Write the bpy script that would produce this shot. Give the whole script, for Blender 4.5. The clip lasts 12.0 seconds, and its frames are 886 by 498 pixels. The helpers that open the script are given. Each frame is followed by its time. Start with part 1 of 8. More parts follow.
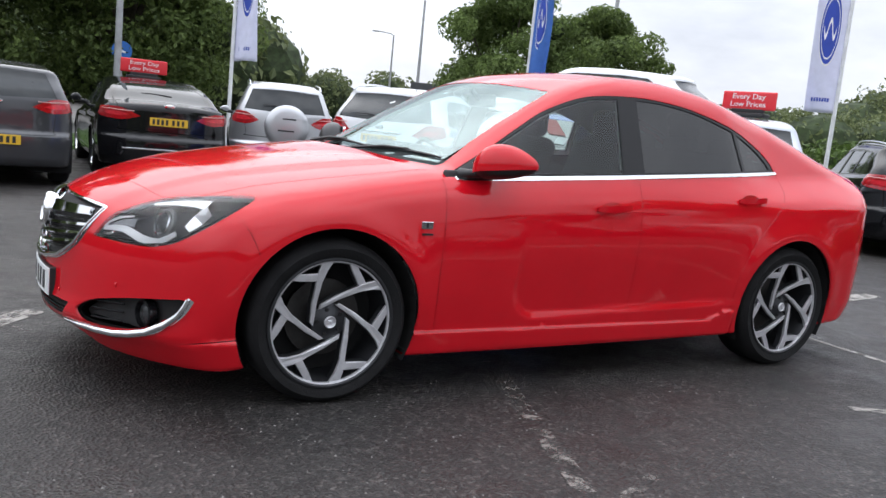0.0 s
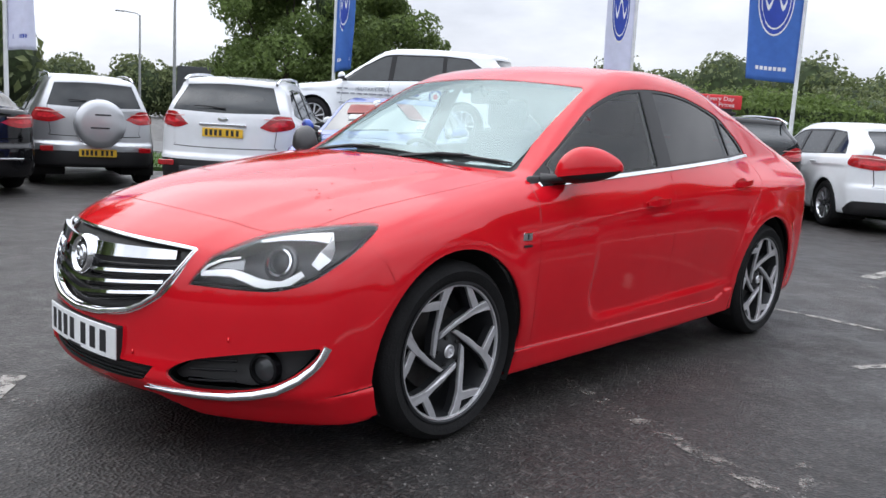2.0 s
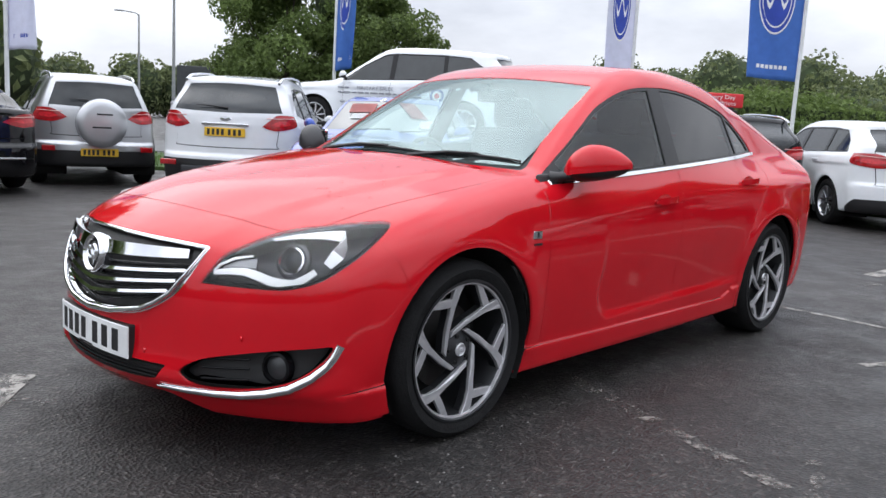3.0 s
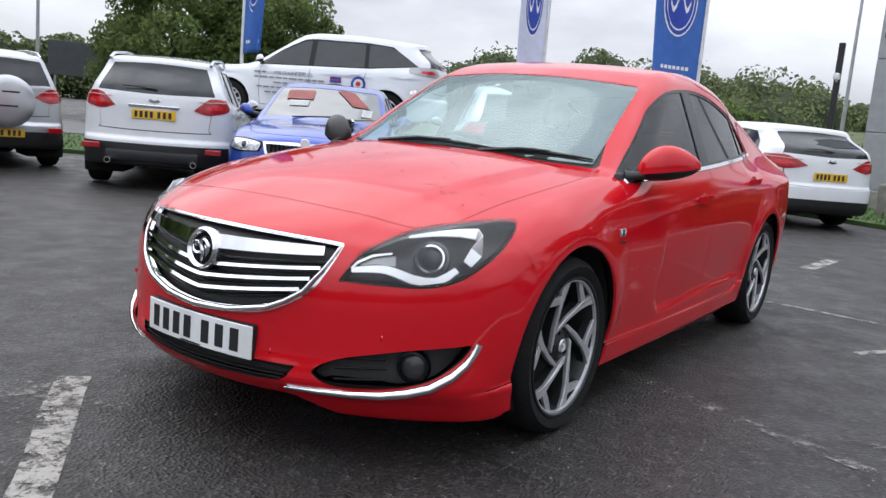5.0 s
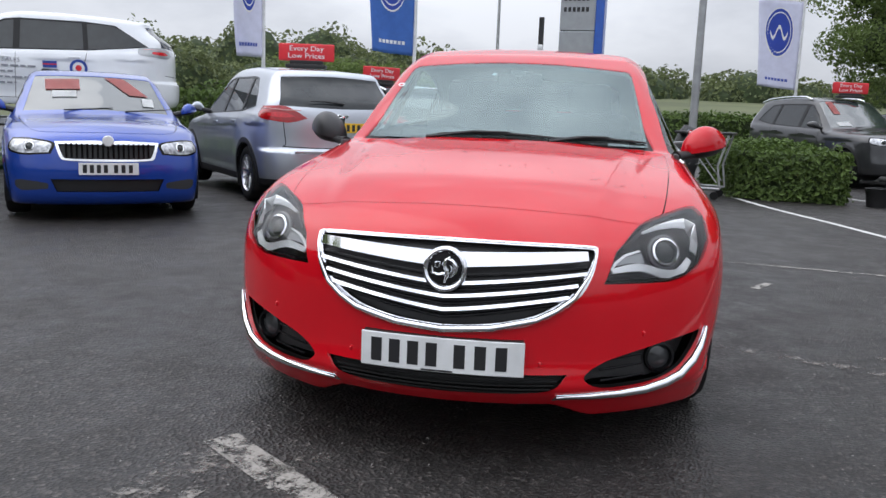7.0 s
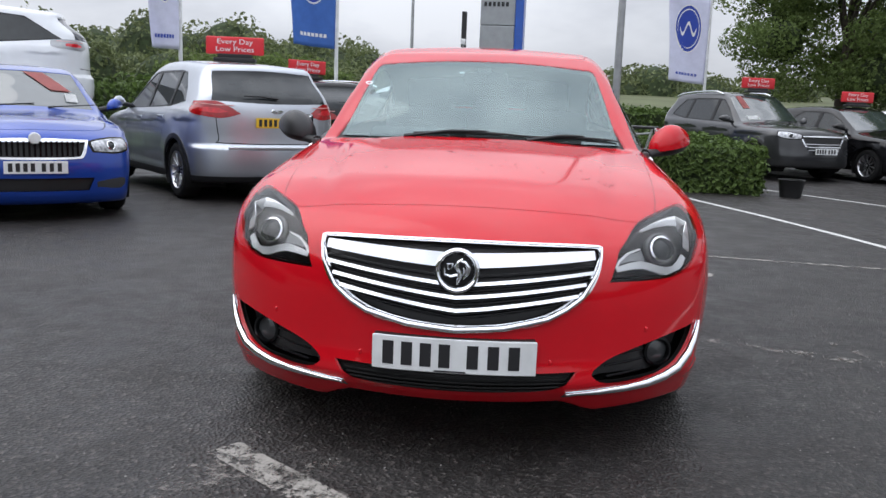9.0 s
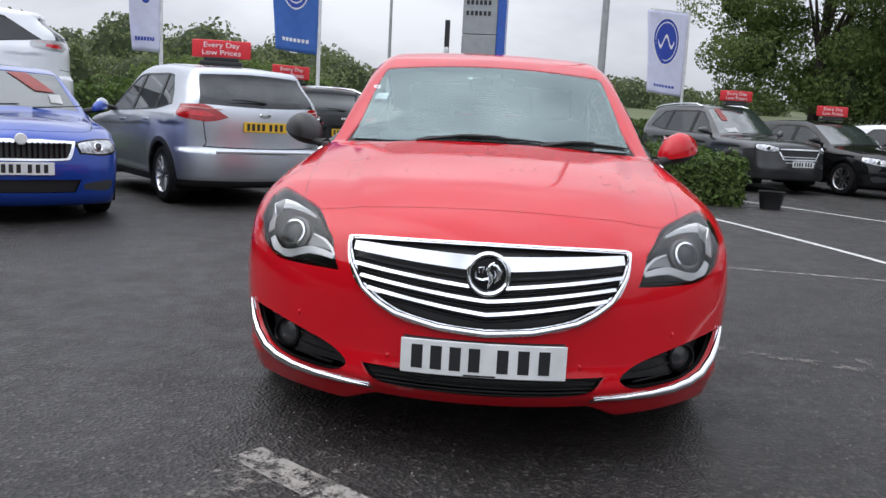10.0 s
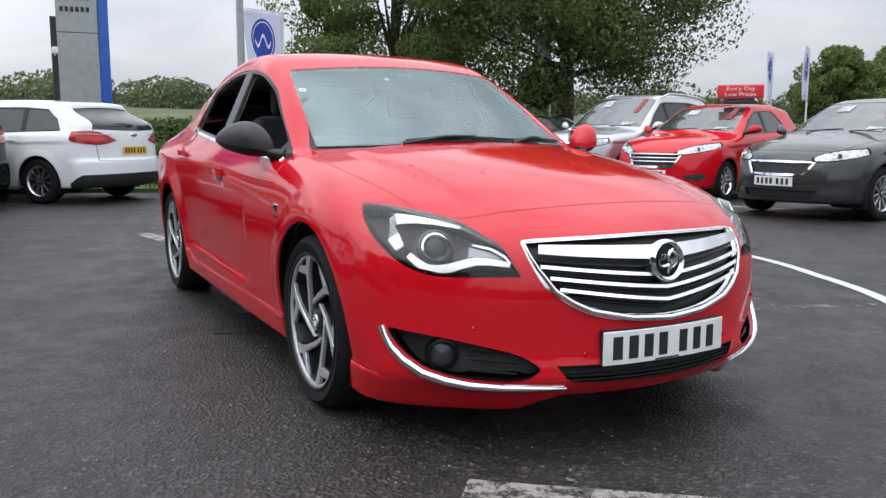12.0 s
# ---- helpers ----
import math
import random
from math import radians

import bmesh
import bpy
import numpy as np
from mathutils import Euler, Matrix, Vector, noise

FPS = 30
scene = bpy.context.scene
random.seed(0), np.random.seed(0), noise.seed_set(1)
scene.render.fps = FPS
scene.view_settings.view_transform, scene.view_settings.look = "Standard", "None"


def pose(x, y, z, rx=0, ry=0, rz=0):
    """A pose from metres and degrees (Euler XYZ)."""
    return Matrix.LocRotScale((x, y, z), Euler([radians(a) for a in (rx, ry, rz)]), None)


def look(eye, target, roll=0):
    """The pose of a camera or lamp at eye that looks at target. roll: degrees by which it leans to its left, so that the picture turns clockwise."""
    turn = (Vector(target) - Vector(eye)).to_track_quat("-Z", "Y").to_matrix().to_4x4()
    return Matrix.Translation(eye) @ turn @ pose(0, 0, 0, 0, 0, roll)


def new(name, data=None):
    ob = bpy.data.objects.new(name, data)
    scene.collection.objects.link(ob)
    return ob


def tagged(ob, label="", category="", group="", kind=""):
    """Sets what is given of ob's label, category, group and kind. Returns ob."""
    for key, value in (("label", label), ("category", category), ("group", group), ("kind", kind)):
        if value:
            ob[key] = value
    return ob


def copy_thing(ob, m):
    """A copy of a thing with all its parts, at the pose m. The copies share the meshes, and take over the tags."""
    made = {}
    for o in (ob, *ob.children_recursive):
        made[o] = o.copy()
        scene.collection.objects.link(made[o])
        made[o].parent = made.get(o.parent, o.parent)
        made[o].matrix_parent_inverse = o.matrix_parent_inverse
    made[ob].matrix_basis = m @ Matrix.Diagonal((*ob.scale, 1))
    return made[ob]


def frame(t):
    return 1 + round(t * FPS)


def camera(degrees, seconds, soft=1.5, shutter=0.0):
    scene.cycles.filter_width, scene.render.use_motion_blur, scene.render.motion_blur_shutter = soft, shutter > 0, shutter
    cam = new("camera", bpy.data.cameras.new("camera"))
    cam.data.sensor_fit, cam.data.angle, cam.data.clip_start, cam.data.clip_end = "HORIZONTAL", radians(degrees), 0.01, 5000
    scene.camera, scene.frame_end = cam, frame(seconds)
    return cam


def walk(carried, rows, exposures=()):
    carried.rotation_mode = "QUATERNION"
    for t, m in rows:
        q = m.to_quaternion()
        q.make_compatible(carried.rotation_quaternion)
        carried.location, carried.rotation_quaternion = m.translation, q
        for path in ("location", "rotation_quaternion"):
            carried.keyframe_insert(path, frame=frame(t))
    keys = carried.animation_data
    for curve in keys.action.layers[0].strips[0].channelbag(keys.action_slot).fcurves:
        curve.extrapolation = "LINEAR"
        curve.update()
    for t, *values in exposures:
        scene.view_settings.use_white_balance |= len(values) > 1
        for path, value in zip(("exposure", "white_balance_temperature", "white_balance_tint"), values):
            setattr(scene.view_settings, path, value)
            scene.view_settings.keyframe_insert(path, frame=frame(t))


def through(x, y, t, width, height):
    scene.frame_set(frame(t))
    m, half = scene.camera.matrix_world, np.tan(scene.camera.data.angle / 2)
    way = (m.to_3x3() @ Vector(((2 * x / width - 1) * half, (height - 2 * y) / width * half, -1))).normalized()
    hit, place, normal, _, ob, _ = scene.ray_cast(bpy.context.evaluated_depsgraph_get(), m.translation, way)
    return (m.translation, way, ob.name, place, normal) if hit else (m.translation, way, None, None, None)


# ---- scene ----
cam = camera(55.9, 12.0)
PATH = [
    (0, (-2.632, -3.891, 1.154), (-1.631, -2.185, 0.857), 5.8),
    (0.5, (-3.048, -3.635, 1.152), (-1.877, -2.04, 0.861), 5.5),
    (1, (-3.327, -3.307, 1.157), (-2.059, -1.786, 0.872), 3.9),
    (1.5, (-3.512, -3.036, 1.165), (-2.125, -1.626, 0.866), 3.9),
    (2, (-3.554, -2.879, 1.161), (-2.111, -1.527, 0.858), 3.3),
    (2.5, (-3.597, -2.844, 1.162), (-2.132, -1.517, 0.853), 3.2),
    (3, (-3.585, -2.85, 1.156), (-2.141, -1.5, 0.851), 3.2),
    (5, (-4.124, -2.183, 1.127), (-2.489, -1.074, 0.816), 5.0),
    (5.5, (-4.414, -1.759, 1.14), (-2.713, -0.758, 0.821), 4.7),
    (6, (-4.61, -1.254, 1.115), (-2.799, -0.465, 0.801), 3.8),
    (6.5, (-4.783, -0.834, 1.133), (-2.895, -0.263, 0.805), 2.8),
    (7, (-4.814, -0.44, 1.111), (-2.872, -0.091, 0.787), 2.2),
    (7.5, (-4.867, -0.186, 1.129), (-2.906, 0.024, 0.797), 2.4),
    (9.5, (-4.856, -0.095, 1.13), (-2.887, 0.034, 0.805), 2.3),
    (10, (-4.854, 0.052, 1.102), (-2.88, 0.124, 0.792), 3.1),
    (10.5, (-4.906, 0.462, 1.126), (-2.938, 0.305, 0.805), 5.3),
    (11, (-4.788, 0.945, 1.09), (-2.856, 0.53, 0.779), 4.6),
    (11.5, (-4.692, 1.453, 1.108), (-2.837, 0.765, 0.819), 4.0),
    (12, (-4.36, 1.937, 1.054), (-2.616, 0.999, 0.773), 0.2),
]
walk(cam, [(t, look(eye, target, roll)) for t, eye, target, roll in PATH],
     [(0, 0.18), (2.5, 0.10), (5.0, -0.05), (6.5, -0.17), (9.5, -0.17), (11.0, -0.12), (12.0, -0.04)])

# ---- light: a bright overcast sky ----
world = bpy.data.worlds.new("overcast_sky")
scene.world = world
world.use_nodes = True
nt = world.node_tree
nt.nodes.clear()
sky = nt.nodes.new("ShaderNodeTexSky")
sky.sky_type = "NISHITA"
sky.sun_disc = False
sky.sun_elevation, sky.sun_rotation = radians(50), radians(0)
sky.dust_density, sky.ozone_density = 3.0, 2.0
coord = nt.nodes.new("ShaderNodeTexCoord")
mapping = nt.nodes.new("ShaderNodeMapping")
mapping.inputs["Scale"].default_value = (1.0, 1.0, 2.6)
nt.links.new(coord.outputs["Generated"], mapping.inputs["Vector"])
cloud = nt.nodes.new("ShaderNodeTexNoise")
cloud.inputs["Scale"].default_value, cloud.inputs["Detail"].default_value, cloud.inputs["Roughness"].default_value = 2.2, 7.0, 0.55
nt.links.new(mapping.outputs["Vector"], cloud.inputs["Vector"])
ramp = nt.nodes.new("ShaderNodeValToRGB")
ramp.color_ramp.elements[0].position, ramp.color_ramp.elements[0].color = 0.34, (6.0, 6.35, 7.2, 1)
ramp.color_ramp.elements[1].position, ramp.color_ramp.elements[1].color = 0.64, (10.2, 10.6, 11.5, 1)
nt.links.new(cloud.outputs["Fac"], ramp.inputs["Fac"])
veil = nt.nodes.new("ShaderNodeMix")
veil.data_type = "RGBA"
veil.inputs["Factor"].default_value = 0.93
nt.links.new(sky.outputs["Color"], veil.inputs["A"])
nt.links.new(ramp.outputs["Color"], veil.inputs["B"])
# brighter overhead than near the horizon, as under thick cloud, and brighter towards the hidden sun
sep = nt.nodes.new("ShaderNodeSeparateXYZ")
nt.links.new(coord.outputs["Generated"], sep.inputs["Vector"])
lift = nt.nodes.new("ShaderNodeMath")
lift.operation = "MULTIPLY_ADD"
lift.use_clamp = False
lift.inputs[1].default_value, lift.inputs[2].default_value = 2.1, 0.77
nt.links.new(sep.outputs["Z"], lift.inputs[0])
lean = nt.nodes.new("ShaderNodeMath")
lean.operation = "MULTIPLY_ADD"
lean.inputs[1].default_value = 0.18
nt.links.new(sep.outputs["Y"], lean.inputs[0])
nt.links.new(lift.outputs["Value"], lean.inputs[2])
scaled = nt.nodes.new("ShaderNodeVectorMath")
scaled.operation = "SCALE"
nt.links.new(veil.outputs["Result"], scaled.inputs[0])
nt.links.new(lean.outputs["Value"], scaled.inputs["Scale"])
back = nt.nodes.new("ShaderNodeBackground")
back.inputs["Strength"].default_value = 0.1
nt.links.new(scaled.outputs["Vector"], back.inputs["Color"])
out = nt.nodes.new("ShaderNodeOutputWorld")
nt.links.new(back.outputs["Background"], out.inputs["Surface"])

sun_data = bpy.data.lights.new("sun", "SUN")
sun_data.energy, sun_data.angle, sun_data.color = 0.7, radians(75), (1.0, 0.97, 0.93)
sun = new("sun", sun_data)
sun.rotation_euler = Euler((radians(40), 0, radians(180)))

# ---- materials ----
def material(name):
    m = bpy.data.materials.new(name)
    m.use_nodes = True
    n = m.node_tree
    return m, n, n.nodes["Principled BSDF"]


def noise_node(n, scale, detail=4.0, rough=0.6, coord="Object"):
    c = n.nodes.new("ShaderNodeTexCoord")
    t = n.nodes.new("ShaderNodeTexNoise")
    t.inputs["Scale"].default_value, t.inputs["Detail"].default_value, t.inputs["Roughness"].default_value = scale, detail, rough
    n.links.new(c.outputs[coord], t.inputs["Vector"])
    return t


def ramp_node(n, fac, stops):
    r = n.nodes.new("ShaderNodeValToRGB")
    e = r.color_ramp.elements
    while len(e) < len(stops):
        e.new(0.5)
    for k, (p, c) in zip(e, stops):
        k.position, k.color = p, (*c, 1)
    n.links.new(fac, r.inputs["Fac"])
    return r


def bump_node(n, height, strength, distance, b):
    u = n.nodes.new("ShaderNodeBump")
    u.inputs["Strength"].default_value, u.inputs["Distance"].default_value = strength, distance
    n.links.new(height, u.inputs["Height"])
    n.links.new(u.outputs["Normal"], b.inputs["Normal"])
    return u


def simple(name, colour, rough=0.5, metal=0.0, coat=0.0, vary=0.12, scale=6.0, bump=0.0, bscale=200.0):
    """One colour with slight uneven patches, and a fine relief where asked."""
    m, n, b = material(name)
    t = noise_node(n, scale)
    lo, hi = [max(0, c * (1 - vary)) for c in colour], [min(1, c * (1 + vary)) for c in colour]
    r = ramp_node(n, t.outputs["Fac"], [(0.3, lo), (0.7, hi)])
    n.links.new(r.outputs["Color"], b.inputs["Base Color"])
    b.inputs["Roughness"].default_value, b.inputs["Metallic"].default_value = rough, metal
    b.inputs["Coat Weight"].default_value, b.inputs["Coat Roughness"].default_value = coat, 0.03
    if bump:
        g = noise_node(n, bscale, 3.0)
        bump_node(n, g.outputs["Fac"], bump, 0.01, b)
    return m


def paint(name, colour, metal=0.0, rough=0.35):
    """Car paint under clear lacquer, with a thin film of dust and dried drops."""
    m, n, b = material(name)
    t = noise_node(n, 3.0, 6.0)
    r = ramp_node(n, t.outputs["Fac"], [(0.3, [c * 0.94 for c in colour]), (0.75, [min(1, c * 1.05 + 0.002) for c in colour])])
    n.links.new(r.outputs["Color"], b.inputs["Base Color"])
    b.inputs["Metallic"].default_value, b.inputs["Roughness"].default_value = metal, rough
    b.inputs["Coat Weight"].default_value, b.inputs["Coat IOR"].default_value = 1.0, 1.5
    b.inputs["Specular IOR Level"].default_value = 0.0 if metal == 0 else 0.3
    d = noise_node(n, 45.0, 5.0)
    k = ramp_node(n, d.outputs["Fac"], [(0.4, (0.05, 0.05, 0.05)), (0.8, (0.10, 0.10, 0.10))])
    n.links.new(k.outputs["Color"], b.inputs["Coat Roughness"])
    return m


def glass(name, tint, gloss=1.0, haze=0.0, coated=0.0):
    """A thin pane: tinted see-through with mirror gloss that grows at a slant, and grey haze where asked."""
    m, n, b = material(name)
    n.nodes.remove(b)
    tr, gl, mx = n.nodes.new("ShaderNodeBsdfTransparent"), n.nodes.new("ShaderNodeBsdfGlossy"), n.nodes.new("ShaderNodeMixShader")
    tr.inputs["Color"].default_value = (*tint, 1)
    gl.inputs["Roughness"].default_value = 0.01
    fr = n.nodes.new("ShaderNodeFresnel")
    fr.inputs["IOR"].default_value = 1.5 * gloss
    fac = fr.outputs["Fac"]
    if coated:
        even = n.nodes.new("ShaderNodeMath")
        even.operation = "MULTIPLY_ADD"
        even.inputs[1].default_value, even.inputs[2].default_value = 0.22, coated
        n.links.new(fac, even.inputs[0])
        fac = even.outputs["Value"]
        gl.inputs["Color"].default_value = (0.80, 0.97, 0.97, 1)
    n.links.new(fac, mx.inputs["Fac"])
    n.links.new(tr.outputs["BSDF"], mx.inputs[1])
    n.links.new(gl.outputs["BSDF"], mx.inputs[2])
    last = mx
    # Grey diffuse film paints the milky sky haze into the pane.
    if haze:
        film, df = n.nodes.new("ShaderNodeMixShader"), n.nodes.new("ShaderNodeBsdfDiffuse")
        df.inputs["Color"].default_value = (0.55, 0.6, 0.6, 1)
        k = ramp_node(n, noise_node(n, 5.0, 6.0).outputs["Fac"], [(0.3, (haze * 0.7,) * 3), (0.7, (haze * 1.3,) * 3)])
        n.links.new(k.outputs["Color"], film.inputs["Fac"])
        n.links.new(mx.outputs["Shader"], film.inputs[1])
        n.links.new(df.outputs["BSDF"], film.inputs[2])
        last = film
    n.links.new(last.outputs["Shader"], n.nodes["Material Output"].inputs["Surface"])
    return m


RED = paint("red_paint", (0.54, 0.005, 0.013))
CHROME = simple("chrome", (0.82, 0.83, 0.85), 0.06, 1.0, vary=0.03)
BLACK = simple("black_plastic", (0.012, 0.012, 0.013), 0.5, bump=0.15)
GLOSS_BLACK = simple("gloss_black", (0.006, 0.006, 0.007), 0.22)
GLOSS_BLACK.node_tree.nodes["Principled BSDF"].inputs["Specular IOR Level"].default_value = 0.25
# Near-black that stands for shade in hollows, gaps and behind wheels.
DARK = simple("shade_black", (0.006, 0.006, 0.006), 0.9)
RUBBER = simple("tyre_rubber", (0.009, 0.009, 0.0095), 0.8, vary=0.3, scale=14, bump=0.3, bscale=90)
RUBBER.node_tree.nodes["Principled BSDF"].inputs["Specular IOR Level"].default_value = 0.22
ALLOY = simple("machined_alloy", (0.62, 0.62, 0.64), 0.28, 1.0, vary=0.06, scale=30)
RIM_FACE = simple("machined_rim_face", (0.62, 0.62, 0.64), 0.36, 0.7, vary=0.08, scale=40)
ALLOY_DARK = simple("dark_alloy", (0.030, 0.031, 0.034), 0.4, 0.5)
BRAKE = simple("brake_disc", (0.06, 0.058, 0.056), 0.5, 0.9, scale=40)
CLEAR = glass("clear_glass", (0.98, 0.985, 0.985), 0.98)
SCREEN = glass("windscreen_glass", (0.54, 0.69, 0.68), 1.0, 0.045, 0.20)
TINT = glass("door_glass", (0.54, 0.68, 0.65), 1.0)
PRIVACY = glass("privacy_glass", (0.05, 0.055, 0.06), 1.08)
PANE = simple("dark_pane", (0.018, 0.022, 0.024), 0.03, vary=0.2)
PANE_FRONT = simple("sloping_pane", (0.030, 0.040, 0.040), 0.03, vary=0.3, scale=3.0)
PANE_FRONT.node_tree.nodes["Principled BSDF"].inputs["IOR"].default_value = 2.3
LAMP_REFLECT = simple("lamp_reflector", (0.42, 0.43, 0.45), 0.2, 0.6, coat=0.8, vary=0.75, scale=22)
TRIM = simple("cabin_trim", (0.05, 0.05, 0.052), 0.8, bump=0.2)
HEADLINER = simple("headliner", (0.42, 0.41, 0.39), 0.95)
SEAT = simple("seat_cloth", (0.03, 0.03, 0.033), 0.9, bump=0.4, bscale=400)
LAMP_RED = simple("tail_lamp_red", (0.36, 0.006, 0.010), 0.08, coat=0.8, vary=0.35, scale=18)
LAMP_CLEAR = simple("lamp_clear", (0.34, 0.35, 0.36), 0.28, 0.3, coat=0.3)
LAMP_WHITE = simple("lamp_white", (0.93, 0.94, 0.95), 0.32, 0.45, coat=0.6, vary=0.04)
LAMP_GLOW = simple("lamp_pale_bar", (0.80, 0.42, 0.40), 0.12, coat=0.8)
PLACARD_PALE = simple("pale_placard_red", (0.50, 0.16, 0.15), 0.5)
PLACARD_RED = simple("placard_red", (0.62, 0.02, 0.03), 0.5)
FOG_GLASS = simple("fog_lamp_glass", (0.045, 0.047, 0.05), 0.18, 0.1, coat=0.2)
LAMP_PINK = simple("reverse_lamp", (0.62, 0.02, 0.03), 0.12, 0.0, coat=0.8, vary=0.3, scale=30)
PLATE_Y = simple("yellow_plate", (0.72, 0.44, 0.03), 0.4)
PLATE_W = simple("white_plate", (0.74, 0.75, 0.75), 0.4)
INK = simple("plate_ink", (0.015, 0.015, 0.017), 0.5)
WHITE = paint("white_paint", (0.74, 0.76, 0.78))
SILVER = paint("silver_paint", (0.50, 0.53, 0.58), 0.85, 0.33)
SILVER_PALE = paint("pale_silver_paint", (0.52, 0.53, 0.55), 0.75, 0.33)
GREY = paint("dark_grey_paint", (0.028, 0.029, 0.032), 0.35, 0.35)
GREY_MID = paint("grey_paint", (0.045, 0.047, 0.052), 0.4, 0.35)
JET = paint("black_paint", (0.006, 0.006, 0.007))
BLUE = paint("blue_paint", (0.004, 0.046, 0.32), 0.35, 0.35)

SATIN = simple("satin_grey", (0.12, 0.12, 0.125), 0.35, 0.5)
MIRROR_BLACK = simple("black_mirror_shell", (0.022, 0.022, 0.024), 0.38, bump=0.1)
# Body red darkened: the shade of the handle recess as a colour.
HANDLE_CUP = simple("cup_shade_red", (0.42, 0.005, 0.008), 0.25, coat=0.6)
DIRT = simple("dried_dirt", (0.16, 0.02, 0.022), 0.6)
LAMP_HOUSE = simple("lamp_housing", (0.034, 0.035, 0.038), 0.32, 0.4, vary=0.5, scale=14)
# ---- shape helpers ----
def spline(pts, soft=0.0):
    """A smooth one-way curve through (x, value) points, evened out over a soft width."""
    xs = np.array([p[0] for p in pts], float)
    ys = np.array([p[1] for p in pts], float)
    h = np.diff(xs)
    d = np.diff(ys) / h
    m = np.zeros_like(ys)
    m[0], m[-1] = d[0], d[-1]
    for i in range(1, len(xs) - 1):
        if d[i - 1] * d[i] > 0:
            w1, w2 = 2 * h[i] + h[i - 1], h[i] + 2 * h[i - 1]
            m[i] = (w1 + w2) / (w1 / d[i - 1] + w2 / d[i])

    lo, hi = xs[0] - 0.5, xs[-1] + 0.5
    x = np.linspace(lo, hi, 5001)
    q = np.clip(x, xs[0], xs[-1])
    i = np.clip(np.searchsorted(xs, q) - 1, 0, len(h) - 1)
    t = (q - xs[i]) / h[i]
    table = (1 + 2 * t) * (1 - t) ** 2 * ys[i] + t * (1 - t) ** 2 * h[i] * m[i] + t * t * (3 - 2 * t) * ys[i + 1] + t * t * (t - 1) * h[i] * m[i + 1]
    table = table + (x - q) * np.where(x < xs[0], m[0], m[-1])
    if soft:
        k = int(soft / (x[1] - x[0])) // 2 * 2 + 1
        for _ in range(2):
            table = np.convolve(np.pad(table, k // 2, "edge"), np.ones(k) / k, "valid")
    return lambda v: np.interp(v, x, table)


def smax(a, b, k):
    h = np.maximum(k - np.abs(a - b), 0) / k
    return np.maximum(a, b) + h * h * k * 0.25


def step(a, b, x):
    t = np.clip((x - a) / (b - a), 0, 1)
    return t * t * (3 - 2 * t)


def car_field(c):
    """The signed field of a car's outer skin, from its spec: negative inside."""
    top, belt, wide = spline(c["top"]), spline(c["belt"], 0.2), spline(c["wide"], 0.25)
    nose, tail, low = spline(c["nose"]), spline(c["tail"]), spline(c["low"])
    bow, crown, sect = spline(c["bow"], 0.2), spline(c["crown"], 0.2), spline(c["section"], 0.14)
    tumble, feature = c["tumble"], c.get("feature")
    sill, tuck = c.get("sill", 0.2), spline(c.get("tuck", [(-3, 0), (3, 0)]))

    def half(x, z):
        zb, w = belt(x), wide(x)
        r = (z - sill) / (zb - sill)
        y = np.where(r < 1, w * sect(np.clip(r, -0.2, 1)), w * sect(1.0) - tumble * (z - zb)) - tuck(x) * step(0.78, 1.0, r)
        for xw in c["axles"]:
            d = np.hypot(x - xw, z - c["radius"])
            y = y + c.get("flare", 0.016) * np.exp(-((d - c["arch"] - 0.02) / 0.07) ** 2) * step(0.15, 0.4, z)
        return y

    def roof(x, y):
        xs = x - bow(x) * y * y
        return top(xs) - crown(x) * (y / 0.9) ** 2

    def f(p):
        x, y, z = p[..., 0], np.abs(p[..., 1]), p[..., 2]
        e = 0.01
        yw, zt = half(x, z), roof(x, y)
        if feature:
            dy, dz = feature(x, y, z)
            yw, zt = yw + dy, zt + dz
        gx = (roof(x + e, y) - roof(x - e, y)) / (2 * e)
        gy = (roof(x, y + e) - roof(x, y - e)) / (2 * e)
        sz = (half(x, z + e) - half(x, z - e)) / (2 * e)
        s = (y - yw) / np.sqrt(1 + sz * sz)
        t = (z - zt) / np.sqrt(1 + gx * gx + gy * gy)
        ng = (nose(z + e) - nose(z - e)) / (2 * e)
        nx = nose(z) + c["nose_bow"][0] * y * y + c["nose_bow"][1] * y ** 6
        n = (nx - x) / np.sqrt(1 + ng * ng + (2 * c["nose_bow"][0] * y) ** 2)
        tg = (tail(z + e) - tail(z - e)) / (2 * e)
        r = (x - tail(z) + c["tail_bow"][0] * y * y + c["tail_bow"][1] * y ** 6) / np.sqrt(1 + tg * tg + (2 * c["tail_bow"][0] * y) ** 2)
        v = smax(s, t, c.get("round_top", 0.09))
        v = smax(v, n, c.get("round_nose", 0.06))
        v = smax(v, r, c.get("round_tail", 0.08))
        return smax(v, low(x) - c.get("dip", 0) * step(0.33, 0.48, y) * step(-1.5, -1.8, x) - z, c.get("crisp", 0.04))
    return f


def gradient(f, p, e=0.0015):
    g = np.empty_like(p)
    for k in range(3):
        o = np.zeros(3)
        o[k] = e
        g[:, k] = (f(p + o) - f(p - o)) / (2 * e)
    return g


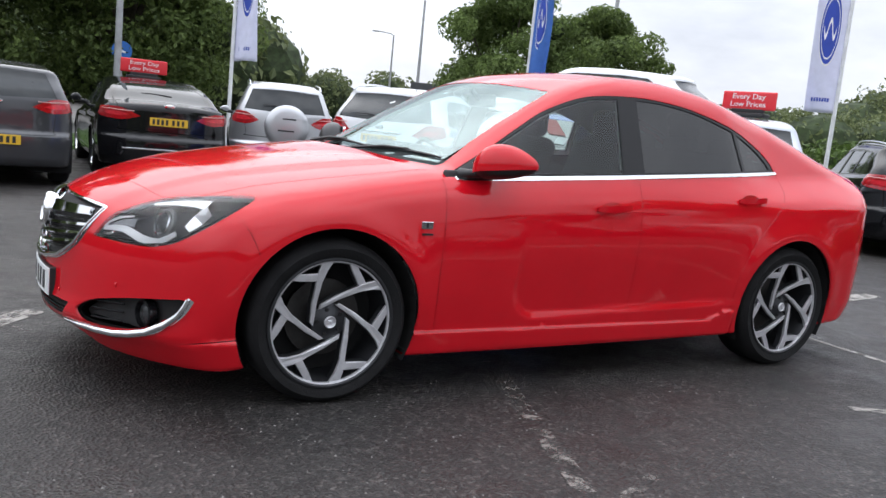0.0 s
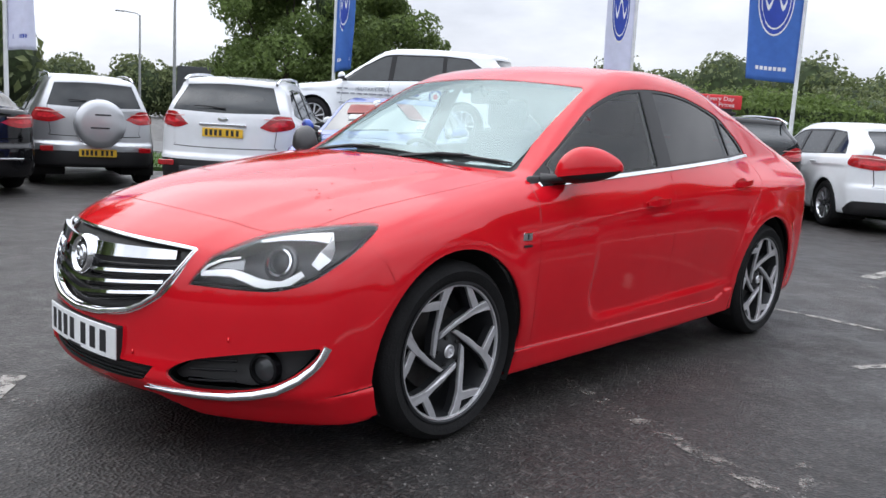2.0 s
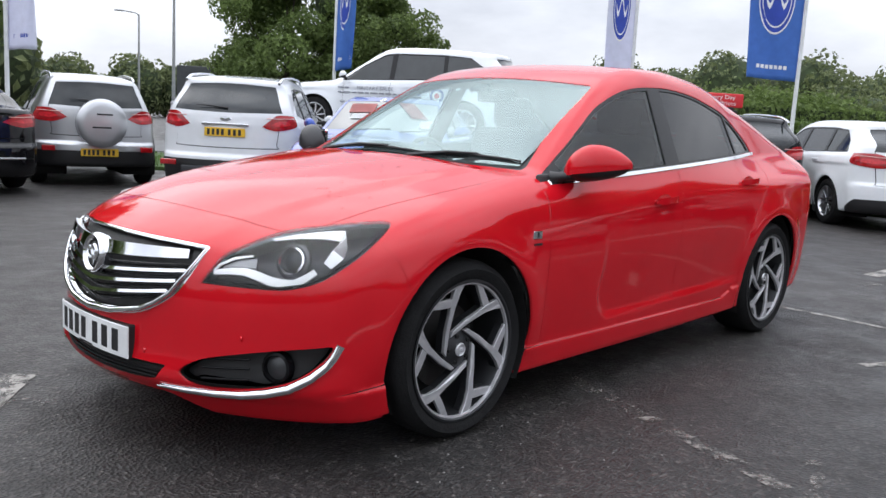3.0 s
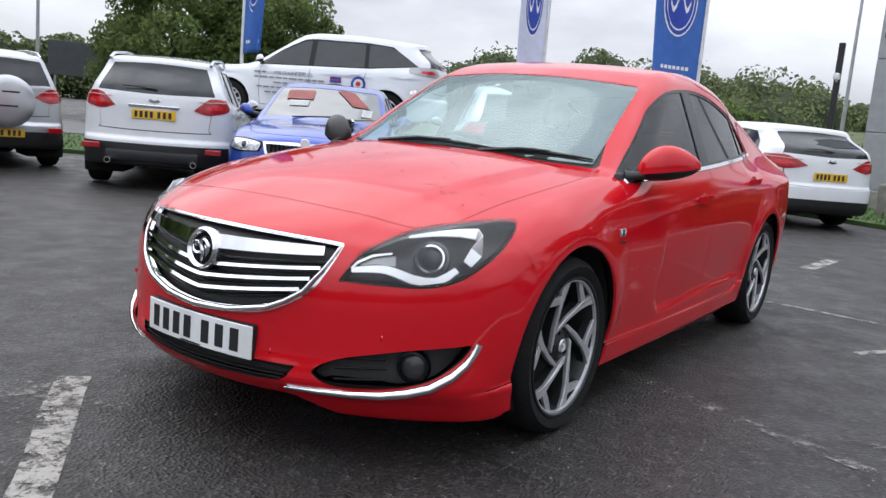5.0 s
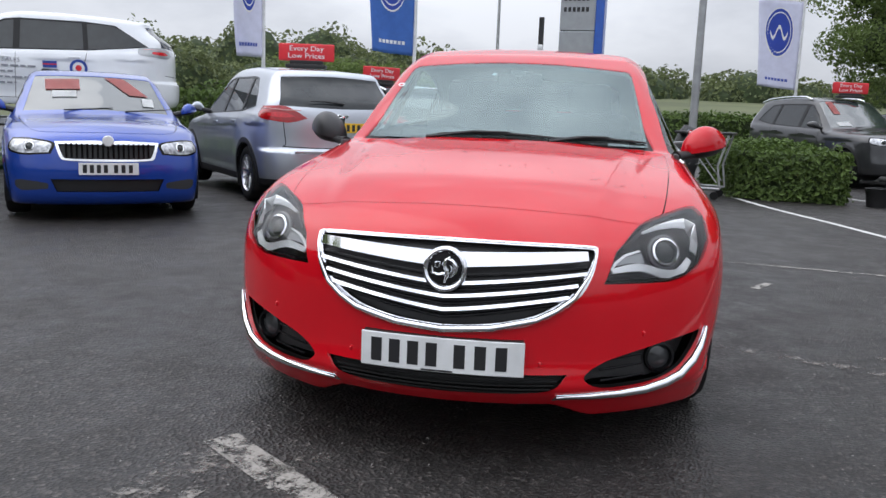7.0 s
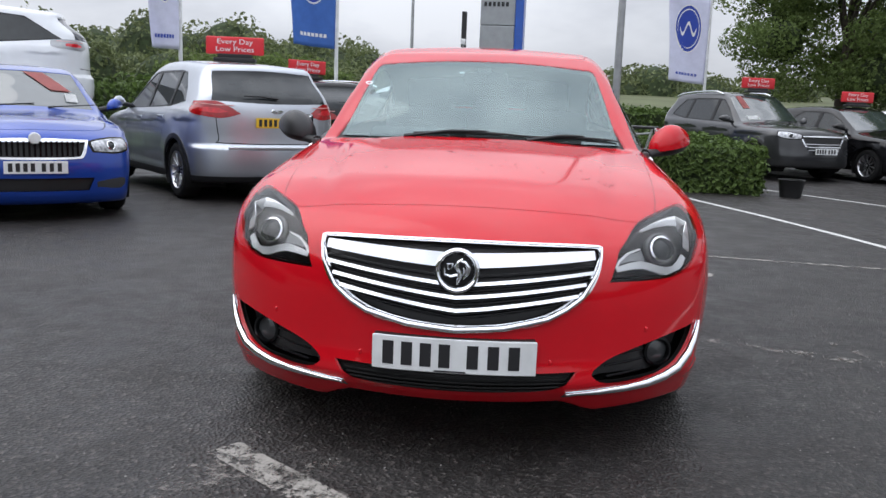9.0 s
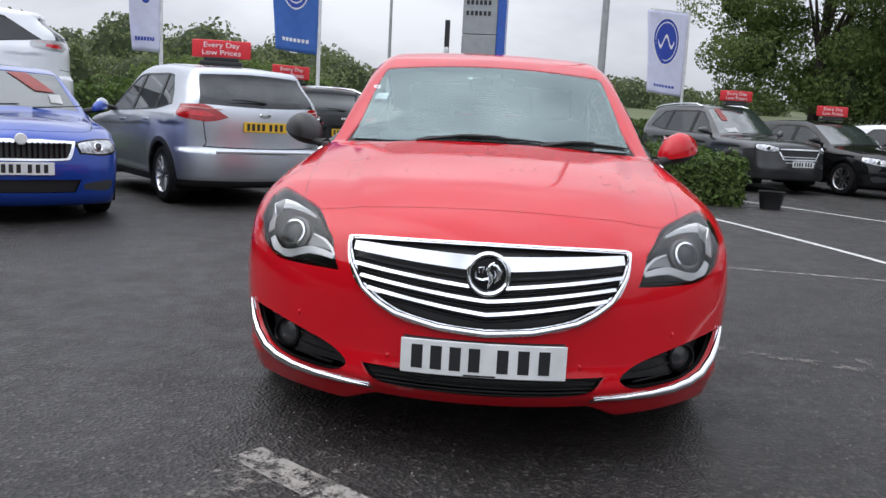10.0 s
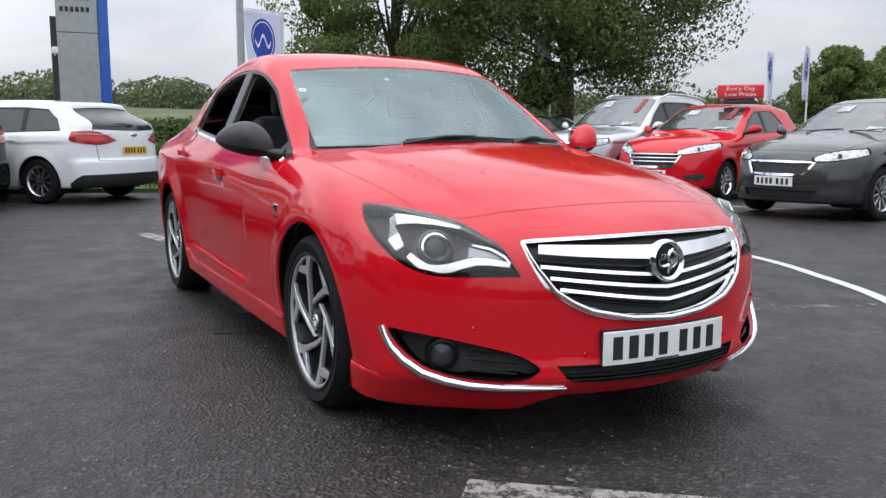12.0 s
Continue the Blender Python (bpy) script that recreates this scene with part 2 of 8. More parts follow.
def surface_net(f, lo, hi, h):
    """A closed quad mesh of the skin f = 0, alike on both sides of y = 0."""
    nx, nz = int(math.ceil((hi[0] - lo[0]) / h)), int(math.ceil((hi[2] - lo[2]) / h))
    ny = int(math.ceil(hi[1] / h))
    ys = (np.arange(0, ny + 1) + 0.5) * h
    xs, zs = lo[0] + np.arange(nx + 1) * h, lo[2] + np.arange(nz + 1) * h
    grid = np.stack(np.meshgrid(xs, ys, zs, indexing="ij"), -1)
    v = f(grid)
    v = np.concatenate([v[:, ::-1], v], 1)
    ys = np.concatenate([-ys[::-1], ys])
    n = [a - 1 for a in v.shape]
    acc, cnt = np.zeros((*n, 3)), np.zeros(n)
    inside = v < 0
    base = [xs, ys, zs]
    for ax in range(3):
        for a in (0, 1):
            for b in (0, 1):
                s0, s1 = [None] * 3, [None] * 3
                o = [k for k in range(3) if k != ax]
                s0[ax], s1[ax] = slice(0, n[ax]), slice(1, n[ax] + 1)
                s0[o[0]] = s1[o[0]] = slice(a, a + n[o[0]])
                s0[o[1]] = s1[o[1]] = slice(b, b + n[o[1]])
                v0, v1 = v[tuple(s0)], v[tuple(s1)]
                hit = (v0 < 0) != (v1 < 0)
                t = np.where(hit, v0 / np.where(hit, v0 - v1, 1), 0)
                cnt += hit
                acc[..., ax] += np.where(hit, t, 0)
                acc[..., o[0]] += hit * a
                acc[..., o[1]] += hit * b
    cells = cnt > 0
    index = np.full(n, -1)
    index[cells] = np.arange(cells.sum())
    ijk = np.argwhere(cells)
    p = np.stack([base[k][ijk[:, k]] for k in range(3)], 1) + acc[cells] / cnt[cells][:, None] * h
    faces = []
    for ax in range(3):
        o = [(ax + 1) % 3, (ax + 2) % 3]
        s0, s1 = [slice(None)] * 3, [slice(None)] * 3
        s0[ax], s1[ax] = slice(0, -1), slice(1, None)
        a, b = inside[tuple(s0)], inside[tuple(s1)]
        for flip, where in ((False, a & ~b), (True, ~a & b)):
            q = np.argwhere(where)
            q = q[(q[:, o[0]] > 0) & (q[:, o[1]] > 0) & (q[:, o[0]] < n[o[0]]) & (q[:, o[1]] < n[o[1]])]
            ring = []
            for da, db in ((1, 1), (0, 1), (0, 0), (1, 0)):
                c = q.copy()
                c[:, o[0]] -= da
                c[:, o[1]] -= db
                ring.append(index[c[:, 0], c[:, 1], c[:, 2]])
            ring = np.stack(ring if not flip else ring[::-1], 1)
            ring = ring[(ring >= 0).all(1)]
            faces.append(ring)
    for _ in range(5):
        g = gradient(f, p)
        d = f(p)[:, None] * g / np.maximum((g * g).sum(1), 0.2)[:, None]
        p = p - np.clip(d, -h * 0.5, h * 0.5)
    return p, np.concatenate(faces)


def closed(pts, steps=6):
    """A smooth closed outline through points; a point given twice is a corner."""
    n, out = len(pts), []
    for i in range(n):
        a, b, c, d = (Vector(pts[(i + k) % n]) for k in (-1, 0, 1, 2))
        if (b - c).length < 1e-6:
            continue
        ma = (c - b) if (a - b).length < 1e-6 else (c - a) * 0.5
        mb = (c - b) if (d - c).length < 1e-6 else (d - b) * 0.5
        cap = (c - b).length * 1.2
        for m in (ma, mb):
            if m.length > cap:
                m *= cap / m.length
        for k in range(steps):
            t = k / steps
            out.append((1 + 2 * t) * (1 - t) ** 2 * b + t * (1 - t) ** 2 * ma + t * t * (3 - 2 * t) * c + t * t * (t - 1) * mb)
    return [tuple(p) for p in out]


def band(pts, w=0.005, steps=5):
    """A thin closed strip along an open smooth line."""
    line, n = [], len(pts)
    for i in range(n - 1):
        a, b, c, d = (Vector(pts[max(0, min(n - 1, i + k))]) for k in (-1, 0, 1, 2))
        for k in range(steps + (i == n - 2)):
            t = k / steps
            line.append((1 + 2 * t) * (1 - t) ** 2 * b + t * (1 - t) ** 2 * (c - a) * 0.5 + t * t * (3 - 2 * t) * c + t * t * (t - 1) * (d - b) * 0.5)
    one, two = [], []
    for i, p in enumerate(line):
        q = line[min(i + 1, len(line) - 1)] - line[max(i - 1, 0)]
        q = Vector((-q.y, q.x)).normalized() * w * 0.5
        one.append(tuple(p + q)), two.append(tuple(p - q))
    return one + two[::-1]


def inside_of(poly, p):
    """Which of the points p (n x 2) lie in the outline."""
    poly = np.asarray(poly)
    a, b = poly, np.roll(poly, -1, 0)
    r = np.zeros(len(p), bool)
    for (x0, y0), (x1, y1) in zip(a, b):
        c = (y0 > p[:, 1]) != (y1 > p[:, 1])
        r ^= c & (p[:, 0] < (x1 - x0) * (p[:, 1] - y0) / (y1 - y0 if y1 != y0 else 1e-9) + x0)
    return r


class Skin:
    """A car's outer skin, cut along outlines into panels."""

    def __init__(self, spec, h):
        self.f = car_field(spec)
        xs = [p[1] for p in spec["nose"]] + [p[1] for p in spec["tail"]]
        high = max(p[1] for p in spec["top"]) + 0.06
        p, q = surface_net(self.f, (min(xs) - 0.1, 0, 0.05), (max(xs) + 0.1, max(w[1] for w in spec["wide"]) + 0.08, high), h)
        self.h = h
        self.co = [tuple(c) for c in p.tolist()]
        self.faces = q.tolist()
        self.mid = p[q].mean(1)
        self.regions = []
        self.normals = None

    def region(self, name, poly, view, keep, side=1):
        """Cuts along the outline as seen in a view, where keep(x, y, z) holds, and names what lies within.
        Views: x and y and z along those axes, f and r at the front and rear corners of a side."""
        q = 0.70711
        uv = np.array({"x": ((0, 1, 0), (0, 0, 1)), "y": ((1, 0, 0), (0, 0, 1)), "z": ((1, 0, 0), (0, 1, 0)),
                       "f": ((q, q * side, 0), (0, 0, 1)), "r": ((-q, q * side, 0), (0, 0, 1))}[view], float)
        lo = [min(p[k] for p in poly) - 2 * self.h for k in (0, 1)]
        hi = [max(p[k] for p in poly) + 2 * self.h for k in (0, 1)]
        w = self.mid @ uv.T
        ok = np.nonzero((w[:, 0] > lo[0]) & (w[:, 0] < hi[0]) & (w[:, 1] > lo[1]) & (w[:, 1] < hi[1]))[0]
        cand = [i for i in ok if keep(*self.mid[i])]
        flat = {}

        def at(v):
            if v not in flat:
                c = self.co[v]
                flat[v] = (c[0] * uv[0][0] + c[1] * uv[0][1] + c[2] * uv[0][2], c[0] * uv[1][0] + c[1] * uv[1][1] + c[2] * uv[1][2])
            return flat[v]

        def bounds(face):
            us, ws = zip(*[at(v) for v in face])
            return (min(us), max(us), min(ws), max(ws))
        ids = list(cand)
        boxes = np.array([bounds(self.faces[i]) for i in ids]).reshape(-1, 4)
        n = len(poly)
        for i in range(n):
            a, b = poly[i], poly[(i + 1) % n]
            d = (b[0] - a[0], b[1] - a[1])
            if math.hypot(*d) < 1e-7 or not ids:
                continue
            l0, h0 = min(a[0], b[0]) - 1e-5, max(a[0], b[0]) + 1e-5
            l1, h1 = min(a[1], b[1]) - 1e-5, max(a[1], b[1]) + 1e-5
            near = np.nonzero((boxes[:, 1] > l0) & (boxes[:, 0] < h0) & (boxes[:, 3] > l1) & (boxes[:, 2] < h1))[0]
            cut, grown, rows = {}, [], []
            scale = math.hypot(*d)
            for k in near:
                face = self.faces[ids[k]]
                sd = []
                for v in face:
                    u = at(v)
                    e = (d[0] * (u[1] - a[1]) - d[1] * (u[0] - a[0])) / scale
                    sd.append(0.0 if abs(e) < 1e-6 else e)
                if min(sd) >= 0 or max(sd) <= 0:
                    continue
                one, two = [], []
                m = len(face)
                for j in range(m):
                    v, e = face[j], sd[j]
                    if e >= 0:
                        one.append(v)
                    if e <= 0:
                        two.append(v)
                    e2, v2 = sd[(j + 1) % m], face[(j + 1) % m]
                    if e * e2 < 0:
                        key = (min(v, v2), max(v, v2))
                        if key not in cut:
                            t = e / (e - e2) if v < v2 else e2 / (e2 - e)
                            p0, p1 = self.co[key[0]], self.co[key[1]]
                            cut[key] = len(self.co)
                            self.co.append(tuple(p0[r] + (p1[r] - p0[r]) * t for r in range(3)))
                        one.append(cut[key]), two.append(cut[key])
                if len(one) < 3 or len(two) < 3:
                    continue
                self.faces[ids[k]] = one
                boxes[k] = bounds(one)
                grown.append(len(self.faces))
                self.faces.append(two)
                rows.append(bounds(two))
            if grown:
                ids += grown
                boxes = np.concatenate([boxes, np.array(rows)])
        touched = [i for i in ids]
        extra = len(self.faces) - len(self.mid)
        if extra:
            self.mid = np.concatenate([self.mid, np.zeros((extra, 3))])
        for i in touched:
            c = [self.co[v] for v in self.faces[i]]
            self.mid[i] = [sum(p[k] for p in c) / len(c) for k in range(3)]
        self.regions.append((name, poly, uv, keep))

    def sort(self, default):
        """Names every face by the first region that holds it."""
        names = [None] * len(self.faces)
        for name, poly, uv, keep in self.regions:
            hit = inside_of(poly, self.mid @ uv.T)
            for i in np.nonzero(hit)[0]:
                if names[i] is None and keep(*self.mid[i]):
                    names[i] = name
        groups = {}
        for i, n in enumerate(names):
            groups.setdefault(n or default(*self.mid[i]), []).append(i)
        return groups

    def mesh(self, faces, name, push=0.0, thick=0.0):
        """A mesh of some faces, with the skin's own normals; push moves it outwards, thick gives it a back and an edge."""
        if self.normals is None or len(self.normals) < len(self.co):
            g = gradient(self.f, np.array(self.co))
            self.normals = g / (np.linalg.norm(g, axis=1)[:, None] + 1e-9)
        index, co, polys = {}, [], []
        for i in faces:
            r = []
            for v in self.faces[i]:
                if v not in index:
                    index[v] = len(co)
                    co.append(self.co[v])
                r.append(index[v])
            polys.append(r)
        p = np.array(co)
        g = self.normals[list(index)]
        q, nor = p + g * push, g
        if thick:
            n = len(p)
            seen = set()
            for r in polys:
                for i in range(len(r)):
                    seen.add((r[i], r[(i + 1) % len(r)]))
            rim = [k for k in seen if (k[1], k[0]) not in seen]
            q = np.concatenate([q, q - g * thick])
            polys = polys + [[b, a, a + n, b + n] for a, b in rim]
            nor = np.concatenate([g, g])
        me = bpy.data.meshes.new(name)
        me.from_pydata(q.tolist(), [], polys)
        me.polygons.foreach_set("use_smooth", [True] * len(polys))
        me.normals_split_custom_set_from_vertices(nor.tolist())
        me.update()
        return me


def part(name, shape, mat, parent=None, label="", smooth=None, at=None):
    """Links a bmesh or mesh as one object, under a thing or part."""
    if isinstance(shape, bmesh.types.BMesh):
        me = bpy.data.meshes.new(name)
        shape.to_mesh(me)
        shape.free()
        if smooth:
            me.polygons.foreach_set("use_smooth", [True] * len(me.polygons))
            me.set_sharp_from_angle(angle=radians(smooth))
    else:
        me = shape
    me.materials.clear()
    me.materials.append(mat)
    ob = new(name, me)
    if parent:
        ob.parent = parent
    if at is not None:
        ob.matrix_local = at
    return tagged(ob, label)


def thing(name, m=None, label="", category="", group="", kind=""):
    ob = new(name)
    ob.empty_display_size = 0.2
    if m is not None:
        ob.matrix_world = m
    return tagged(ob, label, category, group, kind)


def box(x0, y0, z0, x1, y1, z1, bevel=0.0, seg=2, bm=None):
    b = bmesh.new()
    bmesh.ops.create_cube(b, size=1)
    for v in b.verts:
        v.co = Vector(((x0 + x1) / 2 + v.co.x * (x1 - x0), (y0 + y1) / 2 + v.co.y * (y1 - y0), (z0 + z1) / 2 + v.co.z * (z1 - z0)))
    if bevel:
        bmesh.ops.bevel(b, geom=b.edges[:], offset=bevel, segments=seg, profile=0.5, affect="EDGES")
    return joined(bm, b) if bm else b


def joined(bm, b):
    """Adds the bmesh b to bm."""
    me = bpy.data.meshes.new("tmp")
    b.to_mesh(me)
    b.free()
    bm.from_mesh(me)
    bpy.data.meshes.remove(me)
    return bm


def moved(b, m):
    bmesh.ops.transform(b, matrix=m, verts=b.verts[:])
    return b


def lathe(profile, n=48, axis="y", closed_ring=False):
    """Turns (radius, along) points round an axis."""
    b = bmesh.new()
    rings = []
    for r, a in profile:
        ring = []
        for k in range(n):
            w = 2 * math.pi * k / n
            c, s = r * math.cos(w), r * math.sin(w)
            ring.append(b.verts.new((c, a, s) if axis == "y" else (c, s, a) if axis == "z" else (a, c, s)))
        rings.append(ring)
    pairs = list(zip(rings, rings[1:])) + ([(rings[-1], rings[0])] if closed_ring else [])
    for p, q in pairs:
        for k in range(n):
            b.faces.new((p[k], p[(k + 1) % n], q[(k + 1) % n], q[k]))
    if not closed_ring:
        for ring in (rings[0], rings[-1]):
            if (ring[0].co - ring[n // 2].co).length > 1e-4:
                b.faces.new(ring)
    bmesh.ops.recalc_face_normals(b, faces=b.faces[:])
    return b


def tube(pts, r, n=10, flat=1.0):
    """A pipe along points; r is one radius or one a point."""
    b = bmesh.new()
    pts = [Vector(p) for p in pts]
    rs = r if isinstance(r, (list, tuple)) else [r] * len(pts)
    rings, up = [], None
    for i, p in enumerate(pts):
        d = (pts[min(i + 1, len(pts) - 1)] - pts[max(i - 1, 0)]).normalized()
        if up is None:
            up = d.orthogonal().normalized() if abs(d.z) > 0.9 else (Vector((0, 0, 1)) - d * d.z).normalized()
        up = (up - d * up.dot(d)).normalized()
        side = d.cross(up)
        rings.append([b.verts.new(p + (up * math.sin(2 * math.pi * k / n) * flat + side * math.cos(2 * math.pi * k / n)) * rs[i]) for k in range(n)])
    for p, q in zip(rings, rings[1:]):
        for k in range(n):
            b.faces.new((p[k], p[(k + 1) % n], q[(k + 1) % n], q[k]))
    b.faces.new(rings[0]), b.faces.new(rings[-1])
    bmesh.ops.recalc_face_normals(b, faces=b.faces[:])
    return b


def plate_of(outline, depth, bevel=0.0, holes=()):
    """A flat outline (x, z) pushed along y by depth."""
    b = bmesh.new()
    vs = [b.verts.new((x, 0, z)) for x, z in outline]
    f = b.faces.new(vs)
    r = bmesh.ops.extrude_face_region(b, geom=[f])
    bmesh.ops.translate(b, vec=(0, depth, 0), verts=[g for g in r["geom"] if isinstance(g, bmesh.types.BMVert)])
    bmesh.ops.recalc_face_normals(b, faces=b.faces[:])
    if bevel:
        bmesh.ops.bevel(b, geom=[e for e in b.edges if abs(e.verts[0].co.y - e.verts[1].co.y) < 1e-6], offset=bevel, segments=2, profile=0.5, affect="EDGES")
    return b


LETTERS = {}


def lettering(text, size, mat, parent, m, name="lettering", squeeze=1.0):
    """Words as a thin raised mesh, from the built-in font."""
    key = (text, size, squeeze)
    if key not in LETTERS:
        cu = bpy.data.curves.new("text", "FONT")
        cu.body, cu.size, cu.align_x, cu.align_y, cu.extrude, cu.resolution_u = text, size, "CENTER", "CENTER", 0.002, 3
        ob = bpy.data.objects.new("text", cu)
        scene.collection.objects.link(ob)
        bpy.context.view_layer.update()
        me = bpy.data.meshes.new_from_object(ob.evaluated_get(bpy.context.evaluated_depsgraph_get()))
        me.name = name
        bpy.data.objects.remove(ob)
        bpy.data.curves.remove(cu)
        me.transform(Matrix.Diagonal((squeeze, 1, 1, 1)))
        LETTERS[key] = me
    return part(name, LETTERS[key], mat, parent, at=m)

# ---- the red saloon ----
def hero_feature(x, y, z):
    """Pressed lines: a blade hollow in the doors, a shoulder line, a proud sill skirt and lip, and creases along the bonnet."""
    # the blade: a hollow in the doors behind a curved, crisp edge that turns along the sill
    r = 0.17
    u, v = np.minimum(x + 0.50 - 0.10 * (z - 0.5), r), np.minimum(z - 0.318 - 0.03 * x, r)
    d = np.where((u < r) & (v < r), r - np.hypot(r - u, r - v), np.minimum(u, v))
    scallop = -0.017 * step(0.0, 0.045, d) * step(0.80, 0.40, z) * step(1.15, 0.60, x)
    shoulder = 0.004 * step(0.0, 0.05, z - 0.78 - 0.075 * x) * step(0.18, 0.06, z - 0.78 - 0.075 * x) * step(-0.9, -0.3, x) * step(1.9, 1.3, x)
    sill = 0.272 + 0.055 * step(0.74, 0.93, x)
    skirt = 0.013 * step(sill + 0.008, sill - 0.010, z) * step(-1.02, -0.98, x) * step(0.98, 0.94, x)
    edge = np.interp(x, [-2.35, -2.0, -1.7], [0.205, 0.236, 0.272])
    lip = 0.014 * step(edge + 0.006, edge - 0.016, z) * step(-1.60, -1.66, x)
    crease = np.interp(x, [-2.3, -1.9, -1.0], [0.44, 0.50, 0.60])
    bonnet = 0.010 * step(crease + 0.035, crease - 0.05, y) * step(-0.95, -1.05, x)
    return scallop + shoulder + skirt + lip, bonnet


HERO = {
    "top": [(-2.6, 0.56), (-2.45, 0.635), (-2.25, 0.74), (-2.0, 0.83), (-1.6, 0.915), (-1.2, 0.978), (-1.03, 1.0), (-0.95, 1.035), (-0.6, 1.225), (-0.25, 1.39), (-0.05, 1.45),
            (0.2, 1.487), (0.45, 1.495), (0.8, 1.472), (1.2, 1.395), (1.6, 1.285), (2.0, 1.155), (2.3, 1.085), (2.5, 1.06), (2.7, 1.0)],
    "belt": [(-2.4, 0.80), (-1.6, 0.895), (-0.9, 0.93), (0.2, 0.99), (1.31, 1.052), (1.8, 1.075), (2.5, 1.08)],
    "wide": [(-2.4, 0.80), (-2.0, 0.875), (-1.37, 0.917), (-0.9, 0.91), (0, 0.917), (0.9, 0.917), (1.37, 0.922), (1.9, 0.895), (2.4, 0.82)],
    "section": [(-0.2, 0.93), (0, 0.955), (0.12, 0.967), (0.35, 0.99), (0.55, 1.0), (0.8, 0.985), (0.93, 0.957), (1.0, 0.925)],
    "tuck": [(-2.4, 0), (0.1, 0), (0.9, 0.04), (1.31, 0.11), (1.8, 0.14), (2.4, 0.14)],
    "nose": [(0.1, -2.2), (0.2, -2.29), (0.27, -2.345), (0.36, -2.33), (0.5, -2.325), (0.6, -2.31), (0.7, -2.255), (0.76, -2.18), (0.85, -2.0)],
    "tail": [(0.15, 2.27), (0.35, 2.385), (0.6, 2.40), (0.9, 2.395), (1.1, 2.37), (1.3, 2.28)],
    "low": [(-2.4, 0.195), (-1.8, 0.19), (-1.0, 0.165), (0, 0.17), (1.0, 0.185), (1.6, 0.2), (2.4, 0.25)], "dip": 0.060,
    "bow": [(-2.4, 0.3), (-1.6, 0.25), (-1.0, 0.42), (-0.3, 0.35), (0.3, 0.0), (1.0, -0.15), (2, -0.2)],
    "crown": [(-2.4, 0.10), (-1.5, 0.07), (-1.0, 0.05), (-0.5, 0.05), (0.3, 0.06), (1.2, 0.06), (2.4, 0.06)],
    "nose_bow": (0.5, 0.2), "tail_bow": (0.32, 0.3),
    "axles": (-1.348, 1.3735), "radius": 0.338, "arch": 0.378, "crisp": 0.018, "tumble": 0.47, "flare": 0.014, "feature": hero_feature,
}
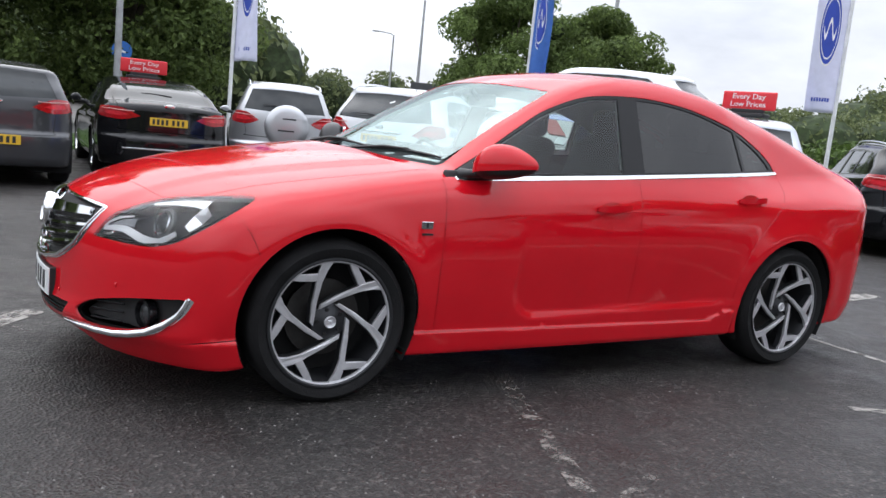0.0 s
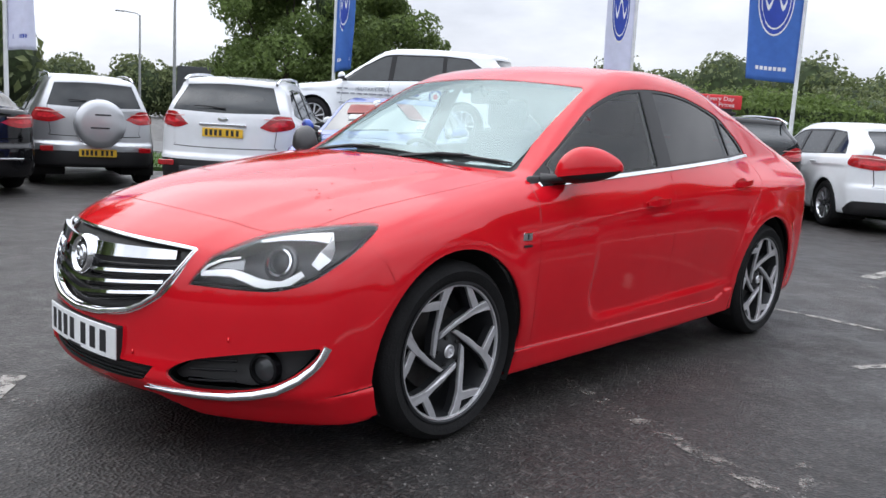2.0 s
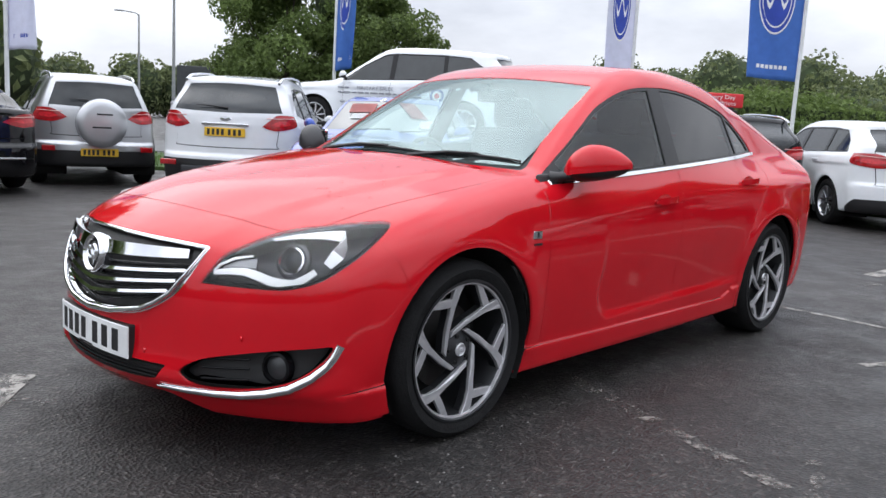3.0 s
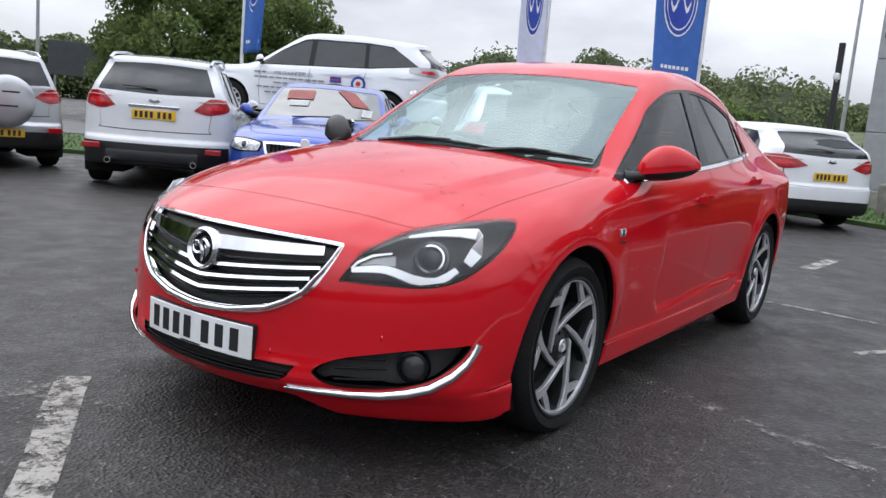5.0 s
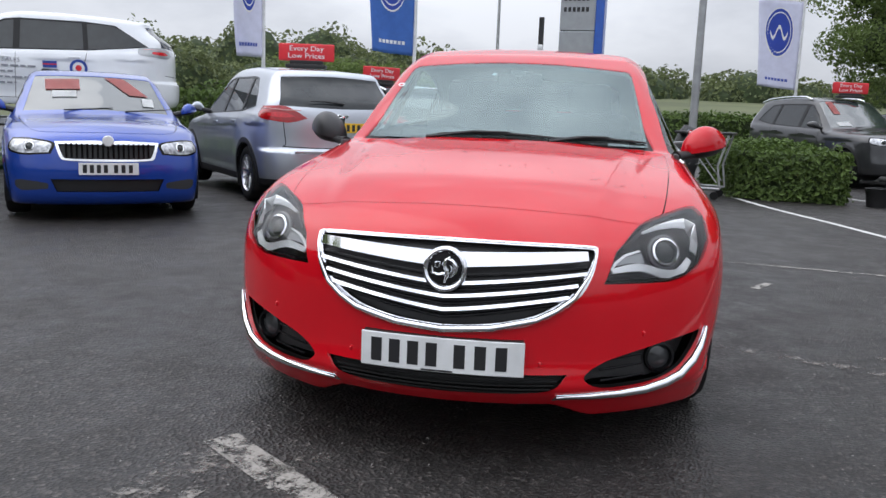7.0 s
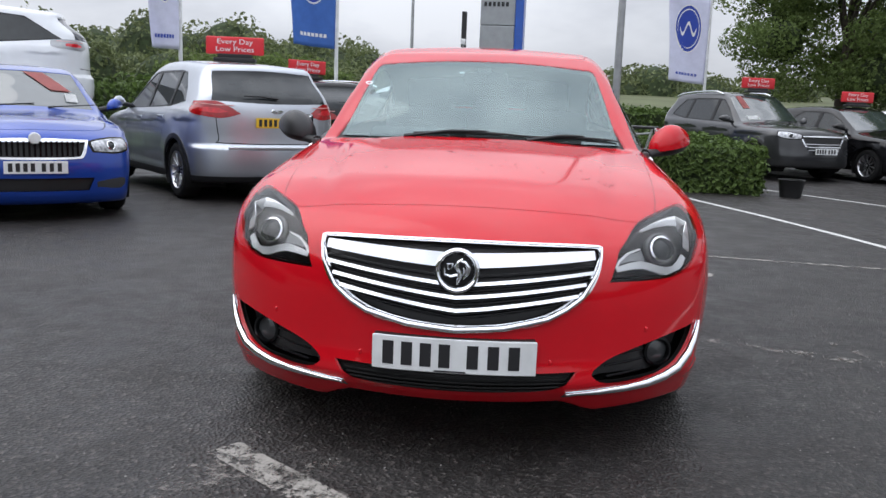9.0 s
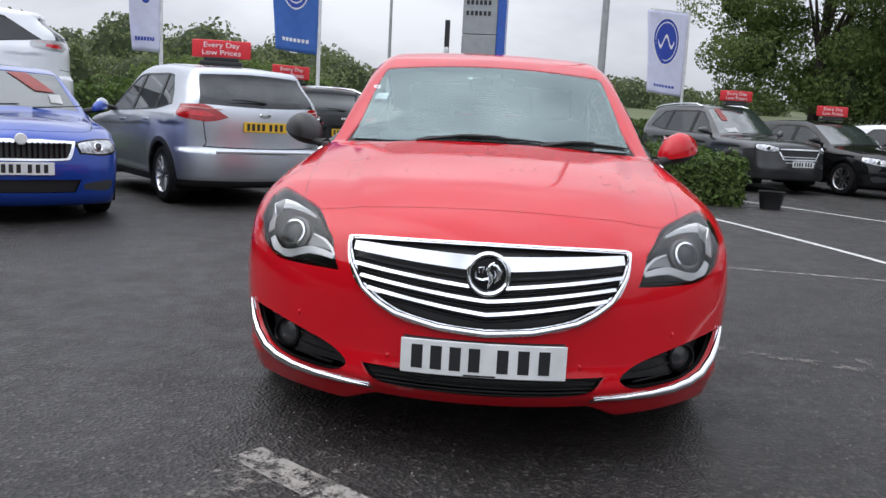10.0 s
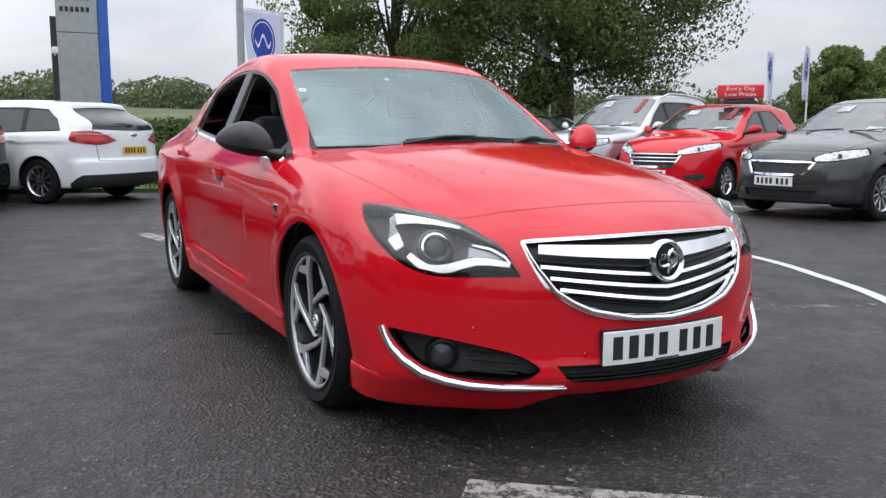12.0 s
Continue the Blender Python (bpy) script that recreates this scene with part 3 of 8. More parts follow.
def wheel(r, w, rim, style, mats, n=56):
    """A wheel about its own centre, axle along y, outer face to -y. Returns an Empty with tyre, rim, spokes."""
    tyre_m, face_m, pocket_m = mats
    root = thing("wheel")
    h = w / 2
    tyre = lathe([(rim - 0.004, -h + 0.012), (rim + 0.012, -h + 0.002), ((r + rim) / 2 + 0.005, -h - 0.006), (r - 0.025, -h + 0.002), (r - 0.008, -h + 0.018), (r, -h + 0.045),
                  (r, h - 0.045), (r - 0.008, h - 0.018), (r - 0.025, h), (rim + 0.01, h), (rim - 0.004, h - 0.012)], n, closed_ring=True)
    part("tyre", tyre, tyre_m, root, smooth=40)
    barrel = lathe([(rim - 0.002, -h + 0.004), (rim + 0.004, -h + 0.001), (rim - 0.004, -h + 0.0), (rim - 0.010, -h + 0.006), (rim - 0.022, -h + 0.03), (rim - 0.03, h - 0.02), (rim - 0.004, h - 0.004)], n, closed_ring=True)
    part("rim", barrel, face_m if style != "turbine" else pocket_m, root, smooth=40)
    part("brake_disc", lathe([(0.03, 0.0), (min(rim - 0.07, 0.16), 0.0), (min(rim - 0.07, 0.16), 0.012), (0.03, 0.012)], 40), BRAKE, root, smooth=40)
    # Added black disc in place of the shade behind the spokes.
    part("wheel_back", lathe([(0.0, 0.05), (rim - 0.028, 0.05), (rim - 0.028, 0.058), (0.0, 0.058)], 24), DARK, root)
    face = -h + 0.012
    if style == "turbine":
        part("rim_lip", lathe([(rim - 0.016, face - 0.004), (rim - 0.004, face - 0.008), (rim - 0.003, face + 0.004), (rim - 0.018, face + 0.006)], n, closed_ring=True), face_m, root, smooth=40)
        R = rim - 0.006
        for k in range(6):
            ca, sa = math.cos(math.pi * k / 3), math.sin(math.pi * k / 3)

            def turned(pts):
                return [(R * (x * ca - z * sa), R * (x * sa + z * ca)) for x, z in pts]
            blade = turned([(-0.19, 0.20), (0.15, 0.365), (0.455, 0.485), (0.66, 0.52), (0.86, 0.51), (0.80, 0.60), (0.735, 0.68), (0.58, 0.64), (0.455, 0.60), (0.30, 0.52), (0.086, 0.43), (-0.17, 0.28)])
            strut = turned([(0.42, 0.575), (0.54, 0.625), (0.44, 0.78), (0.34, 0.94), (0.21, 0.978), (0.31, 0.77)])
            for name, outline, depth, mat, back in (("spoke", blade, 0.016, face_m, 0.0), ("spoke", strut, 0.014, face_m, 0.002), ("spoke_flank", blade, 0.03, pocket_m, 0.0165), ("spoke_flank", strut, 0.03, pocket_m, 0.0165)):
                b = plate_of(outline, depth, 0.0025 if mat is face_m else 0)
                for v in b.verts:
                    d = math.hypot(v.co.x, v.co.z)
                    v.co.y += face + back + 0.030 * max(0, 1 - d / 0.22) ** 1.3
                part(name, b, mat, root)
        hub_y = face + 0.020
    else:
        count, wide = style
        for k in range(count):
            a = 2 * math.pi * k / count + 0.3

            def at(rad, s):
                return (rad * math.cos(a) - s * math.sin(a), rad * math.sin(a) + s * math.cos(a))
            R = rim - 0.008
            b = plate_of([at(0.03, -wide * 0.6), at(0.09, -wide * 0.45), at(R, -wide * 0.75), at(R, wide * 0.75), at(0.09, wide * 0.45), at(0.03, wide * 0.6)], 0.03, 0.004)
            for v in b.verts:
                d = math.hypot(v.co.x, v.co.z)
                v.co.y += face + 0.02 * max(0, 1 - d / 0.2)
            part("spoke", b, face_m, root)
        hub_y = face + 0.012
    part("hub", lathe([(0.0, hub_y - 0.006), (0.028, hub_y - 0.005), (0.036, hub_y), (0.075, hub_y + 0.012), (0.08, hub_y + 0.04), (0, hub_y + 0.05)], 32), pocket_m, root, smooth=50)
    part("hub_cap", lathe([(0.0, hub_y - 0.009), (0.019, hub_y - 0.0085), (0.024, hub_y - 0.005), (0.024, hub_y + 0.004)], 28), pocket_m if style == "turbine" else face_m, root, smooth=50)
    if style == "turbine":
        part("hub_ring", lathe([(0.019, hub_y - 0.009), (0.022, hub_y - 0.0115), (0.0255, hub_y - 0.008), (0.0255, hub_y)], 28), face_m, root, smooth=50)
        part("hub_emblem", tube([(-0.010, hub_y - 0.010, 0.006), (0.004, hub_y - 0.011, 0.006), (0.0, hub_y - 0.011, -0.003), (0.010, hub_y - 0.010, -0.008)], 0.003, 6), face_m, root, smooth=60)
    for k in range(5):
        q = 2 * math.pi * k / 5 + 0.6
        part("wheel_nut", moved(lathe([(0.0, hub_y - 0.004), (0.007, hub_y - 0.004), (0.009, hub_y + 0.02)], 8), Matrix.Translation((0.052 * math.cos(q), 0, 0.052 * math.sin(q)))), DARK if style == "turbine" else ALLOY_DARK, root)
    return root


def put_wheels(car, proto, axles, track, radius, spin=0.35):
    """Sets the four wheels under the car, as its parts."""
    for x in axles:
        for s in (-1, 1):
            m = Matrix.Translation((x, s * track, radius)) @ Matrix.Rotation(spin * x, 4, "Y") @ (Matrix.Identity(4) if s < 0 else Matrix.Rotation(math.pi, 4, "Z"))
            w = copy_thing(proto, m)
            w.parent = car
    for o in list(proto.children_recursive) + [proto]:
        bpy.data.objects.remove(o)


def bent(b, bow):
    """Bows a shape backwards along its length."""
    for v in b.verts:
        v.co.y += bow * v.co.x ** 2
    return b


def number_plate(car, m, mat, name="number_plate", w=0.52, h=0.111, bow=0.0):
    """A plate in the x-z plane, face to -y, with dark bars in place of its characters."""
    b = box(-w / 2, -0.003, -h / 2, w / 2, 0.003, h / 2, 0.0025, 1)
    if bow:
        bmesh.ops.subdivide_edges(b, edges=[e for e in b.edges if abs(e.verts[0].co.x - e.verts[1].co.x) > 0.1], cuts=12)
    p = part(name, moved(bent(b, bow), m), mat, car)
    xs = [-0.40, -0.285, -0.17, -0.055, 0.115, 0.24, 0.365]
    for x in xs:
        part("character_bar", moved(bent(box((x - 0.034) * w, -0.0045, -h * 0.34, (x + 0.034) * w, -0.002, h * 0.34), bow), m), INK, p)
    return p


def build_hero():
    S = Skin(HERO, 0.02)
    both = (-1, 1)
    L = {-1: lambda x, y, z: y < 0, 1: lambda x, y, z: y > 0}

    # side glass
    dlo = [(-0.855, 0.929), (-0.855, 0.929), (-0.762, 0.972), (-0.590, 1.072), (-0.433, 1.170), (-0.255, 1.270), (-0.03, 1.348), (0.23, 1.375), (0.48, 1.372), (0.72, 1.342), (1.004, 1.271),
           (1.2, 1.18), (1.285, 1.115), (1.31, 1.068), (1.31, 1.068), (0.9, 1.042), (0.22, 0.998), (-0.4, 0.958)]
    glass_f = [(-0.70, 0.952), (-0.70, 0.952), (-0.69, 1.006), (-0.69, 1.006), (-0.433, 1.160), (-0.255, 1.258), (-0.03, 1.334), (0.164, 1.358), (0.164, 1.358), (0.12, 1.005), (0.12, 1.005), (-0.3, 0.978)]
    glass_r = [(0.255, 1.014), (0.255, 1.014), (0.286, 1.363), (0.286, 1.363), (0.48, 1.359), (0.72, 1.329), (0.985, 1.262), (0.985, 1.262), (1.005, 1.061), (1.005, 1.061), (0.7, 1.042)]
    glass_q = [(1.028, 1.064), (1.028, 1.064), (1.012, 1.250), (1.012, 1.250), (1.13, 1.197), (1.23, 1.130), (1.268, 1.085), (1.268, 1.078)]
    belt = [(-0.80, 0.919), (-0.4, 0.942), (0.22, 0.982), (0.9, 1.026), (1.315, 1.052), (1.315, 1.066), (0.9, 1.042), (0.22, 0.998), (-0.4, 0.958), (-0.80, 0.933)]
    for s in both:
        for name, poly in (("chrome_strip", belt), ("glass_front", closed(glass_f)), ("glass_rear", closed(glass_r)), ("glass_quarter", closed(glass_q)), ("window_frame", closed(dlo))):
            S.region((name, s), poly, "y", lambda x, y, z, s=s: y * s > 0.3)
    # glass in front and behind
    ws = [(-1.035 + 0.5 * y * y, y) for y in (-0.6, -0.45, -0.3, -0.15, 0, 0.15, 0.3, 0.45, 0.6)]
    screen = [(-0.81, -0.668), (-0.81, -0.668)] + ws + [(-0.81, 0.668), (-0.81, 0.668), (-0.5, 0.627), (-0.22, 0.588), (-0.185, 0.565), (-0.195, 0.53), (-0.24, 0.3), (-0.265, 0.0), (-0.24, -0.3), (-0.195, -0.53), (-0.185, -0.565), (-0.22, -0.588), (-0.5, -0.627)]
    S.region(("windscreen", 0), closed(screen, 4), "z", lambda x, y, z: z > 0.9)
    cowl = [(-1.085 + 0.5 * y * y, y) for y in np.linspace(-0.695, 0.695, 17)] + [(-0.80, 0.695), (-0.5, 0.6), (-0.5, -0.6), (-0.80, -0.695)]
    S.region(("cowl", 0), cowl, "z", lambda x, y, z: z > 0.9)
    rear = [(1.28, -0.52), (1.24, 0), (1.28, 0.52), (1.5, 0.575), (1.95, 0.59), (2.02, 0.5), (2.06, 0), (2.02, -0.5), (1.95, -0.59), (1.5, -0.575)]
    S.region(("rear_window", 0), closed(rear, 4), "z", lambda x, y, z: z > 1.0)
    # front openings
    for s in both:
        lamp = [(-1.205, 0.595), (-1.205, 0.595), (-1.16, 0.66), (-1.12, 0.697), (-0.967, 0.762), (-0.80, 0.79), (-0.66, 0.806), (-0.608, 0.803), (-0.625, 0.77), (-0.70, 0.70), (-0.80, 0.632), (-0.87, 0.605), (-0.95, 0.592)]
        S.region(("headlamp", s), closed(lamp, 5), "f", lambda x, y, z, s=s: y * s > 0.2 and x < -1.2, s)
        black = [(-1.27, 0.293), (-1.245, 0.325), (-1.17, 0.356), (-1.0, 0.390), (-0.82, 0.411), (-0.765, 0.412), (-0.80, 0.36), (-0.90, 0.297), (-1.04, 0.264), (-1.2, 0.256)]
        S.region(("fog_recess", s), closed(black, 5), "f", lambda x, y, z, s=s: y * s > 0.2 and x < -1.2, s)
        strip = band([(-0.742, 0.418), (-0.775, 0.362), (-0.83, 0.315), (-0.90, 0.278), (-1.05, 0.246), (-1.22, 0.237), (-1.345, 0.232)], 0.026)
        S.region(("fog_chrome", s), strip, "f", lambda x, y, z, s=s: y * s > 0.2 and x < -1.2, s)
    outer = [(-0.463, 0.692), (-0.452, 0.7065), (-0.3, 0.7145), (0, 0.7195), (0.3, 0.7145), (0.452, 0.7065), (0.463, 0.692), (0.45, 0.62), (0.405, 0.545), (0.29, 0.475), (0.15, 0.447), (0, 0.436), (-0.15, 0.447), (-0.29, 0.475), (-0.405, 0.545), (-0.45, 0.62)]
    inner = [(-0.456, 0.690), (-0.448, 0.7028), (-0.3, 0.7115), (0, 0.717), (0.3, 0.7115), (0.448, 0.7028), (0.456, 0.690), (0.434, 0.625), (0.39, 0.56), (0.285, 0.498), (0.15, 0.468), (0, 0.458), (-0.15, 0.468), (-0.285, 0.498), (-0.39, 0.56), (-0.434, 0.625)]
    front = lambda x, y, z: x < -1.9
    S.region(("grille_hole", 0), closed(inner, 4), "x", front)
    S.region(("grille_surround", 0), closed(outer, 4), "x", front)
    intake = [(-0.395, 0.312), (-0.395, 0.312), (0.395, 0.312), (0.395, 0.312), (0.345, 0.252), (0.25, 0.238), (0, 0.232), (-0.25, 0.238), (-0.345, 0.252)]
    S.region(("intake", 0), closed(intake, 5), "x", front)
    # wheel openings
    for s in both:
        for i, xw in enumerate(HERO["axles"]):
            ring = [(xw + 0.386 * math.cos(a), 0.334 + 0.378 * math.sin(a)) for a in np.linspace(0, 2 * math.pi, 48, endpoint=False)]
            S.region(("arch", s), ring, "y", lambda x, y, z, s=s: y * s > 0.45)
    # shut lines
    for s in both:
        side = lambda x, y, z, s=s: y * s > 0.4
        for line in ([(-0.868, 0.92), (-0.875, 0.75), (-0.882, 0.5), (-0.875, 0.277)], [(0.205, 0.985), (0.208, 0.75), (0.212, 0.5), (0.215, 0.277)],
                     [(1.318, 1.05), (1.30, 0.97), (1.17, 0.84), (1.03, 0.68), (0.95, 0.5), (0.93, 0.335)]):
            S.region(("gap", s), band(line, 0.006), "y", side)
        S.region(("gap", s), band([(-0.995, 0.272), (-0.4, 0.268), (0.5, 0.27), (0.85, 0.285), (0.93, 0.33)], 0.004), "y", side)
        S.region(("gap", s), band([(-1.74, 0.735), (-1.70, 0.68), (-1.665, 0.6)], 0.0028), "y", side)
        S.region(("gap", s), band([(-2.02, 0.232), (-1.85, 0.254), (-1.69, 0.272)], 0.004), "y", side)
        S.region(("gap", s), band([(1.70, 0.52), (2.0, 0.6), (2.3, 0.62)], 0.005), "y", side)
    hood_line = [(-0.90, -0.735), (-1.2, -0.735), (-1.6, -0.705), (-1.85, -0.672), (-1.935, -0.63), (-2.0, -0.46), (-2.045, -0.25), (-2.062, 0), (-2.045, 0.25), (-2.0, 0.46), (-1.935, 0.63), (-1.85, 0.672), (-1.6, 0.705), (-1.2, 0.735), (-0.90, 0.735)]
    S.region(("gap", 0), band(hood_line, 0.005), "z", lambda x, y, z: z > 0.6)
    S.regions.append((("hood", 0), hood_line + [(-0.6, 0.735), (-0.6, -0.735)], np.array(((1, 0, 0), (0, 1, 0)), float), lambda x, y, z: z > 0.6))
    # tail
    for s in both:
        tail = [(-1.28, 0.98), (-1.15, 0.99), (-0.98, 0.985), (-0.95, 0.93), (-1.0, 0.82), (-1.1, 0.78), (-1.25, 0.80), (-1.32, 0.88)]
        S.region(("tail_lamp", s), closed(tail, 5), "r", lambda x, y, z, s=s: y * s > 0.2 and x > 1.2, s)

    def default(x, y, z):
        s = -1 if y < 0 else 1
        if z < 0.195 and abs(y) < 0.74 and -1.72 < x < 2.2:
            return ("underside", 0)
        if z > 1.2 and abs(y) < 0.66 and -0.4 < x < 2.0:
            return ("roof", 0)
        if x < -1.68 and z < 0.76:
            return ("front_bumper", 0)
        if x > 2.0 and z < 0.6:
            return ("rear_bumper", 0)
        if x > 1.95 and abs(y) < 0.66 and z > 0.6:
            return ("tailgate", 0)
        if -0.872 < x < 0.212 and z > 0.27:
            return ("front_door", s)
        if 0.212 < x < 1.318 and z > 0.27 and (x < 0.95 or x < 0.925 + (z - 0.36) * 0.53):
            return ("rear_door", s)
        if x < -0.7 and z > 0.3:
            return ("wing", s)
        if z < 0.33 and -1.05 < x < 1.05:
            return ("side_skirt", s)
        return ("body_shell", 0)

    groups = S.sort(default)
    car = thing("car", None, "bright red five-door saloon car with two-tone alloy wheels", "car")
    mats = {"roof": RED, "hood": RED, "wing": RED, "front_door": RED, "rear_door": RED, "side_skirt": RED, "front_bumper": RED, "rear_bumper": RED, "tailgate": RED, "body_shell": RED,
            "underside": BLACK, "chrome_strip": CHROME, "fog_chrome": CHROME, "grille_surround": CHROME, "window_frame": GLOSS_BLACK, "cowl": BLACK, "tail_lamp": LAMP_RED,
            "windscreen": SCREEN, "rear_window": PRIVACY, "headlamp": CLEAR, "glass_front": TINT, "glass_rear": PRIVACY, "glass_quarter": PRIVACY}
    named = {"chrome_strip": "window_trim", "fog_chrome": "fog_lamp_trim", "glass_front": "door_window", "glass_rear": "door_window", "glass_quarter": "quarter_window", "headlamp": "headlamp_lens"}
    made = {}
    for (name, s), faces in groups.items():
        if name in ("arch", "gap", "grille_hole", "intake", "fog_recess"):
            continue
        if name in ("glass_front", "glass_rear") and s > 0:
            continue
        thick = 0.004 if name in ("windscreen", "headlamp", "glass_front", "glass_rear", "glass_quarter", "rear_window") else 0.012
        push = {"chrome_strip": 0.006, "fog_chrome": 0.0, "grille_surround": 0.0, "window_frame": -0.004, "cowl": -0.012, "windscreen": -0.003}.get(name, 0.0)
        if name in ("glass_front", "glass_rear", "glass_quarter"):
            push = -0.009
        glassy = mats[name] in (SCREEN, TINT, PRIVACY, CLEAR)
        ob = part(named.get(name, name), S.mesh(faces, name, push, 0.0 if glassy else thick), mats[name], car)
        made[(name, s)] = ob
    # an inner shell behind all panels, so that gaps and openings show depth
    hidden = {"windscreen", "rear_window", "glass_front", "glass_rear", "glass_quarter", "arch", "headlamp", "grille_hole", "intake", "fog_recess"}
    cabin, rest = [], []
    for (name, s), faces in groups.items():
        if name in hidden:
            continue
        for f in faces:
            c = S.mid[f]
            (cabin if c[2] > 1.03 and -1.0 < c[0] < 2.1 else rest).append(f)
    part("headlining", S.mesh(cabin, "headlining", -0.028), HEADLINER, car, "pale grey cloth roof lining")
    part("inner_shell", S.mesh(rest, "inner_shell", -0.028), DARK, car)
    for name in ("grille_hole", "intake", "fog_recess"):
        for (n, s), faces in groups.items():
            if n == name:
                part({"grille_hole": "grille_backing", "intake": "lower_intake", "fog_recess": "fog_lamp_recess"}[name], S.mesh(faces, name, {"grille_hole": -0.03, "fog_recess": -0.06}.get(name, -0.035)), BLACK, car)
    for s in both:
        for name, push, mat in (("headlamp", -0.068, LAMP_HOUSE),):
            part("headlamp_housing", S.mesh(groups[(name, s)], name, push), mat, made[("headlamp", s)])
    return S, groups, car, made


hero_skin, hero_groups, hero, hero_made = build_hero()
put_wheels(hero, wheel(0.336, 0.235, 0.263, "turbine", (RUBBER, RIM_FACE, ALLOY_DARK), 72), HERO["axles"], 0.782, 0.325, 0.0)


def arch_liner(car, x, s, z, r, y0, y1):
    b = bmesh.new()
    n, rows = 24, []
    for y in (y0, y1):
        rows.append([b.verts.new((x + r * math.cos(w), s * y, z + r * math.sin(w))) for w in np.linspace(-0.5, math.pi + 0.5, n)])
    for k in range(n - 1):
        b.faces.new((rows[0][k], rows[0][k + 1], rows[1][k + 1], rows[1][k]))
    b.faces.new(rows[0])
    part("wheel_arch_liner", b, DARK, car)


for xw in HERO["axles"]:
    for s in (-1, 1):
        arch_liner(hero, xw, s, 0.334, 0.384, 0.5, 0.88)
def nose_x(y, z, lo=-2.6, hi=-1.2):
    """Where the nose's skin lies at a height and half-breadth."""
    for _ in range(30):
        mid = (lo + hi) / 2
        if float(hero_skin.f(np.array([[mid, y, z]]))[0]) > 0:
            lo = mid
        else:
            hi = mid
    return (lo + hi) / 2


def flank_y(x, z, s):
    lo, hi = 0.4, 1.1
    for _ in range(30):
        mid = (lo + hi) / 2
        if float(hero_skin.f(np.array([[x, mid, z]]))[0]) > 0:
            hi = mid
        else:
            lo = mid
    return s * (lo + hi) / 2


def top_z(x, y):
    lo, hi = 0.5, 1.7
    for _ in range(30):
        mid = (lo + hi) / 2
        if float(hero_skin.f(np.array([[x, y, mid]]))[0]) > 0:
            hi = mid
        else:
            lo = mid
    return (lo + hi) / 2


def ribbon(pts, width, depth, up=(0, 0, 1), flat=False):
    """A moulded strip of rounded section along points."""
    b = bmesh.new()
    pts = [Vector(p) for p in pts]
    ring = [(-0.5, 0), (-0.42, 0.6), (-0.2, 0.95), (0.2, 0.95), (0.42, 0.6), (0.5, 0)]
    if flat:
        ring = [(-0.5, 0), (-0.49, 0.8), (-0.46, 1), (0.46, 1), (0.49, 0.8), (0.5, 0)]
    rows = []
    for i, p in enumerate(pts):
        d = (pts[min(i + 1, len(pts) - 1)] - pts[max(i - 1, 0)]).normalized()
        u = Vector(up)
        u = (u - d * u.dot(d)).normalized()
        o = d.cross(u)
        w = width[i] if isinstance(width, (list, tuple)) else width
        rows.append([b.verts.new(p + u * (a * w) + o * (c * depth)) for a, c in ring])
    for p, q in zip(rows, rows[1:]):
        for k in range(len(ring) - 1):
            b.faces.new((p[k], p[k + 1], q[k + 1], q[k]))
        b.faces.new((p[-1], p[0], q[0], q[-1]))
    b.faces.new(rows[0]), b.faces.new(rows[-1])
    bmesh.ops.recalc_face_normals(b, faces=b.faces[:])
    return b


# grille: a winged chrome bar, three slim chevron bars and the emblem
def grille_line(z_mid, z_end, half, push, n=21):
    out = []
    for y in np.linspace(-half, half, n):
        t = abs(y) / half
        z = z_mid + (z_end - z_mid) * t ** 1.15
        out.append((nose_x(float(y), z) - push, float(y), z))
    return out


wing = grille_line(0.655, 0.676, 0.425, 0.0)
part("grille_wing_bar", ribbon(wing, [0.032 + 0.022 * (1 - abs(i - 10) / 10) ** 0.7 for i in range(21)], -0.022, (0.36, 0, 0.93), True), CHROME, hero, "thick bright chrome bar", smooth=50)
for z_mid, z_end, half in ((0.580, 0.622, 0.428), (0.541, 0.586, 0.404), (0.500, 0.550, 0.378)):
    part("grille_bar", ribbon(grille_line(z_mid, z_end, half, -0.008), 0.0125, -0.016, (0.50, 0, 0.86), True), CHROME, hero, "slim chrome bar", smooth=50)
for z_mid, z_end, half in ((0.607, 0.642, 0.43), (0.562, 0.604, 0.41), (0.520, 0.568, 0.385), (0.480, 0.532, 0.345)):
    part("grille_slat", ribbon(grille_line(z_mid, z_end, half, -0.022), 0.012, -0.008), GLOSS_BLACK, hero, smooth=50)

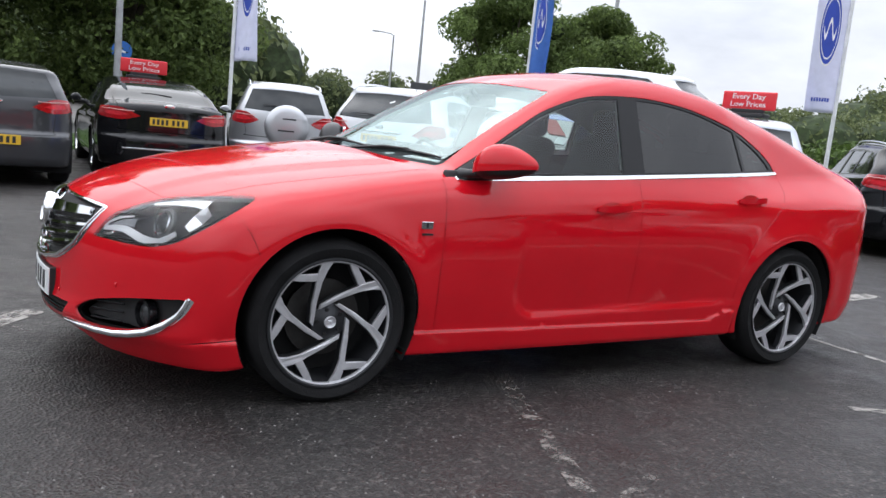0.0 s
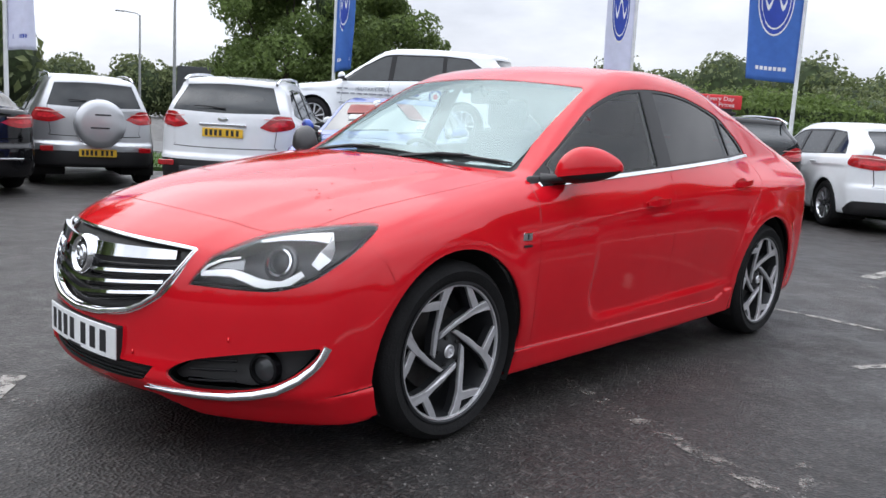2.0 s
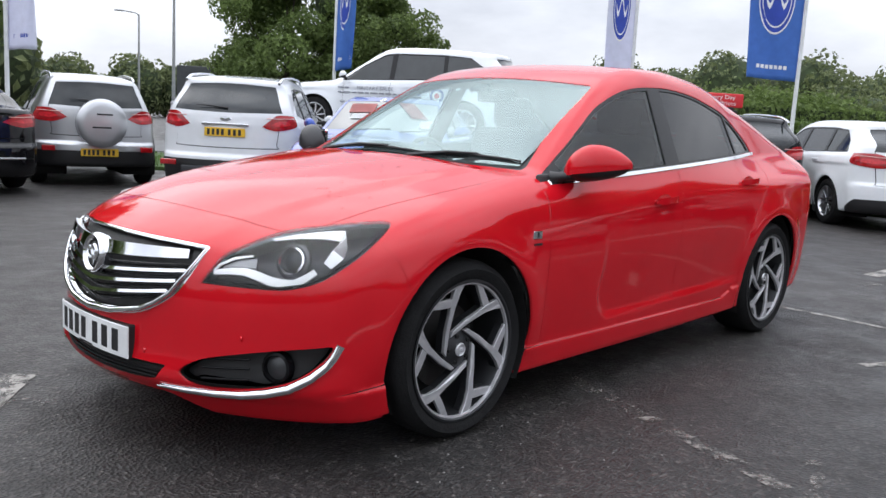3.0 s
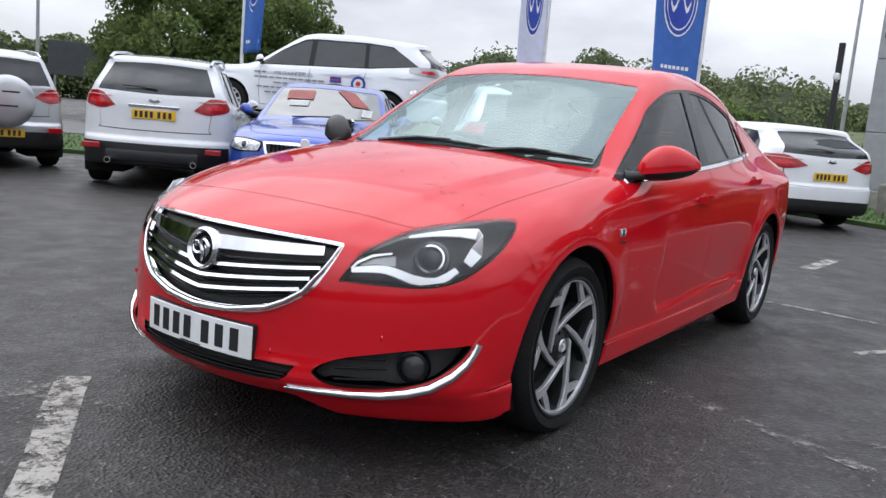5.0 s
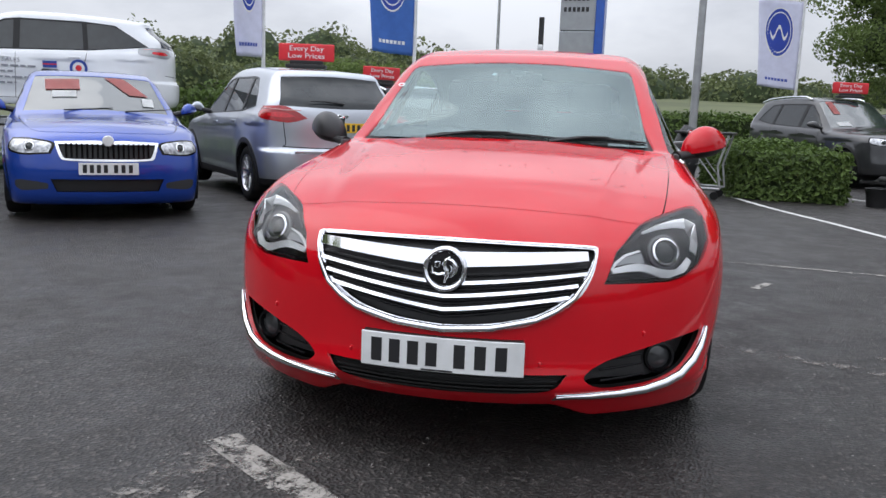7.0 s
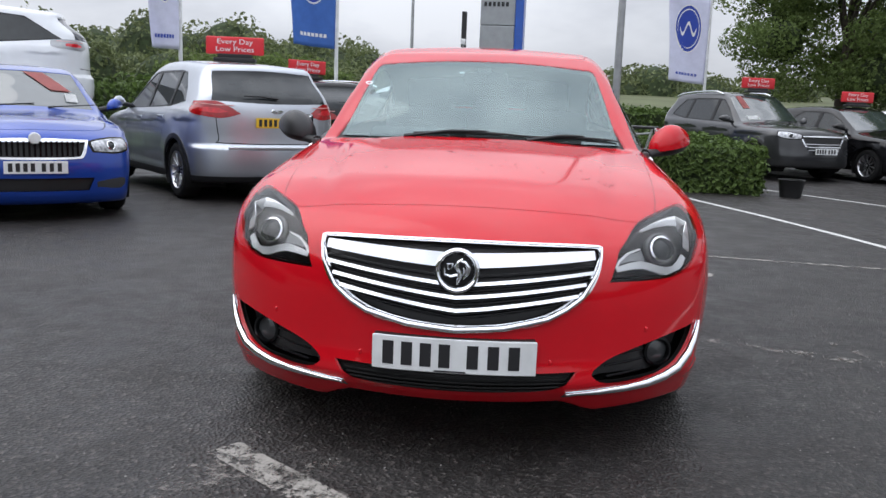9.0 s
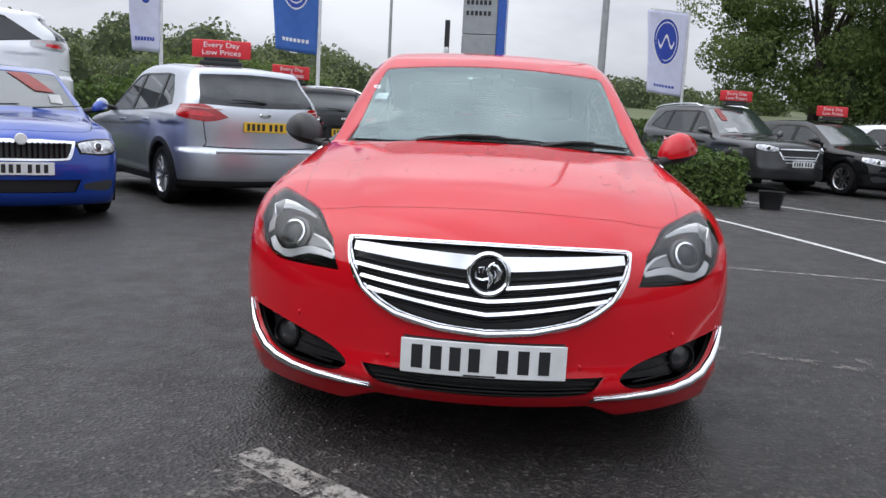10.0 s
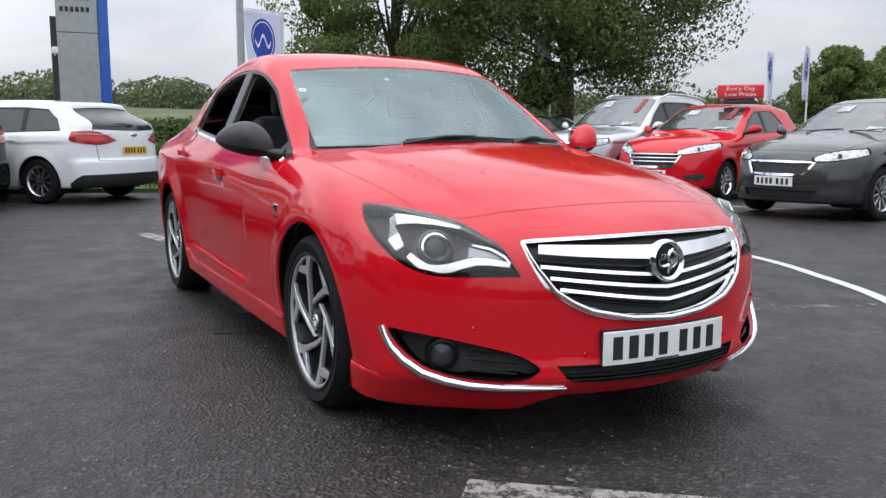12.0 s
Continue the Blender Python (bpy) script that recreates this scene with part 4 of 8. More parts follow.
emblem = part("emblem", moved(lathe([(0.0, -0.006), (0.050, -0.004), (0.054, -0.012), (0.062, -0.018), (0.070, -0.010), (0.072, 0.006), (0.066, 0.03)], 48, "x"), Matrix.Translation((-2.312, 0, 0.632)) @ Matrix.Rotation(radians(8), 4, "Y")), CHROME, hero, "round chrome maker's emblem", smooth=40)
part("emblem_field", moved(lathe([(0.0, -0.0085), (0.050, -0.0065), (0.050, 0.004)], 40, "x"), Matrix.Translation((-2.312, 0, 0.632)) @ Matrix.Rotation(radians(8), 4, "Y")), GLOSS_BLACK, emblem, smooth=40)
for pts, rs in (([(-0.62, 0.42), (-0.30, 0.48), (-0.36, 0.12), (-0.58, 0.10), (-0.62, 0.42)], [0.0028] * 5), ([(-0.80, 0.20), (-0.78, -0.22), (-0.40, -0.34), (0.02, -0.24)], [0.003, 0.0045, 0.006, 0.007]),
                ([(0.34, 0.80), (0.08, 0.62), (-0.06, 0.28), (0.12, -0.02), (0.16, -0.36), (0.02, -0.82)], [0.004, 0.007, 0.008, 0.009, 0.008, 0.004]),
                ([(0.10, 0.66), (0.46, 0.58), (0.72, 0.26), (0.66, -0.16), (0.40, -0.46)], [0.004, 0.007, 0.008, 0.007, 0.003]), ([(0.36, 0.26), (0.50, 0.0), (0.36, -0.26)], [0.003, 0.006, 0.003])):
    part("emblem_relief", tube([(-2.3225, -y * 0.05, 0.632 + z * 0.05) for y, z in pts], rs, 6), CHROME, emblem, smooth=60)
at_plate = Matrix.Translation((-2.343, 0, 0.364)) @ Matrix.Rotation(-math.pi / 2, 4, "Z")
holder = box(-0.255, 0.003, -0.058, 0.255, 0.035, 0.058, 0.004)
bmesh.ops.subdivide_edges(holder, edges=[e for e in holder.edges if abs(e.verts[0].co.x - e.verts[1].co.x) > 0.1], cuts=12)
part("plate_holder", moved(bent(holder, 0.32), at_plate), BLACK, hero)
plate = number_plate(hero, at_plate, PLATE_W, bow=0.32)
part("plate_foot_bar", moved(box(-0.06, -0.0042, -0.052, 0.04, -0.002, -0.047), at_plate), INK, plate)
for k in range(5):
    z = 0.247 + k * 0.013
    part("intake_slat", tube([(nose_x(y, z) + 0.018, y, z) for y in np.linspace(-0.33 - k * 0.01, 0.33 + k * 0.01, 9)], 0.003, 6), DARK, hero)
for s in (-1, 1):
    for y, z in ((0.30, 0.345), (0.62, 0.43)):
        x = nose_x(s * y, z)
        part("parking_sensor", moved(lathe([(0.0, -0.002), (0.008, -0.001), (0.010, 0.004)], 14, "x"), Matrix.Translation((x, s * y, z)) @ Matrix.Rotation(s * 0.45, 4, "Z")), RED, hero, smooth=40)


# lamps
def on_nose(u, z, s, push=0.0):
    """A point of the front corner by its slanting coordinate and height, pushed inwards."""
    lo, hi = 0.2, 1.0
    for _ in range(30):
        mid = (lo + hi) / 2
        x = u / 0.70711 - mid
        if float(hero_skin.f(np.array([[x, mid, z]]))[0]) > 0:
            hi = mid
        else:
            lo = mid
    y = (lo + hi) / 2
    x = u / 0.70711 - y
    return (x + push * 0.8, s * (y - push * 0.6), z)


def facing(u, z, s, push, ahead):
    """A pose on the front corner, its -x axis between the skin's own slant and straight ahead."""
    a, b, c = (Vector(on_nose(*q, s)) for q in ((u - 0.03, z), (u + 0.03, z), (u, z + 0.03)))
    n = ((b - a).cross(c - a)).normalized()
    if n.x > 0:
        n = -n
    n = (n * (1 - ahead) + Vector((-1, 0, 0)) * ahead).normalized()
    return Matrix.Translation(on_nose(u, z, s, push)) @ Vector((-1, 0, 0)).rotation_difference(n).to_matrix().to_4x4()


for s in (-1, 1):
    lens = hero_made[("headlamp", s)]
    turn = facing(-0.918, 0.678, s, 0.034, 0.45)
    part("projector_ring", moved(lathe([(0.037, -0.004), (0.040, -0.009), (0.046, -0.007), (0.048, 0.008), (0.037, 0.008)], 40, "x", True), turn), CHROME, lens, smooth=40)
    part("projector_lens", moved(lathe([(0.0, -0.012), (0.02, -0.010), (0.032, -0.004), (0.038, 0.004), (0.038, 0.02)], 32, "x"), turn), PANE, lens, smooth=50)
    part("lamp_bezel", moved(lathe([(0.048, 0.002), (0.052, -0.002), (0.060, 0.002), (0.062, 0.014), (0.05, 0.014)], 40, "x", True), turn), SATIN, lens, smooth=40)

    def strip(pts, widths, push, name, mat, label):
        pts, widths = (pts, widths) if s < 0 else (pts[::-1], widths[::-1])
        part(name, ribbon([on_nose(u, z, s, push) for u, z in pts], [w * 1.1 for w in widths], 0.004, (0.42, -0.30 * s, 0.85), True), mat, lens, label, smooth=30)
    low = [(-1.165, 0.630), (-1.11, 0.638), (-1.06, 0.640), (-1.02, 0.630), (-0.98, 0.617), (-0.94, 0.611), (-0.90, 0.613), (-0.865, 0.631), (-0.835, 0.652)]
    strip(low, [0.016, 0.022, 0.026, 0.028, 0.029, 0.028, 0.026, 0.024, 0.020], 0.012, "daytime_strip", LAMP_WHITE, "white light-guide strip")
    high = [(-0.985, 0.737), (-0.90, 0.751), (-0.82, 0.758), (-0.76, 0.758), (-0.745, 0.742), (-0.768, 0.708), (-0.80, 0.672)]
    strip(high, [0.008, 0.016, 0.026, 0.038, 0.046, 0.042, 0.028], 0.013, "daytime_strip", LAMP_WHITE, "white light-guide strip")
    strip([(-1.165, 0.634), (-1.145, 0.655), (-1.10, 0.677), (-1.04, 0.688)], [0.007, 0.008, 0.008, 0.006], 0.012, "daytime_strip", LAMP_WHITE, "white light-guide strip")
    strip([(-1.14, 0.646), (-1.09, 0.660), (-1.03, 0.664)], [0.006, 0.022, 0.034], 0.026, "indicator_lamp", LAMP_CLEAR, "")
    strip([(-1.10, 0.694), (-1.03, 0.724), (-0.95, 0.752), (-0.87, 0.769), (-0.78, 0.783), (-0.70, 0.793)], [0.006, 0.009, 0.011, 0.011, 0.010, 0.005], 0.010, "lamp_brow", SATIN, "")
    rim = [(-1.19, 0.603), (-1.12, 0.606), (-1.03, 0.603), (-0.95, 0.598), (-0.87, 0.611), (-0.80, 0.64), (-0.70, 0.71), (-0.63, 0.775)]
    part("headlamp_edge", tube([on_nose(u, z, s, 0.006) for u, z in rim], 0.005, 6), GLOSS_BLACK, lens, smooth=60)
    turn = facing(-0.955, 0.332, s, 0.040, 0.5)
    fog = part("fog_lamp", moved(lathe([(0.040, 0.002), (0.043, -0.010), (0.052, -0.008), (0.056, 0.02), (0.04, 0.02)], 32, "x", True), turn), GLOSS_BLACK, hero, "round fog lamp in a black recess", smooth=40)
    part("fog_lamp_glass", moved(lathe([(0.0, -0.004), (0.025, -0.001), (0.040, 0.006), (0.040, 0.016)], 28, "x"), turn), FOG_GLASS, fog, smooth=50)
    for dz in (-0.035, 0.0, 0.03):
        pts = [on_nose(u, 0.33 + dz + (u + 0.95) * 0.06, s, 0.028) for u in (-1.2, -1.12, -1.04)]
        part("fog_recess_slat", tube(pts, 0.004, 6), GLOSS_BLACK, hero, smooth=60)


# rounded chrome edges of the grille and fog lamp trims
loop = [(-0.460, 0.703), (-0.3, 0.712), (0, 0.717), (0.3, 0.712), (0.460, 0.703), (0.455, 0.665), (0.44, 0.622), (0.397, 0.5525), (0.345, 0.515), (0.287, 0.4865), (0.15, 0.4575), (0, 0.447), (-0.15, 0.4575), (-0.287, 0.4865), (-0.345, 0.515), (-0.397, 0.5525), (-0.44, 0.622), (-0.455, 0.665), (-0.460, 0.703)]
fine = []
for (y0, z0), (y1, z1) in zip(loop, loop[1:]):
    for t in (0, 0.34, 0.67):
        y, z = y0 + (y1 - y0) * t, z0 + (z1 - z0) * t
        fine.append((nose_x(y, z) - 0.010, y, z))
fine.append(fine[0])
part("grille_edge", tube(fine, [0.002 if p[2] > 0.70 else 0.0035 + max(0, 0.66 - p[2]) / 0.21 * 0.008 for p in fine], 8), CHROME, hero, "bright rounded chrome grille edge", smooth=70)
for s in (-1, 1):
    path = [(-0.744, 0.416), (-0.760, 0.385), (-0.785, 0.352), (-0.83, 0.315), (-0.90, 0.278), (-0.97, 0.260), (-1.05, 0.246), (-1.14, 0.240), (-1.24, 0.236), (-1.345, 0.232)]
    wide = [0.010, 0.020, 0.026, 0.030, 0.031, 0.030, 0.028, 0.024, 0.018, 0.006]
    pts = [on_nose(u, z, s, -0.007) for u, z in path]
    part("fog_lamp_trim_edge", ribbon(pts if s > 0 else pts[::-1], wide if s > 0 else wide[::-1], 0.014 * 1, (0.45, -0.2 * s, 0.85)), CHROME, hero, "bright chrome blade under the fog lamp", smooth=70)


# door mirrors: red on the near side, bare black on the far side
def mirror_form(s, lower, at, k=1.0):
    """A mirror housing: domed above, flat below, tapering outwards; its inner middle stands at a point."""
    b = bmesh.new()
    bmesh.ops.create_uvsphere(b, u_segments=36 if k == 1 else 20, v_segments=24 if k == 1 else 14, radius=1)
    for v in b.verts:
        x, y, z = v.co
        t = y * s
        high = 0.104 * (1 - 0.38 * max(0, t) ** 1.6 - 0.12 * max(0, -t) ** 2)
        fore = 0.100 * (1 - 0.30 * max(0, t) ** 1.5)
        if lower:
            z = min(z, 0.0)
            zz = -0.002 + z * 0.045 + 0.022 * t
            grow = 0.96
        else:
            z = max(z, -0.12)
            zz = math.copysign(abs(z) ** 0.9, z) * high + 0.022 * t
            grow = 1.0
        xx = math.copysign(abs(x) ** 0.8, x) * (fore if x < 0 else 0.045) * grow
        yy = s * (0.124 if t > 0 else 0.10) * math.copysign(abs(t) ** 0.9, t) * grow
        v.co = Vector(at) + Vector((xx + 0.085 * max(0, t) ** 1.3 + 0.02 * t, yy, zz)) * k
    bmesh.ops.remove_doubles(b, verts=b.verts[:], dist=0.0004)
    return b


def door_mirror(s, shell):
    at = (-0.655, s * 0.925, 0.987)
    base = part("door_mirror", mirror_form(s, False, at), shell, hero, "black mirror housing with its cover missing" if s > 0 else "red door mirror housing", smooth=60)
    part("mirror_skirt", mirror_form(s, True, at), BLACK, base, smooth=60)
    part("mirror_arm", tube([(-0.77, s * 0.80, 0.945), (-0.745, s * 0.84, 0.952), (-0.70, s * 0.90, 0.965)], [0.034, 0.024, 0.028], 12, 0.8), BLACK, base, smooth=60)
    part("mirror_glass", moved(box(0.0, -0.065, -0.035, 0.004, 0.065, 0.04, 0.01), Matrix.Translation((-0.605, s * 0.92, 1.03)) @ Matrix.Rotation(-s * 0.3, 4, "Z")), CHROME, base)


door_mirror(-1, RED)
door_mirror(1, MIRROR_BLACK)

# door handles, discs painted as the shade of their cups, and the wing badge
for s in (-1, 1):
    for x, z in ((0.027, 0.833), (0.983, 0.908)):
        y = flank_y(x, z, s)
        h = part("door_handle", ribbon([(x - 0.105 + 0.21 * t, y + s * (0.012 + 0.022 * math.sin(math.pi * t) ** 0.5), z + 0.012 * t) for t in np.linspace(0, 1, 9)], [0.018, 0.026, 0.03, 0.03, 0.03, 0.03, 0.03, 0.028, 0.02], s * 0.014), RED, hero, smooth=50)
        cup = lathe([(0.0, 0.0), (0.03, 0.001), (0.045, 0.003)], 24)
        part("handle_cup", moved(cup, Matrix.Translation((x - 0.01, y + s * 0.0015, z - 0.004)) @ Matrix.Diagonal((1.6, 1, 0.85, 1))), HANDLE_CUP, h, smooth=60)
    y = flank_y(-0.965, 0.728, s)
    badge = part("wing_badge", moved(box(-0.028, -0.003, -0.016, 0.028, 0.003, 0.016, 0.003), Matrix.Translation((-0.965, y + s * 0.002, 0.732))), CHROME, hero, "small chrome trim badge")
    part("badge_bar", moved(box(-0.004, -0.002, -0.01, 0.004, 0.002, 0.01), Matrix.Translation((-0.965, y + s * 0.005, 0.732))), INK, badge)
    part("badge_bar", moved(box(-0.026, -0.002, -0.004, 0.026, 0.002, 0.004), Matrix.Translation((-0.962, flank_y(-0.962, 0.695, s) + s * 0.002, 0.695))), ALLOY_DARK, badge)

# wipers on the foot of the screen
for y0, y1 in ((0.30, -0.30), (-0.26, -0.66)):
    pts = []
    for t in np.linspace(0, 1, 8):
        y = y0 + (y1 - y0) * t
        x = -1.02 + 0.5 * y * y + 0.012 + 0.02 * math.sin(math.pi * t)
        pts.append((x, y, top_z(x, y) + 0.004))
    w = part("wiper", tube(pts, [0.008, 0.008, 0.007, 0.007, 0.007, 0.006, 0.006, 0.004], 6), BLACK, hero, smooth=60)
    part("wiper_arm", tube([(pts[0][0] - 0.06, pts[0][1] + 0.04, pts[0][2] - 0.012), (pts[2][0] - 0.02, pts[2][1], pts[2][2] + 0.008), (pts[4][0], pts[4][1], pts[4][2] + 0.008)], [0.010, 0.007, 0.005], 6), BLACK, w, smooth=60)

# cabin
part("dashboard", moved(box(-0.28, -0.72, -0.16, 0.30, 0.72, 0.10, 0.08, 4), Matrix.Translation((-0.62, 0, 0.86))), TRIM, hero, smooth=60)
part("instrument_hood", moved(box(-0.12, -0.2, -0.05, 0.12, 0.2, 0.05, 0.04, 3), Matrix.Translation((-0.50, 0.37, 0.975))), TRIM, hero, smooth=60)
ring = lathe([(0.165 + 0.014 * math.cos(a), 0.014 * math.sin(a)) for a in np.linspace(0, 2 * math.pi, 10, endpoint=False)], 36, "x", True)
tilt = Matrix.Translation((-0.26, 0.37, 0.90)) @ Matrix.Rotation(radians(-24), 4, "Y")
sw = part("steering_wheel", moved(ring, tilt), TRIM, hero, smooth=60)
part("wheel_boss", moved(box(-0.02, -0.09, -0.07, 0.03, 0.09, 0.06, 0.025, 3), tilt), TRIM, sw, smooth=60)
part("wheel_spoke", moved(box(-0.008, -0.16, -0.02, 0.01, 0.16, 0.025, 0.008), tilt), SATIN, sw)


def car_seat(x, y, w, high):
    back = moved(box(-0.07, -w / 2, -0.32, 0.07, w / 2, 0.32, 0.06, 4), Matrix.Translation((x + 0.26, y, 0.82)) @ Matrix.Rotation(radians(16), 4, "Y"))
    seat = part("seat", back, SEAT, hero, "dark cloth seat", smooth=60)
    part("seat_cushion", moved(box(-0.26, -w / 2, -0.08, 0.26, w / 2, 0.08, 0.06, 4), Matrix.Translation((x - 0.02, y, 0.50))), SEAT, seat, smooth=60)
    for dy in ((0,) if w < 0.8 else (-0.38, 0, 0.38)):
        part("headrest", moved(box(-0.05, -0.13, -0.09, 0.05, 0.13, 0.09, 0.045, 4), Matrix.Translation((x + 0.36, y + dy, high))), SEAT, seat, smooth=60)


car_seat(0.05, 0.37, 0.5, 1.22)
car_seat(0.05, -0.37, 0.5, 1.22)
car_seat(0.95, 0.0, 1.2, 1.13)
part("cabin_floor", box(-0.9, -0.78, 0.22, 1.6, 0.78, 0.26), TRIM, hero)
part("parcel_shelf", box(1.3, -0.62, 0.98, 1.95, 0.62, 1.0), TRIM, hero)
for s in (-1, 1):
    part("door_card", moved(box(-0.85, -0.012, -0.34, 1.2, 0.012, 0.32, 0.01), Matrix.Translation((0, s * 0.795, 0.64))), TRIM, hero)
rv = part("rear_view_mirror", moved(box(-0.015, -0.12, -0.035, 0.02, 0.12, 0.035, 0.014, 3), Matrix.Translation((-0.20, 0, 1.295))), BLACK, hero, smooth=60)
part("mirror_stalk", tube([(-0.22, 0, 1.30), (-0.27, 0, 1.345)], 0.014, 8), BLACK, rv)
part("sensor_pod", moved(box(-0.03, -0.04, -0.01, 0.03, 0.04, 0.012, 0.008), Matrix.Translation((-0.335, 0, 1.325)) @ Matrix.Rotation(radians(-27), 4, "Y")), BLACK, hero)
disc = lathe([(0.012, -0.001), (0.018, -0.001), (0.018, 0.001), (0.012, 0.001)], 24, "z", True)
part("screen_sticker", moved(disc, Matrix.Translation((-0.44, 0.60, 1.245)) @ Matrix.Rotation(radians(-27), 4, "Y")), LAMP_WHITE, hero, "small round paper sticker")
part("tax_disc", moved(lathe([(0, -0.001), (0.014, -0.001), (0.014, 0.001)], 20, "z"), Matrix.Translation((-0.36, 0.12, 1.315)) @ Matrix.Rotation(radians(-27), 4, "Y")), LAMP_WHITE, hero)
part("roof_aerial", moved(lathe([(0.03, 0), (0.022, 0.02), (0.008, 0.05), (0.0, 0.055)], 14, "z"), Matrix.Translation((1.15, 0, 1.405)) @ Matrix.Diagonal((2.2, 0.7, 1, 1))), RED, hero, smooth=60)

# dried water drops and leaf litter on the bonnet
rng = np.random.RandomState(4)
drops = bmesh.new()
for _ in range(130):
    x, y = rng.uniform(-1.75, -1.1), rng.uniform(-0.62, 0.62)
    if x > -1.1 + 0.5 * y * y - 0.06:
        continue
    r = rng.uniform(0.0015, 0.0038)
    z = top_z(x, y)
    joined(drops, moved(lathe([(0.0, r * 0.35), (r * 0.7, r * 0.25), (r, 0.0)], 7, "z"), Matrix.Translation((x, y, z)) @ Matrix.Rotation(rng.uniform(0, 3), 4, "Z") @ Matrix.Diagonal((rng.uniform(1, 2.4), 1, 1, 1))))
tagged(part("dirt_specks", drops, DIRT, hero, "dark dried specks scattered on the bonnet"), kind="stuff")
# ---- ground ----
def slope(x, y):
    """The yard falls gently away to the far row."""
    t = min(1, max(0, (y - 1.5) / 7.5))
    return -0.008 - 0.09 * t * t * (3 - 2 * t)


def asphalt():
    m, n, p = material("damp_asphalt")
    c = n.nodes.new("ShaderNodeTexCoord")
    big = noise_node(n, 0.45, 6.0, 0.62)
    mid = noise_node(n, 2.6, 8.0, 0.7)
    fine = noise_node(n, 55.0, 6.0, 0.75)
    stone = n.nodes.new("ShaderNodeTexVoronoi")
    stone.inputs["Scale"].default_value = 75.0
    n.links.new(c.outputs["Object"], stone.inputs["Vector"])
    # an older, coarser lay on one side of a slanting seam
    sep = n.nodes.new("ShaderNodeSeparateXYZ")
    n.links.new(c.outputs["Object"], sep.inputs["Vector"])
    ax = n.nodes.new("ShaderNodeMath")
    ax.operation = "MULTIPLY_ADD"
    ax.inputs[1].default_value, ax.inputs[2].default_value = 0.55, 0.50
    n.links.new(sep.outputs["X"], ax.inputs[0])
    ay = n.nodes.new("ShaderNodeMath")
    ay.operation = "MULTIPLY_ADD"
    ay.inputs[1].default_value = 0.83
    n.links.new(sep.outputs["Y"], ay.inputs[0])
    n.links.new(ax.outputs["Value"], ay.inputs[2])
    wob = n.nodes.new("ShaderNodeMath")
    wob.operation = "MULTIPLY_ADD"
    wob.inputs[1].default_value = 0.16
    n.links.new(mid.outputs["Fac"], wob.inputs[0])
    n.links.new(ay.outputs["Value"], wob.inputs[2])
    seam = ramp_node(n, wob.outputs["Value"], [(0.06, (0, 0, 0)), (0.11, (1, 1, 1))])
    base = ramp_node(n, big.outputs["Fac"], [(0.32, (0.0290, 0.0265, 0.0255)), (0.5, (0.0405, 0.0375, 0.036)), (0.70, (0.057, 0.0525, 0.050))])
    grain = ramp_node(n, fine.outputs["Fac"], [(0.28, (0.45, 0.45, 0.46)), (0.55, (1.0, 1.0, 1.0)), (0.78, (2.1, 2.05, 2.0))])
    chips = ramp_node(n, stone.outputs["Color"], [(0.2, (0.42, 0.42, 0.42)), (0.7, (1.0, 1.0, 1.0)), (0.95, (2.9, 2.85, 2.8))])
    lighter = n.nodes.new("ShaderNodeMix")
    lighter.data_type = "RGBA"
    n.links.new(seam.outputs["Color"], lighter.inputs["Factor"])
    lighter.inputs["A"].default_value, lighter.inputs["B"].default_value = (0.76, 0.75, 0.74, 1), (0.72, 0.70, 0.685, 1)
    last = base.outputs["Color"]
    for k in (grain.outputs["Color"], chips.outputs["Color"], lighter.outputs["Result"]):
        mx = n.nodes.new("ShaderNodeMix")
        mx.data_type, mx.blend_type = "RGBA", "MULTIPLY"
        mx.inputs["Factor"].default_value = 1.0
        n.links.new(last, mx.inputs["A"])
        n.links.new(k, mx.inputs["B"])
        last = mx.outputs["Result"]
    n.links.new(last, p.inputs["Base Color"])
    wet = ramp_node(n, mid.outputs["Fac"], [(0.38, (0.36, 0.36, 0.36)), (0.60, (0.62, 0.62, 0.62))])
    n.links.new(wet.outputs["Color"], p.inputs["Roughness"])
    p.inputs["Specular IOR Level"].default_value = 0.4
    u = bump_node(n, stone.outputs["Distance"], 0.9, 0.006, p)
    v = n.nodes.new("ShaderNodeBump")
    v.inputs["Strength"].default_value, v.inputs["Distance"].default_value = 0.5, 0.006
    n.links.new(fine.outputs["Fac"], v.inputs["Height"])
    n.links.new(u.outputs["Normal"], v.inputs["Normal"])
    n.links.new(v.outputs["Normal"], p.inputs["Normal"])
    return m


def ground():
    xs = [-900, -300, -100, -40, -15, 0, 15, 40, 100, 300, 900]
    ys = [-900, -300, -100, -40, -15, 0, 1.5] + [2.2 + 0.7 * k for k in range(10)] + [9.0, 15, 40, 100, 300, 900]
    co = [(x, y, slope(x, y)) for x in xs for y in ys]
    k = len(ys)
    fs = [(i * k + j, (i + 1) * k + j, (i + 1) * k + j + 1, i * k + j + 1) for i in range(len(xs) - 1) for j in range(k - 1)]
    me = bpy.data.meshes.new("ground")
    me.from_pydata(co, [], fs)
    me.polygons.foreach_set("use_smooth", [True] * len(fs))
    return tagged(part("ground", me, asphalt()), "dark damp worn asphalt of a car sales yard", "ground", kind="structure")


ground()


